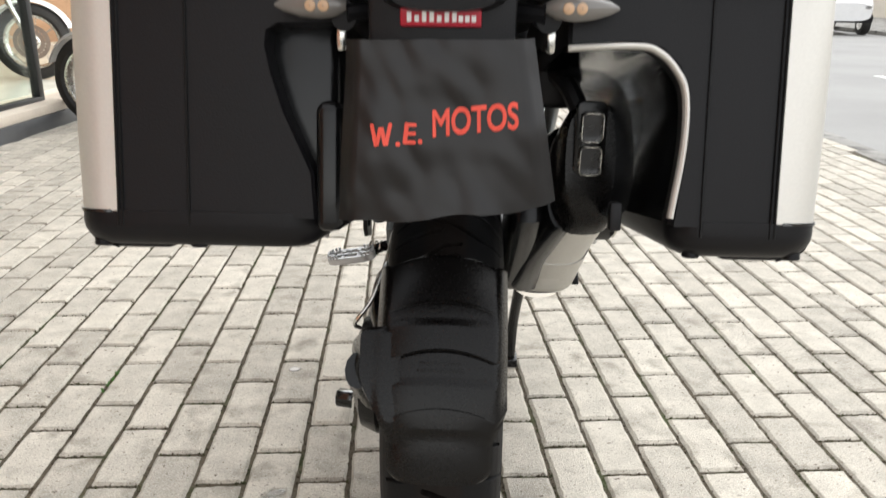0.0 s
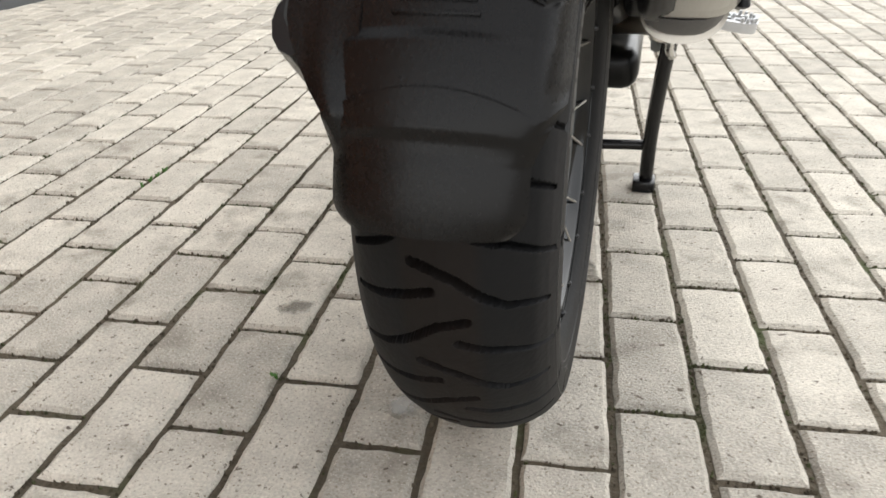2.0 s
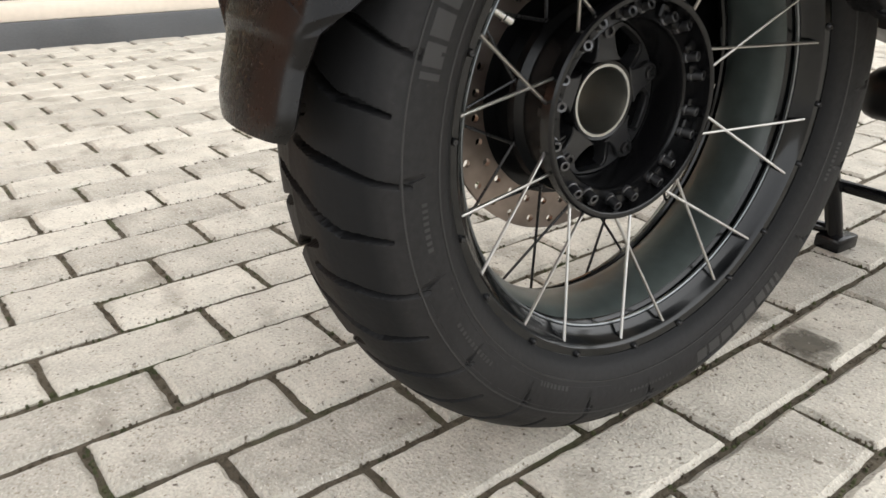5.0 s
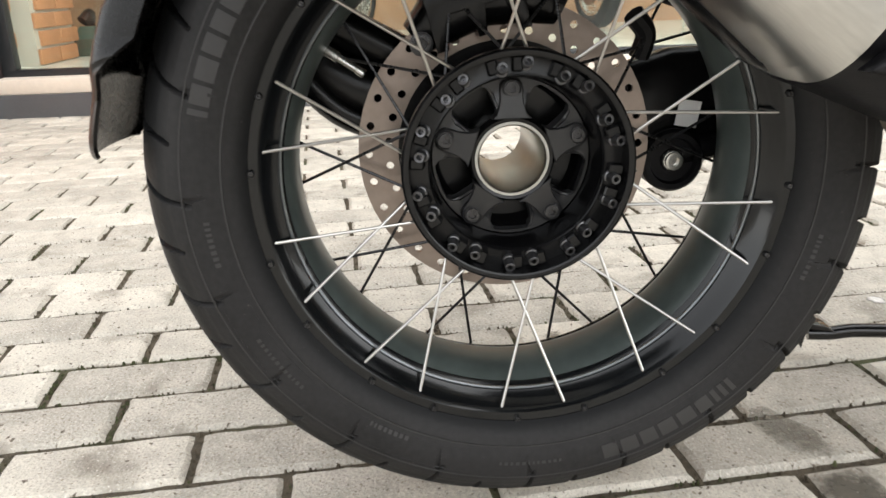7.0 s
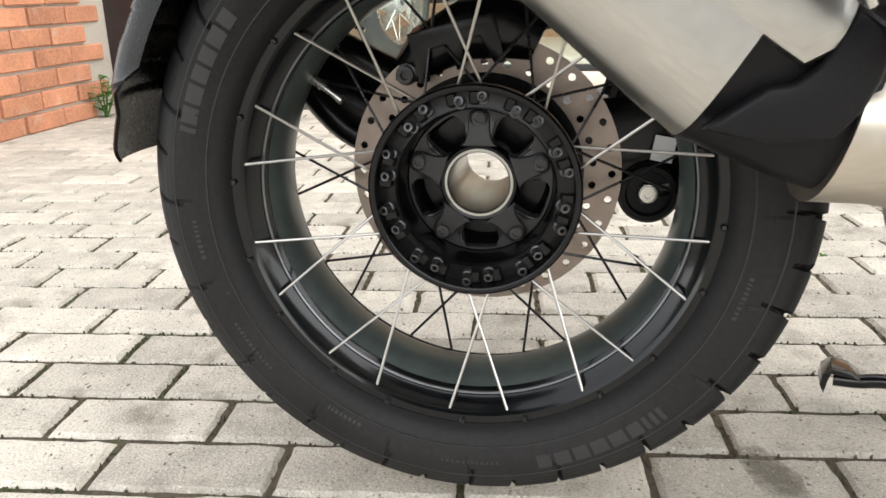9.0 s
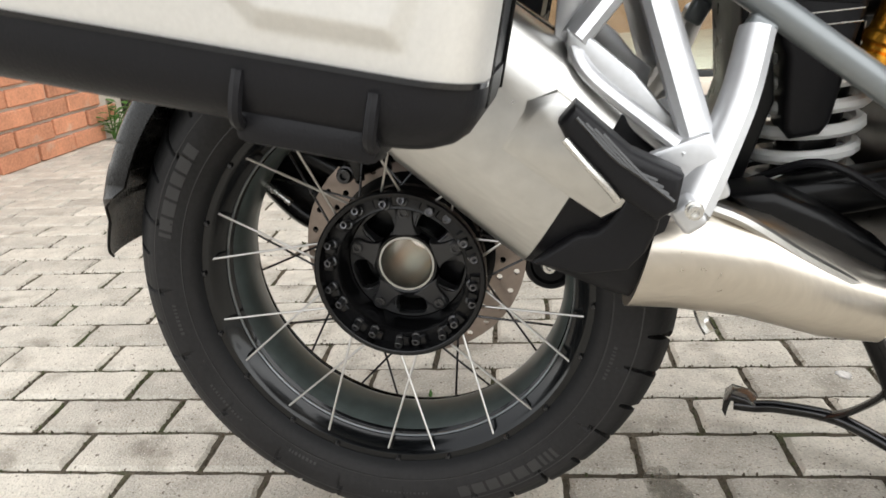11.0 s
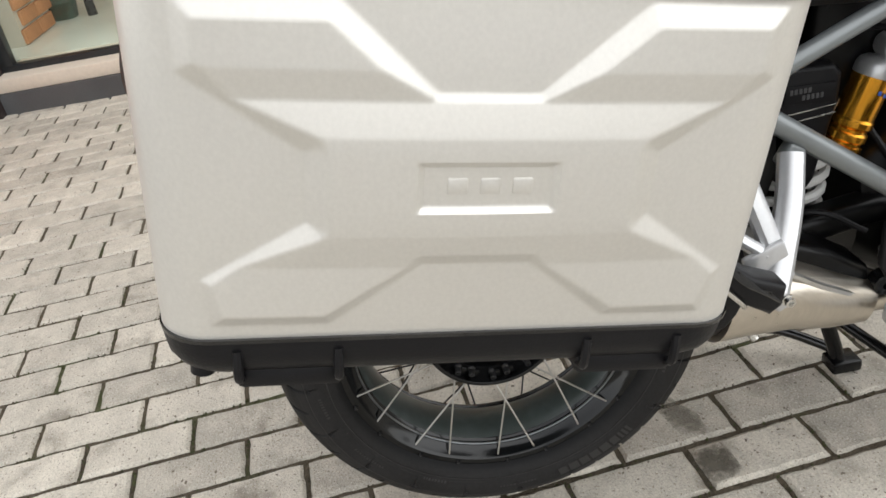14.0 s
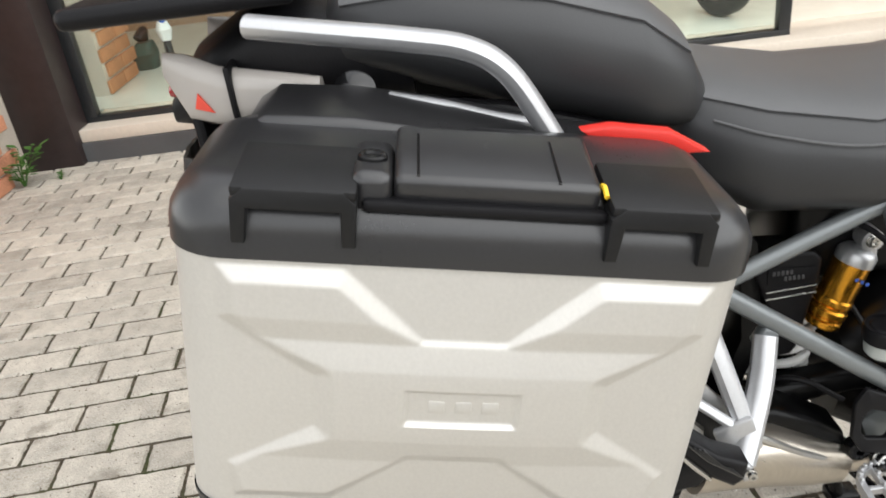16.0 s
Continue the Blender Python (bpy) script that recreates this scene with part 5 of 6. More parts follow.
def build_suspension():
    box = part("damper_module", prism([(0.370, 0.674), (0.380, 0.686), (0.444, 0.681), (0.456, 0.668), (0.455, 0.632), (0.448, 0.604), (0.434, 0.530), (0.426, 0.518), (0.400, 0.514), (0.393, 0.524), (0.391, 0.590), (0.366, 0.650)], 0.030, 0.090, 0.007, 3), BLACK_PLASTIC, bike, "black electronic damper module with raised bars")
    part("module_face", prism([(0.382, 0.664), (0.446, 0.660), (0.447, 0.634), (0.382, 0.640)], 0.085, 0.0925, 0.002), BLACK_PLASTIC, box)
    for y0, y1, z in ((0.388, 0.418, 0.6555), (0.404, 0.434, 0.6465)):
        k = y0
        while k < y1 - 0.003:
            part("raised_bar", rbox(0.092, 0.0934, k, k + 0.0038, z - 0.0032, z + 0.0032, 0.0004, 1), DARK_PRINT, box)
            k += 0.0058
    for z in (0.628, 0.617):
        part("bright_line", moved(rbox(0.0895, 0.0912, -0.036, 0.033, -0.0008, 0.0008, 0.0003, 1), Matrix.Translation((0, 0.418, z)) @ pose(0, 0, 0, 4, 0, 0)), STEEL, box)
    turn = Vector((0, 0.038, 0.104)).normalized()
    at = Matrix.Translation((0.082, 0.466, 0.562)) @ turn.to_track_quat("X", "Z").to_matrix().to_4x4()
    prof = [(0, 0.0005), (0, 0.0235), (0.004, 0.0255), (0.010, 0.0255), (0.012, 0.0225), (0.015, 0.0225), (0.018, 0.0258), (0.026, 0.0258), (0.029, 0.0228), (0.032, 0.0228), (0.036, 0.0262), (0.043, 0.0262), (0.046, 0.0240), (0.100, 0.0245), (0.101, 0.0005)]
    shock = part("shock_absorber", moved(lathe(prof, 40, closed=False), at), GOLD, bike, "gold anodised shock absorber cylinder")
    part("shock_head", moved(lathe([(0.099, 0.0005), (0.099, 0.0255), (0.112, 0.0260), (0.118, 0.0225), (0.122, 0.016), (0.124, 0.0005)], 36, closed=False), at), ALLOY, shock)
    part("shock_eye", joined(moved(lathe([(-0.012, 0.006), (-0.012, 0.015), (0.012, 0.015), (0.012, 0.006)], 28), Matrix.Translation((0.086, 0.514, 0.691))), rbox(0.076, 0.096, 0.502, 0.524, 0.662, 0.688, 0.004)), ALLOY, shock, "alloy eye of the shock absorber")
    part("eye_bolt", moved(screw(0.008, 0.006), Matrix.Translation((0.097, 0.514, 0.691))), STEEL, shock)
    lg = [moved(rbox(0.0245, 0.0255, -0.004 + 0.008 * k, 0.001 + 0.008 * k, -0.003 - 0.003 * k, 0.002 - 0.003 * k, 0.0004, 1), Matrix.Translation((0.082, 0.496, 0.640)) @ pose(0, 0, 0, -10, 0, 0)) for k in range(3)]
    for k, b in enumerate(lg):
        part("printed_mark", b, BLUE_PRINT, shock)
    coil = [(0.035 + 0.044 * math.cos(a), 0.418 + 0.044 * math.sin(a) + 0.020 * (a / 44), 0.425 + 0.0235 * a / (2 * math.pi)) for a in [k * 0.35 for k in range(125)]]
    part("spring", tube(coil, 0.0068, 8, 1), WHITE_SPRING, bike, "white painted coil spring")
    part("spring_core", moved(lathe([(0, 0.0005), (0, 0.028), (0.20, 0.028), (0.20, 0.0005)], 24, closed=False), Matrix.Translation((0.035, 0.418, 0.42)) @ Vector((0, 0.12, 1)).to_track_quat("X", "Z").to_matrix().to_4x4()), SATIN_BLACK, bike)
    # Fluid reservoir.
    res = part("brake_reservoir", moved(lathe([(0, 0.0005), (0, 0.018), (0.006, 0.023), (0.026, 0.0245), (0.026, 0.0005)], 32, closed=False), Matrix.Translation((0.180, 0.498, 0.572)) @ pose(0, 0, 0, 0, -90, 0)), MILKY, bike, "milky brake fluid reservoir with black cap")
    part("reservoir_cap", moved(lathe([(0.024, 0.0005), (0.024, 0.0270), (0.040, 0.0275), (0.044, 0.0255), (0.043, 0.020), (0.0445, 0.018), (0.0445, 0.0005)], 36, closed=False), Matrix.Translation((0.180, 0.498, 0.572)) @ pose(0, 0, 0, 0, -90, 0)), BLACK_PLASTIC, res, "black ribbed cap")
    part("reservoir_arm", tube([(0.182, 0.498, 0.578), (0.188, 0.520, 0.566), (0.192, 0.545, 0.545)], (0.012, 0.008), 10), MILKY, res)
    part("arm_screw", moved(screw(0.005, 0.006), Matrix.Translation((0.198, 0.544, 0.546))), STEEL, res)
    part("reservoir_hose", tube([(0.180, 0.500, 0.575), (0.165, 0.515, 0.54), (0.160, 0.52, 0.50), (0.150, 0.50, 0.44), (0.14, 0.52, 0.40)], 0.005, 8), BLACK_PLASTIC, res)
    # Final drive, swing arm, torque link, caliper and dark inner panels.
    arm = part("swing_arm", section_loft([((-0.122, 0.075, 0.356), 0.030, 0.050, 0), ((-0.118, 0.14, 0.365), 0.034, 0.050, 0), ((-0.112, 0.30, 0.395), 0.032, 0.040, 0), ((-0.10, 0.52, 0.430), 0.038, 0.050, 0)]), SATIN_BLACK, bike, "black single-sided swing arm")
    part("final_drive", moved(lathe([(-0.150, 0.034), (-0.150, 0.060), (-0.138, 0.092), (-0.112, 0.104), (-0.096, 0.100), (-0.094, 0.060), (-0.094, 0.034)], 56), Matrix.Translation(AXLE)), SATIN_BLACK, arm, "round black final drive housing")
    part("drive_brace", tube([(-0.105, -0.05, 0.42), (-0.112, -0.13, 0.40), (-0.112, -0.22, 0.455), (-0.106, -0.29, 0.500)], (0.024, 0.017), 12, flat=1.4), SATIN_BLACK, arm)
    part("drive_brace", tube([(-0.10, -0.09, 0.36), (-0.105, -0.16, 0.385), (-0.108, -0.22, 0.45)], (0.016, 0.016), 12), SATIN_BLACK, arm)
    part("torque_link", tube([(-0.085, 0.171, 0.326), (-0.075, 0.30, 0.36), (-0.06, 0.48, 0.40)], 0.014, 12), SATIN_BLACK, arm)
    part("link_bush", moved(lathe([(-0.02, 0.0005), (-0.02, 0.032), (0.012, 0.032), (0.016, 0.029), (0.016, 0.024), (0.010, 0.022), (0.010, 0.012), (0.014, 0.0110), (0.014, 0.0005)], 36, closed=False), Matrix.Translation((-0.082, 0.171, 0.326))), BLACK_PLASTIC, arm, "round black rubber bush with bolt")
    part("bush_bolt", moved(screw(0.009, 0.007), Matrix.Translation((-0.070, 0.171, 0.326))), STEEL, arm)
    part("blank_sticker", moved(rbox(-0.001, 0.001, -0.011, 0.011, -0.013, 0.013, 0), Matrix.Translation((-0.068, 0.183, 0.373)) @ pose(0, 0, 0, -10, 0, 0)), WHITE_PRINT, arm)
    part("drive_casting", section_loft([((-0.095, 0.10, 0.36), 0.026, 0.055, 0), ((-0.100, 0.17, 0.385), 0.026, 0.050, 0), ((-0.100, 0.25, 0.40), 0.026, 0.036, 0)]), SATIN_BLACK, arm)
    cal = part("brake_caliper", section_loft([((-0.083, -0.082, 0.452), 0.026, 0.018, -40), ((-0.083, -0.060, 0.472), 0.036, 0.027, -32), ((-0.083, -0.020, 0.492), 0.038, 0.031, -12), ((-0.083, 0.022, 0.494), 0.038, 0.031, 8), ((-0.083, 0.056, 0.482), 0.032, 0.024, 26)]), SATIN_BLACK, bike, "black rear brake caliper over the disc")
    part("caliper_bolt", moved(screw(0.009, 0.012), Matrix.Translation((-0.052, -0.078, 0.450))), BLACK_BOLT, cal)
    part("caliper_fork", moved(prism([(-0.045, 0.0), (-0.045, 0.05), (0.045, 0.05), (0.045, 0.0), (0.034, 0.0), (0.026, 0.030), (0.008, 0.030), (0.004, 0.004), (-0.004, 0.004), (-0.008, 0.030), (-0.026, 0.030), (-0.034, 0.0)], -0.050, -0.043, 0.002), Matrix.Translation((0, -0.020, 0.452)) @ pose(0, 0, 0, 14, 0, 0)), SATIN_BLACK, cal)
    part("brake_pad", prism([(-0.07, 0.445), (-0.06, 0.478), (0.0, 0.494), (0.02, 0.488), (0.01, 0.462), (-0.04, 0.448)], -0.078, -0.070, 0.002), DISC_STEEL, cal)
    part("brake_hose", tube([(-0.07, 0.03, 0.49), (-0.07, 0.10, 0.50), (-0.08, 0.20, 0.47), (-0.09, 0.33, 0.46), (-0.08, 0.5, 0.5)], 0.0055, 8), BLACK_PLASTIC, cal)
    part("brake_line", tube([(-0.082, -0.16, 0.600), (-0.100, -0.19, 0.555), (-0.122, -0.20, 0.525), (-0.124, -0.14, 0.490)], 0.0030, 8), STEEL, cal, "bright braided brake line")
    sens = [(-0.05, 0.118, 0.47), (-0.055, 0.132, 0.452), (-0.06, 0.128, 0.43)]
    part("speed_sensor", tube(sens, 0.010, 10), BLACK_PLASTIC, bike)
    part("inner_panel", prism([(0.315, 0.42), (0.345, 0.42), (0.385, 0.55), (0.37, 0.70), (0.30, 0.80), (0.20, 0.86), (0.20, 0.84), (0.285, 0.775), (0.345, 0.69), (0.355, 0.55)], -0.090, 0.085, 0.004), DEEP_BLACK, bike, "black inner splash panel ahead of the tyre")
    part("lower_link", section_loft([((0.085, 0.345, 0.438), 0.018, 0.014, 0), ((0.090, 0.40, 0.458), 0.022, 0.022, 0), ((0.095, 0.51, 0.478), 0.022, 0.020, 0), ((0.09, 0.60, 0.47), 0.022, 0.020, 0)]), DEEP_BLACK, bike, "gloss black lower link")
    part("gearbox", section_loft([((0.0, 0.50, 0.46), 0.095, 0.09, 0), ((0.0, 0.56, 0.47), 0.125, 0.13, 0), ((0.0, 0.75, 0.48), 0.135, 0.17, 0), ((0.0, 1.00, 0.48), 0.15, 0.18, 0)]), DEEP_BLACK, bike, "dark gearbox and engine block")
    part("battery_box", rbox(-0.10, 0.07, 0.42, 0.80, 0.62, 0.80, 0.02, 3), DEEP_BLACK, bike, "black box under the seat")
    part("belly_pan", rbox(-0.12, 0.12, 0.62, 1.0, 0.22, 0.30, 0.03, 3), DEEP_BLACK, bike)
    part("brake_pedal", tube([(0.16, 0.52, 0.40), (0.18, 0.56, 0.36), (0.19, 0.64, 0.34), (0.19, 0.72, 0.35)], 0.009, 10), SATIN_BLACK, bike, "black brake pedal")
    part("pedal_joint", moved(lathe([(0, 0.0005), (0, 0.016), (0.018, 0.016), (0.020, 0.013), (0.020, 0.006), (0.012, 0.005), (0.012, 0.0005)], 24, closed=False), Matrix.Translation((0.160, 0.492, 0.408))), SATIN_BLACK, bike)
    cab = [[(0.06, 0.50, 0.60), (0.09, 0.52, 0.56), (0.10, 0.54, 0.52)], [(0.05, 0.44, 0.70), (0.10, 0.49, 0.72), (0.14, 0.53, 0.68), (0.15, 0.545, 0.60)], [(0.08, 0.36, 0.47), (0.12, 0.42, 0.50), (0.14, 0.48, 0.47)]]
    for c in cab:
        part("cable", tube(c, 0.004, 8), BLACK_PLASTIC, bike)


build_suspension()


def build_stand():
    st = part("centre_stand", tube([(0.166, 0.550, 0.331), (0.160, 0.600, 0.254), (0.154, 0.675, 0.131), (0.153, 0.715, 0.012)], 0.0135, 14), SATIN_BLACK, bike, "black tubular centre stand set on the pavers")
    part("stand_leg", tube([(-0.120, 0.470, 0.36), (-0.128, 0.545, 0.265), (-0.122, 0.605, 0.15), (-0.112, 0.652, 0.012)], 0.0135, 14), SATIN_BLACK, st)
    part("stand_bar", tube([(-0.122, 0.640, 0.110), (0.0, 0.675, 0.100), (0.150, 0.700, 0.098)], 0.010, 12), SATIN_BLACK, st)
    for x in (0.152, -0.112):
        part("stand_foot", rbox(x - 0.024, x + 0.020, 0.690 if x > 0 else 0.630, 0.745 if x > 0 else 0.685, 0.0005, 0.024, 0.004), SATIN_BLACK, st)
    part("stand_lever", tube([(-0.128, 0.650, 0.030), (-0.150, 0.628, 0.036), (-0.190, 0.568, 0.052), (-0.225, 0.500, 0.046), (-0.238, 0.468, 0.038), (-0.246, 0.440, 0.036)], 0.0095, 12), GLOSS_BLACK, st, "gloss black foot lever of the stand")
    part("lever_brace", tube([(-0.196, 0.560, 0.052), (-0.170, 0.582, 0.078), (-0.130, 0.604, 0.130), (-0.122, 0.600, 0.165)], 0.012, 10, flat=0.45), SATIN_BLACK, st)
    part("lever_tip", prism([(-0.022, -0.006), (-0.020, 0.010), (-0.010, 0.020), (0.012, 0.016), (0.026, 0.006), (0.014, 0.009), (-0.010, 0.011), (-0.013, 0.0), (-0.016, -0.018)], -0.020, 0.020, 0.0015, 2), GLOSS_BLACK, st, "curved foot pad of the lever", at=pose(-0.248, 0.446, 0.038, 0, 0, -12))


build_stand()


def build_seats():
    # Passenger seat.
    passenger = ((-0.150, 0.085, 1.000, 1.055), (-0.120, 0.120, 0.985, 1.085), (-0.02, 0.150, 0.955, 1.100), (0.10, 0.168, 0.910, 1.085), (0.20, 0.170, 0.882, 1.050), (0.255, 0.158, 0.874, 1.000), (0.282, 0.120, 0.876, 0.945))
    st = [((0.0, y, (zl + zh) / 2), hw, (zh - zl) / 2, 0) for y, hw, zl, zh in passenger]
    p = part("passenger_seat", section_loft(st, 40, 2.7), SEAT_SIDE, bike, "dark grey stitched vinyl passenger seat", 60)
    rider = ((0.235, 0.120, 0.840, 0.945), (0.26, 0.160, 0.800, 0.948), (0.34, 0.188, 0.758, 0.930), (0.46, 0.194, 0.750, 0.902), (0.60, 0.170, 0.765, 0.900), (0.75, 0.115, 0.805, 0.925), (0.80, 0.08, 0.84, 0.93))
    st = [((0.0, y, (zl + zh) / 2), hw, (zh - zl) / 2, 0) for y, hw, zl, zh in rider]
    r = part("rider_seat", section_loft(st, 40, 2.6), SEAT_SIDE, bike, "dark grey vinyl rider seat with a seam", 60)
    part("seat_top", section_skin([((0.0, y, (zl + zh) / 2), hw + 0.0025, (zh - zl) / 2 + 0.0025, 0) for y, hw, zl, zh in passenger[1:-1]], 34, 146, 2.7), SEAT_VINYL, p, "lighter textured seat top", 60)
    part("seat_top", section_skin([((0.0, y, (zl + zh) / 2), hw + 0.0025, (zh - zl) / 2 + 0.0025, 0) for y, hw, zl, zh in rider[1:-1]], 40, 140, 2.6), SEAT_VINYL, r, "lighter textured seat top", 60)
    for s in (1, -1):
        part("seat_seam", tube([(s * 0.160, 0.275, 0.905), (s * 0.181, 0.34, 0.885), (s * 0.190, 0.44, 0.865), (s * 0.175, 0.56, 0.868), (s * 0.13, 0.70, 0.895)], 0.0016, 6), SEAT_VINYL, r)
    # Tank behind the rider's seat in view order, dark.
    part("fuel_tank", section_loft([((0, 0.78, 0.92), 0.10, 0.07, 0), ((0, 0.90, 0.97), 0.17, 0.12, 0), ((0, 1.10, 1.00), 0.20, 0.15, 0), ((0, 1.28, 0.98), 0.14, 0.11, 0)], 32, 2.5), SATIN_BLACK, bike, "dark painted fuel tank")


build_seats()


LAMP = Matrix.Translation((-0.0043, 0.1824, -0.1506)) @ Matrix.Scale(1.197, 4)
REAR = Matrix.Translation((-0.0025, 0.105, -0.088)) @ Matrix.Scale(1.13, 4)


def build_tail():
    for s in (1, -1):
        def S(bm):
            return mirrored(bm) if s < 0 else bm
        g = part("grab_rail", S(tube([(0.243, 0.090, 0.925), (0.244, 0.074, 0.958), (0.243, 0.044, 1.010), (0.238, 0.008, 1.036), (0.230, -0.050, 1.050), (0.218, -0.120, 1.062), (0.200, -0.200, 1.075)], 0.0195, 14, flat=0.62)), ALLOY, bike, "bright silver passenger grab rail")
        part("rail_strip", S(tube([(0.190, -0.075, 0.985), (0.200, -0.02, 0.972), (0.206, 0.03, 0.955), (0.206, 0.075, 0.942)], 0.010, 10, flat=0.6)), ALLOY, g)
        part("rail_bolt", S(moved(lathe([(0, 0.0005), (0, 0.024), (0.010, 0.023), (0.016, 0.014), (0.018, 0.0005)], 28, closed=False), Matrix.Translation((0.160, -0.112, 0.985)) @ pose(0, 0, 0, 0, -40, 0))), GLOSS_BLACK, g, "domed black rail bolt")
        part("side_cover", S(prism([(-0.20, 0.93), (-0.18, 0.99), (0.05, 0.95), (0.23, 0.89), (0.30, 0.80), (0.18, 0.80), (0.0, 0.86)], 0.125, 0.148, 0.008)), BLACK_PLASTIC, bike, "black plastic side cover under the seat")
        part("white_fairing", S(section_loft([((0.108, -0.322, 1.030), 0.008, 0.014, 10), ((0.112, -0.300, 1.004), 0.016, 0.036, 8), ((0.118, -0.262, 0.990), 0.018, 0.034, 0), ((0.130, -0.150, 0.985), 0.018, 0.016, 0)], 24, 2.6)), FAIRING, bike, "white plastic tail piece with a red mark")
        part("red_mark", S(prism([(-0.292, 0.984), (-0.272, 0.977), (-0.286, 1.000)], 0.1295, 0.1355, 0.0004, 1)), RED_PRINT, bike)
        part("fairing_strap", S(moved(rbox(-0.022, 0.022, -0.0035, 0.0035, -0.040, 0.036, 0.003), Matrix.Translation((0.120, -0.248, 0.990)))), BLACK_PLASTIC, bike)
        def T(bm):
            return S(moved(bm, LAMP))
        ind = part("indicator", T(section_loft([((0.094, -0.372, 0.905), 0.010, 0.010, 0), ((0.100, -0.375, 0.905), 0.012, 0.014, 0), ], 16, 2.2)), BLACK_PLASTIC, bike, "clear turn signal on a black stalk")
        lens = []
        for x, r0 in ((0.096, 0.006), (0.106, 0.0135), (0.122, 0.0165), (0.140, 0.0140), (0.156, 0.008), (0.164, 0.002)):
            lens.append([(x, -0.378 + 0.8 * r0 * math.cos(2 * math.pi * k / 18), 0.914 + 0.78 * r0 * math.sin(2 * math.pi * k / 18)) for k in range(18)])
        part("lens", T(loft(lens)), LENS_CLEAR, ind, "clear grooved lens")
        for x in (0.116, 0.128):
            part("bulb", T(moved(lathe([(0, 0.0005), (0, 0.0055), (0.003, 0.0050), (0.004, 0.0005)], 14, closed=False), Matrix.Translation((x, -0.389, 0.914)) @ pose(0, 0, 0, 0, 0, -90))), AMBER, ind)
        part("stalk", T(tube([(0.04, -0.345, 0.912), (0.07, -0.360, 0.910), (0.098, -0.373, 0.907)], 0.009, 10)), BLACK_PLASTIC, ind)
        part("cover_clip", T(rbox(0.099, 0.108, -0.372, -0.362, 0.872, 0.893, 0.003)), STEEL, bike)
    part("rear_rack", rbox(-0.12, 0.17, -0.40, -0.155, 1.085, 1.108, 0.010, 3), BLACK_PLASTIC, bike, "black plastic rear luggage plate")
    part("tail_unit", section_loft([((0.0, -0.345, 0.960), 0.055, 0.018, 0), ((0.0, -0.30, 0.985), 0.085, 0.05, 0), ((0.0, -0.22, 1.02), 0.11, 0.06, 0), ((0.0, -0.05, 1.00), 0.12, 0.05, 0)]), BLACK_PLASTIC, bike, "black tail unit under the rack")
    part("tail_lamp", section_loft([((0.0, -0.345, 0.985), 0.050, 0.010, 0), ((0.0, -0.328, 0.990), 0.062, 0.018, 0), ((0.0, -0.30, 0.995), 0.06, 0.02, 0)]), LENS_RED, bike, "dark red tail lamp")
    holder = part("plate_holder", moved(rbox(-0.070, 0.070, -0.376, -0.362, 0.745, 0.935, 0.006), REAR), BLACK_PLASTIC, bike, "black number plate holder")
    part("holder_arm", tube([(0.0, -0.30, 0.84), (0.0, -0.27, 0.92), (0.0, -0.24, 0.99)], 0.03, 12), BLACK_PLASTIC, bike)
    tag = part("plate_label", moved(rbox(-0.039, 0.037, -0.382, -0.3755, 0.896, 0.916, 0.002), REAR), RED_PLATE, holder, "dark red label strip with pale bars")
    for k, (x, h) in enumerate(((-0.030, 0.009), (-0.023, 0.006), (-0.016, 0.010), (-0.009, 0.010), (-0.002, 0.006), (0.005, 0.010), (0.012, 0.009), (0.018, 0.006), (0.024, 0.006), (0.030, 0.006))):
        part("pale_bar", moved(rbox(x - 0.0024, x + 0.0018, -0.3832, -0.3818, 0.9005, 0.9005 + h, 0.0003, 1), REAR), WHITE_PRINT, tag)
    for s, x in ((1, 0.262), (-1, -0.262)):
        def S(bm):
            return mirrored(bm) if s < 0 else bm
        part("release_lever", S(prism([(0.108, 0.950), (0.138, 0.951), (0.196, 0.938), (0.234, 0.912), (0.205, 0.914), (0.122, 0.936)], 0.248, 0.268, 0.003)), RED_PLASTIC, bike, "red case release lever")


build_tail()


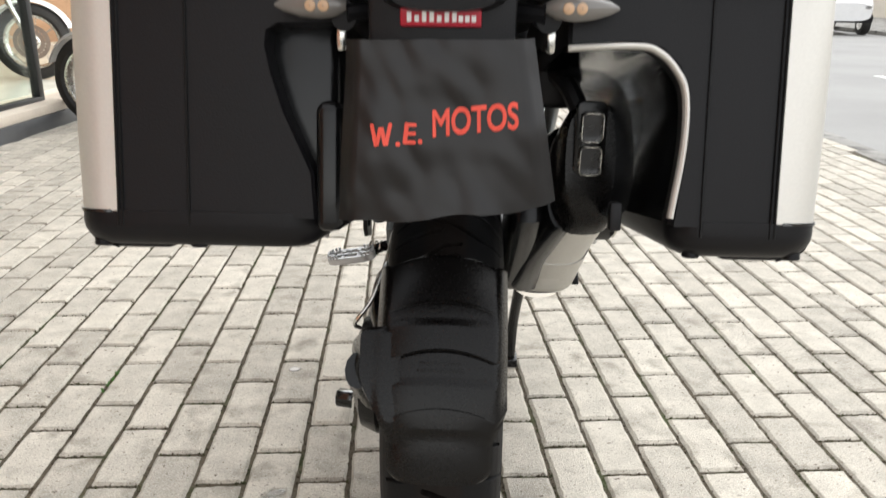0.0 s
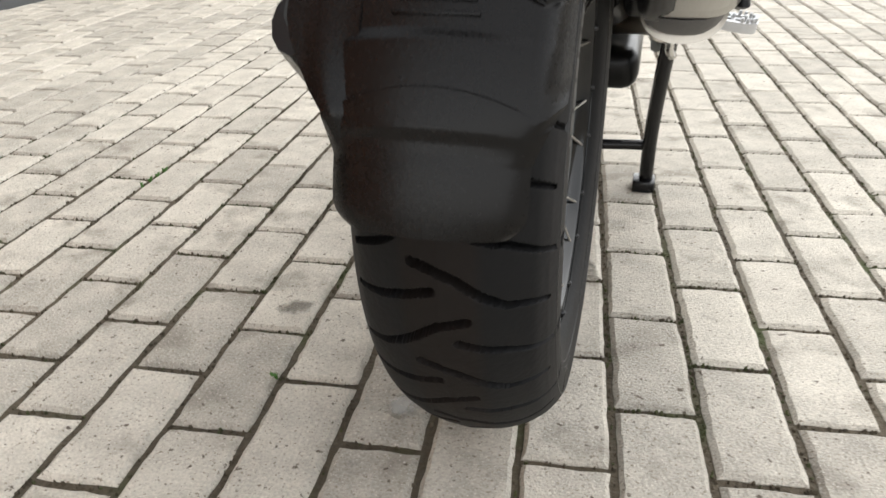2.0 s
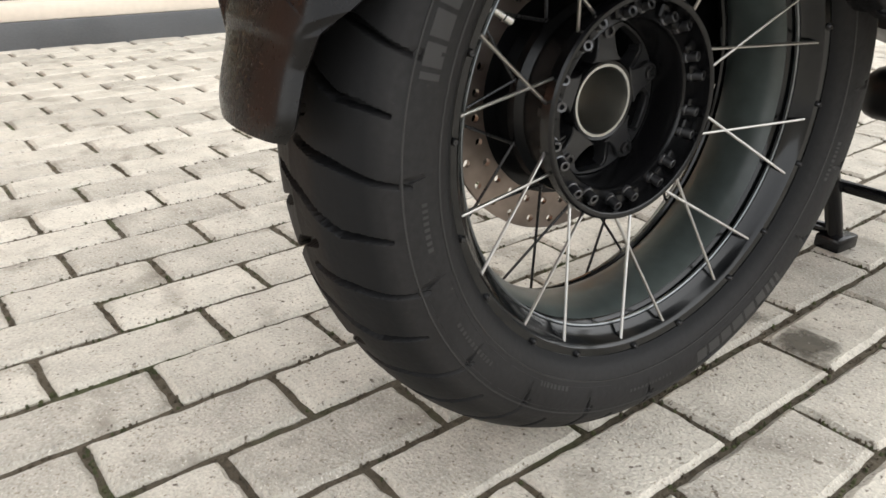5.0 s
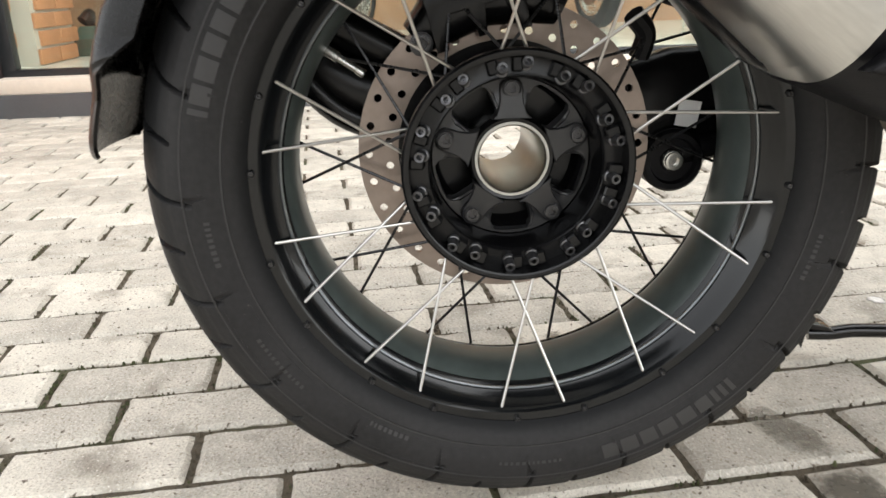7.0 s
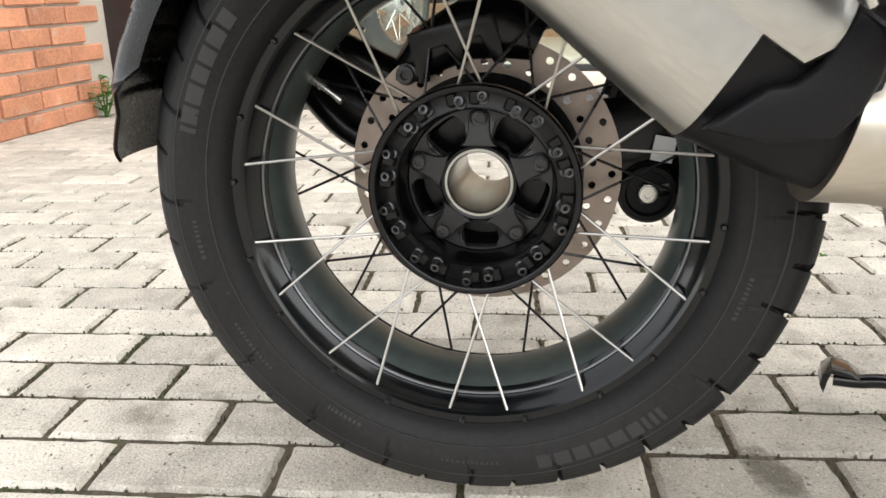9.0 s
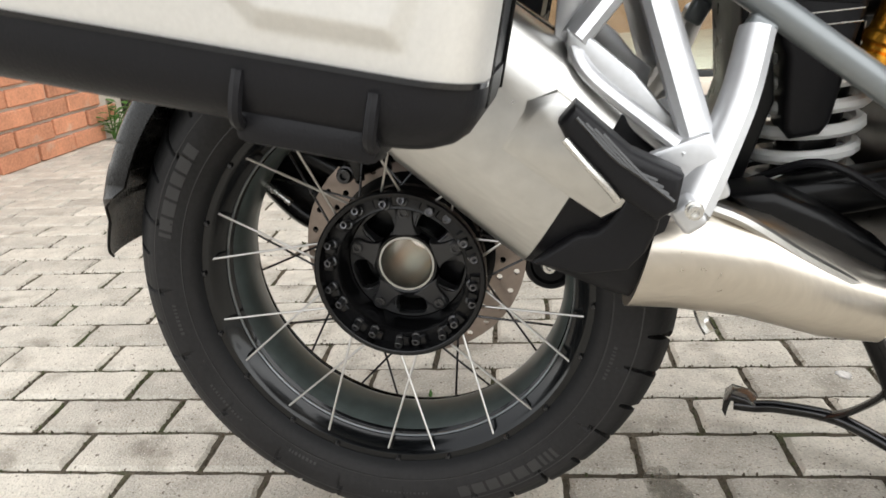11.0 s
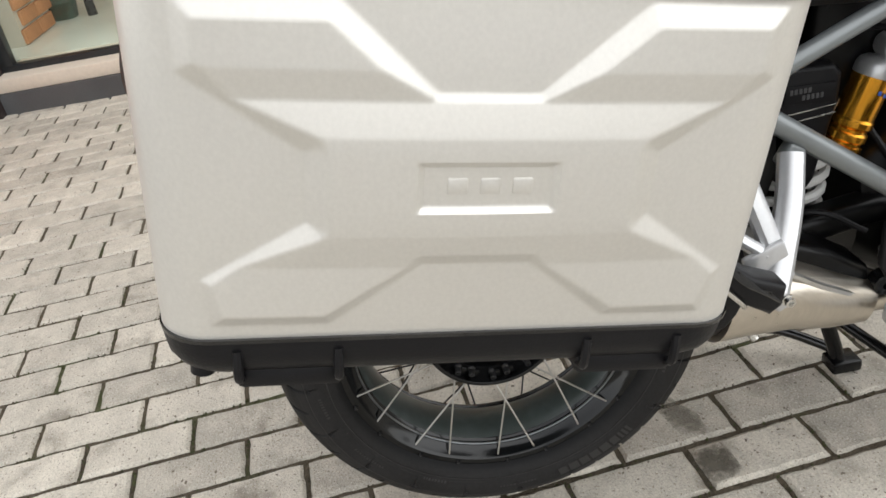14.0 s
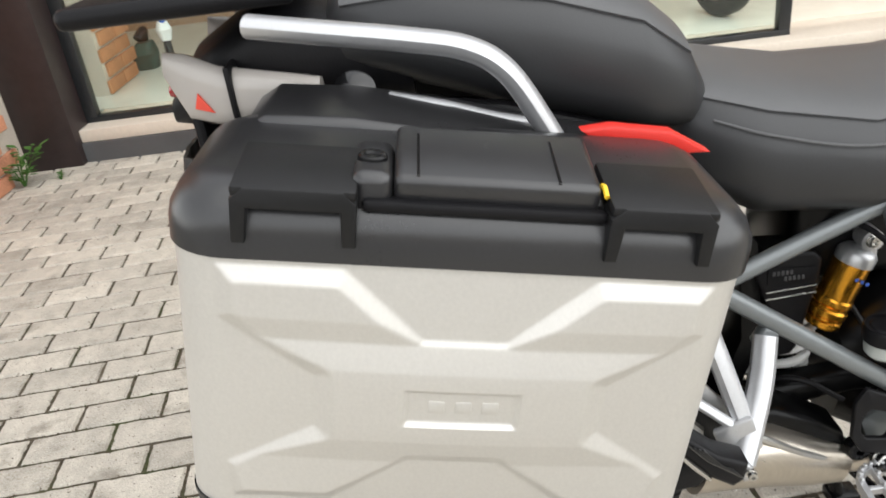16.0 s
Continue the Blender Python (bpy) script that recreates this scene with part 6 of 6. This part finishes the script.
# ---- cover over the number plate ----
def build_cover():
    tl, tr, br, bl = (-0.086, 0.884), (0.084, 0.886), (0.110, 0.733), (-0.096, 0.712)
    rows = []
    n = 48
    for i in range(n + 1):
        v = i / n
        row = []
        for j in range(n + 1):
            u = j / n
            x = (1 - v) * ((1 - u) * tl[0] + u * tr[0]) + v * ((1 - u) * bl[0] + u * br[0])
            z = (1 - v) * ((1 - u) * tl[1] + u * tr[1]) + v * ((1 - u) * bl[1] + u * br[1])
            y = -0.3905 - 0.008 * math.sin(math.pi * u) * (0.4 + 0.6 * v) - 0.020 * v
            y += 0.0022 * math.sin(9 * u + 5 * v) * v + 0.004 * max(0, u - 0.72) / 0.28 * math.sin(7 * v + 1) + 0.0030 * max(0, 0.3 - u) / 0.3 * math.sin(8 * v)
            y += 0.0026 * noise.noise((x * 13 + z * 9, 3.0, z * 7)) + 0.0030 * noise.noise((x * 45 + z * 20, 8.0, z * 26)) + 0.004 * max(0, v - 0.75) * math.sin(22 * u + 3) + (0.010 * (0.06 - min(u, 1 - u)) / 0.06 if min(u, 1 - u) < 0.06 else 0)
            z += 0.002 * math.sin(14 * u) * v * v
            row.append((x, y, z))
        rows.append(row)
    bm = grid_bm(rows)
    bmesh.ops.recalc_face_normals(bm, faces=bm.faces)
    bmesh.ops.solidify(bm, geom=bm.faces[:], thickness=-0.004)
    bm.transform(REAR)
    cloth = np.array([p for row in rows for p in row])

    def lay(me):
        """Drapes flat print, given at y = 0, over the cloth."""
        for v in me.vertices if hasattr(me, "vertices") else me.verts:
            p = v.co.copy()
            k = np.argsort(np.hypot(cloth[:, 0] - p.x, cloth[:, 2] - p.z))[:4]
            v.co = REAR @ Vector((p.x, cloth[k, 1].mean() - (0.002 if p.y > 0 else 0.0050), p.z))

    cover = tagged(part("plate_cover", bm, BAG, angle=60), "black nylon cover with red lettering over the number plate", "plate cover")
    # The readable word, laid on the cloth; the initials before it as plain slanted bars.
    curve = bpy.data.curves.new("word", "FONT")
    curve.body, curve.size, curve.extrude, curve.offset, curve.shear = "MOTOS", 0.0335, 0.0012, 0.0, 0.12
    curve.bevel_depth, curve.bevel_resolution = 0.0008, 0
    tmp = new("word_tmp", curve)
    bpy.context.view_layer.update()
    me = bpy.data.meshes.new_from_object(tmp.evaluated_get(bpy.context.evaluated_depsgraph_get()))
    bpy.data.objects.remove(tmp)
    me.name = "lettering"
    me.materials.clear()
    me.materials.append(RED_PRINT)
    word = new("lettering", me)
    me.transform(pose(-0.0075, 0, 0.7985, 90, -6.5, 0) @ Matrix.Diagonal((0.70, 1, 1, 1)))
    lay(me)
    word.parent = cover
    for x, z, w, h, a in ((-0.0615, 0.799, 0.0036, 0.021, -12), (-0.0570, 0.798, 0.0036, 0.017, 12), (-0.0525, 0.798, 0.0036, 0.017, -12), (-0.0480, 0.800, 0.0036, 0.021, 12), (-0.0390, 0.791, 0.004, 0.004, 0), (-0.0315, 0.801, 0.0040, 0.020, 6), (-0.0265, 0.801, 0.009, 0.0034, 0), (-0.0270, 0.793, 0.010, 0.0034, 0), (-0.0265, 0.809, 0.010, 0.0034, 0), (-0.0180, 0.794, 0.004, 0.004, 0)):
        bm = moved(rbox(-w / 2, w / 2, -0.0012, 0.0012, -h / 2, h / 2, 0.0008, 1), Matrix.Translation((x, 0, z)) @ pose(0, 0, 0, 0, a, 0))
        lay(bm)
        part("red_bar", bm, RED_PRINT, cover)


build_cover()


# ---- other motorcycles ----
def build_parked_bike(m, label, paint, hub_mat):
    b = thing("parked_motorcycle", m, label, "motorcycle", "motorcycles at the shop")
    for y, r in ((0.74, 0.315), (-0.70, 0.31)):
        w = part("wheel", moved(lathe([(0.05, 0.205), (0.052, 0.222), (0.042, 0.228), (-0.042, 0.228), (-0.052, 0.222), (-0.05, 0.205), (0.0, 0.195)], 48), Matrix.Translation((0, y, r))), STEEL, b, "bright wheel rim")
        part("tyre", moved(lathe([(0.045, 0.222), (0.062, 0.245), (0.060, 0.275), (0.038, r - 0.006), (0.0, r), (-0.038, r - 0.006), (-0.060, 0.275), (-0.062, 0.245), (-0.045, 0.222)], 56), Matrix.Translation((0, y, r))), RUBBER, w)
        part("hub", moved(lathe([(0.06, 0.02), (0.06, 0.05), (0.03, 0.06), (-0.03, 0.06), (-0.06, 0.05), (-0.06, 0.02)], 28), Matrix.Translation((0, y, r))), hub_mat, w)
        part("brake_disc", moved(hole_ring(0.07, 0.145, 24, 0.006, 0.064, 0.004), Matrix.Translation((0, y, r))), DISC_STEEL, w)
        for k in range(16):
            a0, a1 = radians(22.5 * k), radians(22.5 * k + (14 if k % 2 else -14))
            part("spoke", tube([(0.04 if k % 2 else -0.04, y + 0.055 * math.cos(a0), r + 0.055 * math.sin(a0)), (0.0, y + 0.20 * math.cos(a1), r + 0.20 * math.sin(a1))], 0.003, 6), STEEL, w)
    for s in (0.085, -0.085):
        part("fork_leg", tube([(s, 0.74, 0.32), (s, 0.62, 0.62), (s, 0.52, 0.92)], 0.024, 12), hub_mat, b)
        part("handlebar", tube([(s * 0.5, 0.45, 1.02), (s * 2.5, 0.42, 1.08), (s * 4.2, 0.36, 1.07)], 0.012, 10), BLACK_PLASTIC, b)
        part("foot_peg", tube([(s, -0.05, 0.36), (s * 2.4, -0.06, 0.36)], 0.012, 8), STEEL, b)
    part("front_mudguard", moved(lathe([(0.07, 0.325), (0.06, 0.345), (0.0, 0.355), (-0.06, 0.345), (-0.07, 0.325), (0.0, 0.345)], 28, start=20, sweep=120), Matrix.Translation((0, 0.74, 0.315))), paint, b)
    part("engine", section_loft([((0, 0.30, 0.42), 0.14, 0.12, 0), ((0, 0.12, 0.46), 0.19, 0.16, 0), ((0, -0.12, 0.44), 0.16, 0.14, 0)]), SATIN_BLACK, b)
    part("tank", section_loft([((0, 0.44, 0.86), 0.10, 0.08, 0), ((0, 0.28, 0.90), 0.17, 0.13, 0), ((0, 0.05, 0.86), 0.15, 0.11, 0), ((0, -0.08, 0.80), 0.09, 0.06, 0)], 28, 2.4), paint, b)
    part("seat", section_loft([((0, -0.02, 0.80), 0.10, 0.05, 0), ((0, -0.30, 0.80), 0.14, 0.05, 0), ((0, -0.62, 0.88), 0.11, 0.05, 0), ((0, -0.72, 0.92), 0.05, 0.02, 0)], 28, 2.6), SEAT_VINYL, b)
    part("headlamp", section_loft([((0, 0.62, 0.90), 0.07, 0.06, 0), ((0, 0.55, 0.92), 0.10, 0.10, 0), ((0, 0.46, 0.92), 0.09, 0.09, 0)]), paint, b)
    part("exhaust", tube([(0.16, 0.20, 0.34), (0.17, -0.20, 0.34), (0.18, -0.65, 0.50)], (0.03, 0.055), 16), STEEL, b)
    part("swing_arm", tube([(-0.10, 0.0, 0.40), (-0.10, -0.70, 0.31)], 0.03, 12), SATIN_BLACK, b)
    part("side_stand", tube([(-0.12, 0.05, 0.34), (-0.20, 0.08, 0.16), (-0.26, 0.02, 0.004)], 0.012, 8), STEEL, b)
    return b


SILVER_GREY = material("silver_grey_bike_paint", (0.42, 0.42, 0.42), 0.3, 0.2, spread=0.08, grain=20, coat=0.3)
build_parked_bike(pose(-1.85, 4.12, 0.0, 0, 0, 80), "grey and white motorcycle parked outside the shop", SILVER_GREY, BODY_GREY)
build_parked_bike(pose(-4.25, -0.62, 0.165, 0, 0, -112), "grey motorcycle on display behind the shop glass", BODY_GREY, ALLOY)
build_parked_bike(pose(-4.35, 1.52, 0.165, 0, 0, -78), "white motorcycle on display behind the shop glass", WHITE_BODY, ALLOY)
build_parked_bike(pose(-4.30, 3.85, 0.165, 0, 0, -80), "dark motorcycle with gold parts inside the shop", SATIN_BLACK, GOLD)
build_parked_bike(pose(-4.40, 5.3, 0.165, 0, 0, -75), "white motorcycle standing inside the shop entrance", WHITE_BODY, STEEL)


# ---- weeds, litter and small things ----
def build_weed(x, y, z, size, count, seed, label):
    rng = random.Random(seed)
    root = thing("weed", pose(x, y, z), label, "weed", "weeds on the pavement")
    for k in range(count):
        a, lean = rng.uniform(0, 2 * math.pi), rng.uniform(0.15, 0.75)
        h = size * rng.uniform(0.55, 1.0)
        top = Vector((math.cos(a) * lean * h, math.sin(a) * lean * h, h))
        part("stem", tube([(0, 0, -0.004), tuple(top * 0.5 + Vector((0, 0, 0.1 * h))), tuple(top)], (0.004, 0.0015), 6, 4), LEAF, root)
        for q in range(7):
            t = 0.3 + 0.7 * q / 6
            b = a + rng.uniform(-2.2, 2.2)
            c = top * t
            ln, wd = size * rng.uniform(0.22, 0.38), size * rng.uniform(0.05, 0.09)
            d = Vector((math.cos(b), math.sin(b), rng.uniform(0.0, 0.5))).normalized()
            s = d.cross(Vector((0, 0, 1))).normalized() * wd
            up = Vector((0, 0, 0.12 * ln))
            rows = [[c, c + Vector((0, 0, 0.001)), c], [c + d * ln * 0.35 - s + up * 0.6, c + d * ln * 0.35 + up, c + d * ln * 0.35 + s + up * 0.6], [c + d * ln * 0.7 - s * 0.8 + up * 0.5, c + d * ln * 0.7 + up * 0.9, c + d * ln * 0.7 + s * 0.8 + up * 0.5], [c + d * ln, c + d * ln + Vector((0, 0, 0.001)), c + d * ln]]
            part("leaf", grid_bm(rows), LEAF, root)


build_weed(-2.595, BRICK_Y + 0.045, -0.004, 0.20, 6, 4, "bright green weed growing at the foot of the wall")
build_weed(-2.63, BRICK_Y + 0.21, -0.004, 0.06, 4, 9, "low green weed in a paver joint")
for k, (x, y) in enumerate(((-0.871, 0.516), (-0.873, 0.545), (-0.873, 0.575), (-0.874, 0.605), (-0.299, -0.045))):
    build_weed(x, y, -0.007, 0.011, 3, 30 + k, "tiny green sprout in a joint between pavers")



def lay_patch(name, mat, rx, ry, m, seed, label, category, square=0.0, wobble=0.35):
    """A thin film on the pavers with an uneven rim."""
    rows = []
    for k in range(36):
        a = 2 * math.pi * k / 36
        f = (1 / max(abs(math.cos(a)), abs(math.sin(a))) ** square) * (1 + wobble * noise.noise((math.cos(a) * 1.6, math.sin(a) * 1.6, seed)))
        rows.append([(rx * f * q * math.cos(a), ry * f * q * math.sin(a), z) for q, z in ((0.02, 0.0014), (0.6, 0.0014), (0.9, 0.0010), (1.0, -0.0005))])
    tagged(part(name, grid_bm(rows, closed_u=True), mat, at=m), label, category)


lay_patch("wet_patch", WET, 0.033, 0.021, pose(-0.341, 0.122, 0.0008, 0, 0, 20), 2.0, "small wet patch on the concrete pavers", "puddle")
lay_patch("wet_patch", WET, 0.026, 0.030, pose(-0.118, -0.068, 0.0008, 0, 0, 70), 5.0, "shiny wet patch on a paver beside the tyre", "puddle")
lay_patch("pale_stain", PALE, 0.017, 0.014, pose(-0.417, 0.648, 0.0008), 9.0, "small pale stain on a grey paver", "stain")
lay_patch("oil_stain", STAIN, 0.037, 0.036, pose(0.048, 0.342, 0.0006, 0, 0, 5), 7.0, "dark oil stain on one concrete paver", "stain", 0.8, 0.1)
lay_patch("damp_stain", DAMP, 0.060, 0.026, pose(-0.070, 0.330, 0.0006, 0, 0, 20), 3.0, "faint damp stain running over two pavers", "stain")

tool = thing("hand_tool", pose(-4.15, -1.72, 0.165, 0, 0, 30), "white and blue hand tool standing on the shop floor", "tool")
part("post", tube([(0, 0, 0), (0, 0, 0.12), (0.01, 0, 0.20)], (0.03, 0.022), 12), SATIN_BLACK, tool)
part("grip", section_loft([((0, 0, 0.17), 0.03, 0.03, 90), ((0.0, 0, 0.24), 0.05, 0.05, 90), ((0.0, 0, 0.29), 0.03, 0.03, 90)]), WHITE_PRINT, tool, "white middle part")
part("head", tube([(0, 0, 0.27), (0.03, 0, 0.33), (0.0, 0.02, 0.40), (-0.04, 0.03, 0.42)], (0.02, 0.03), 12), BLUE_PRINT, tool, "blue bent head")
box = thing("tool_bundle", pose(-4.20, -1.90, 0.165), "dark green and grey bundle of tools on the floor", "tools")
part("bundle", section_loft([((0, 0, 0.0), 0.07, 0.07, 90), ((0.01, 0, 0.10), 0.09, 0.09, 90), ((0.0, 0.02, 0.17), 0.06, 0.05, 90)]), material("dark_green_cloth", (0.03, 0.06, 0.045), 0.7, spread=0.4, grain=30), box)
part("bundle_top", tube([(-0.05, 0, 0.17), (0.0, 0.03, 0.24), (0.06, 0, 0.20)], 0.03, 10), SATIN_BLACK, box)
strip = part("white_strip", rbox(WALL_X + 0.002, WALL_X + 0.10, 1.78, 2.16, -0.002, 0.018, 0.003), WHITE_BODY)
tagged(strip, "white plastic strip lying at the foot of the plinth", "strip")


# ---- car across the street ----
def build_car(m):
    car = thing("parked_car", m, "white car parked across the street", "car")
    part("body", section_loft([((0, -2.0, 0.62), 0.62, 0.20, 0), ((0, -1.85, 0.66), 0.78, 0.32, 0), ((0, 0.0, 0.66), 0.82, 0.36, 0), ((0, 1.7, 0.64), 0.80, 0.32, 0), ((0, 2.0, 0.58), 0.66, 0.22, 0)], 36, 4), WHITE_BODY, car)
    part("cabin", section_loft([((0, -1.75, 0.98), 0.58, 0.06, 0), ((0, -1.2, 1.22), 0.66, 0.26, 0), ((0, 0.2, 1.24), 0.66, 0.27, 0), ((0, 0.95, 1.0), 0.60, 0.06, 0)], 36, 4), GLOSS_BLACK, car, "dark glazed cabin")
    for x in (0.78, -0.78):
        for y in (1.25, -1.25):
            wheel = part("wheel", moved(lathe([(0.10, 0.02), (0.10, 0.19), (0.08, 0.20), (-0.08, 0.20), (-0.10, 0.19), (-0.10, 0.02)], 32), Matrix.Translation((x, y, 0.31))), STEEL, car)
            part("tyre", moved(lathe([(0.09, 0.19), (0.105, 0.24), (0.09, 0.305), (0.0, 0.31), (-0.09, 0.305), (-0.105, 0.24), (-0.09, 0.19)], 40), Matrix.Translation((x, y, 0.31))), RUBBER, wheel)
        part("headlamp", section_loft([((x * 0.72, 1.93, 0.70), 0.10, 0.06, 0), ((x * 0.72, 2.0, 0.69), 0.07, 0.04, 0)]), LENS_CLEAR, car)
    part("bumper", section_loft([((-0.70, 1.98, 0.42), 0.02, 0.10, 0), ((0.70, 2.0, 0.42), 0.02, 0.10, 0)], 16, 3), BLACK_PLASTIC, car)


build_car(pose(9.6, 21.5, -0.11, 0, 0, 175))


# ---- blocks of the pavement and bricks of the wall ----
def lay_pavers():
    rng = random.Random(11)
    w, l = PITCH_W - JOINT, PITCH_L - JOINT
    meshes = []
    for k in range(9):
        bm = bmesh.new()
        edge = paver_edge(11, 6)
        slip = [(rng.uniform(-0.0016, 0.0016), rng.uniform(-0.0016, 0.0016), rng.uniform(-0.0010, 0)) for _ in edge]
        vs = []
        for n, (x, y, z) in enumerate(paver_verts(w, l, rng.uniform(0.0050, 0.0075), edge)):
            dx, dy, dz = slip[n % len(edge)]
            chip = 1.0 + 1.6 * max(0, noise.noise((x * 40 + 9 * k, y * 40, k * 3.0))) if z > -0.001 else 1.0
            vs.append(bm.verts.new((x * (1 - 0.012 * (chip - 1)) + dx * chip, y * (1 - 0.006 * (chip - 1)) + dy * chip, z + (dz if z > -0.02 else 0))))
        for f in paver_faces(len(edge)):
            bm.faces.new([vs[i] for i in f])
        meshes.append(finish(bm, "paver", PAVER, 20))
    spots = []
    for col in range(-36, 32):
        for row in range(-16, 110):
            p = paver_at(col, row)
            if WALL_X - 0.06 < p.x < KERB_X - 0.01 and -5.8 < p.y < 19.0 and not (p.y < BRICK_Y - 0.3 and p.x < -0.9):
                spots.append((p, abs(p.x + 0.05) * 1.1 + abs(p.y - 0.05)))
    spots.sort(key=lambda q: q[1])
    for p, _ in spots[:300]:
        ob = new("paver", rng.choice(meshes))
        ob.parent = pavement
        flip = math.pi if rng.random() < 0.5 else 0.0
        ob.matrix_basis = Matrix.LocRotScale((p.x, p.y, rng.uniform(-0.0015, 0.0008)), Euler((rng.uniform(-0.006, 0.006), rng.uniform(-0.009, 0.009), TURN + flip + rng.uniform(-0.006, 0.006))), None)
    base = np.array(paver_verts(w, l))
    jitter = np.random.RandomState(4).uniform(-0.0019, 0.0019, (12,) + base.shape) * np.array([1, 1, 0.5])
    verts, faces, far_faces = [], [], paver_faces(16)
    for k, (p, _) in enumerate(spots[300:]):
        a = TURN + rng.uniform(-0.006, 0.006)
        c, s = math.cos(a), math.sin(a)
        tilt, dz = rng.uniform(-0.008, 0.008), rng.uniform(-0.0015, 0.0008)
        q = base + jitter[k % 12]
        verts.append(np.stack([p.x + q[:, 0] * c - q[:, 1] * s, p.y + q[:, 0] * s + q[:, 1] * c, q[:, 2] + dz + tilt * q[:, 0]], 1))
        faces += [tuple(i + len(base) * k for i in f) for f in far_faces]
    me = bpy.data.meshes.new("pavers")
    me.from_pydata(np.concatenate(verts).tolist(), [], faces)
    me.materials.append(PAVER_FAR)
    me.update()
    ob = new("pavers", me)
    ob.parent = pavement
    ob["kind"] = "stuff"


lay_pavers()


def grow_moss():
    """Small cushions of moss and dirt that fill the joints in stretches."""
    rng = random.Random(17)
    verts, faces, dirt_v, dirt_f = [], [], [], []
    for col in range(-14, 14):
        for row in range(-9, 9):
            p = paver_at(col, row)
            for side in range(2):
                thick = noise.noise((p.x * 2.6, p.y * 2.6, side * 3.0))
                n = int(45 * max(0.0, thick - 0.05)) + rng.randint(6, 20)
                for _ in range(n):
                    if side:
                        q = p + ACROSS * (PITCH_W / 2 + rng.uniform(-0.003, 0.003)) + ALONG * rng.uniform(-0.5, 0.5) * PITCH_L
                    else:
                        q = p + ALONG * (PITCH_L / 2 + rng.uniform(-0.003, 0.003)) + ACROSS * rng.uniform(-0.5, 0.5) * PITCH_W
                    green = rng.random() < 0.10 + 1.0 * max(0, thick)
                    vv, ff = (verts, faces) if green else (dirt_v, dirt_f)
                    r, h, b = rng.uniform(0.0014, 0.0038), rng.uniform(0.003, 0.0085), len(vv)
                    vv += [(q.x + r * math.cos(a * 1.257) * rng.uniform(0.7, 1.3), q.y + r * math.sin(a * 1.257) * rng.uniform(0.7, 1.3), -0.0085) for a in range(5)]
                    vv += [(q.x + 0.55 * r * math.cos(a * 1.257 + 0.6), q.y + 0.55 * r * math.sin(a * 1.257 + 0.6), -0.0085 + h * rng.uniform(0.6, 1.0)) for a in range(5)]
                    ff += [(b + a, b + (a + 1) % 5, b + 5 + (a + 1) % 5, b + 5 + a) for a in range(5)] + [(b + 5, b + 6, b + 7, b + 8, b + 9)]
    for label, vv, ff, mat in (("green moss cushions in the joints between pavers", verts, faces, MOSS), ("dark crumbs of soil in the joints between pavers", dirt_v, dirt_f, BED)):
        me = bpy.data.meshes.new("joint_growth")
        me.from_pydata(vv, [], ff)
        me.materials.append(mat)
        me.update()
        ob = new("moss" if mat is MOSS else "soil_crumbs", me)
        tagged(ob, label, "moss" if mat is MOSS else "soil", kind="stuff")


grow_moss()


def lay_bricks():
    rng = random.Random(21)
    mesh = finish(rbox(-BRICK_L / 2, BRICK_L / 2, -0.03, 0.014, -BRICK_H / 2, BRICK_H / 2, 0.005, 1), "brick", BRICK)
    step_l, step_h = BRICK_L + 0.014, BRICK_H + 0.013
    cells = []
    for k in range(40):
        for j in range(-1, 20):
            x = -2.86 + (j + 0.5) * step_l + (step_l / 2 if k % 2 else 0)
            if -2.78 < x - BRICK_L / 2 and x + BRICK_L / 2 < -0.9:
                cells.append((x, -0.005 + (k + 0.5) * step_h))
    cells.sort(key=lambda c: (c[0] + 2.8) + 0.9 * c[1])
    for x, z in cells[:290]:
        ob = new("brick", mesh)
        ob.parent, ob.matrix_basis = brick_wall, pose(x + rng.uniform(-0.003, 0.003), BRICK_Y - 0.016 + rng.uniform(-0.003, 0.004), z + rng.uniform(-0.002, 0.002), rng.uniform(-0.6, 0.6), rng.uniform(-0.6, 0.6), rng.uniform(-0.6, 0.6))
    rest = [rbox(x - BRICK_L / 2, x + BRICK_L / 2, BRICK_Y - 0.04, BRICK_Y - 0.002 + rng.uniform(-0.003, 0.003), z - BRICK_H / 2, z + BRICK_H / 2, 0) for x, z in cells[290:]]
    bm = joined(*rest)
    ob = part("bricks", bm, BRICK_IN, brick_wall)
    ob["kind"] = "stuff"


lay_bricks()
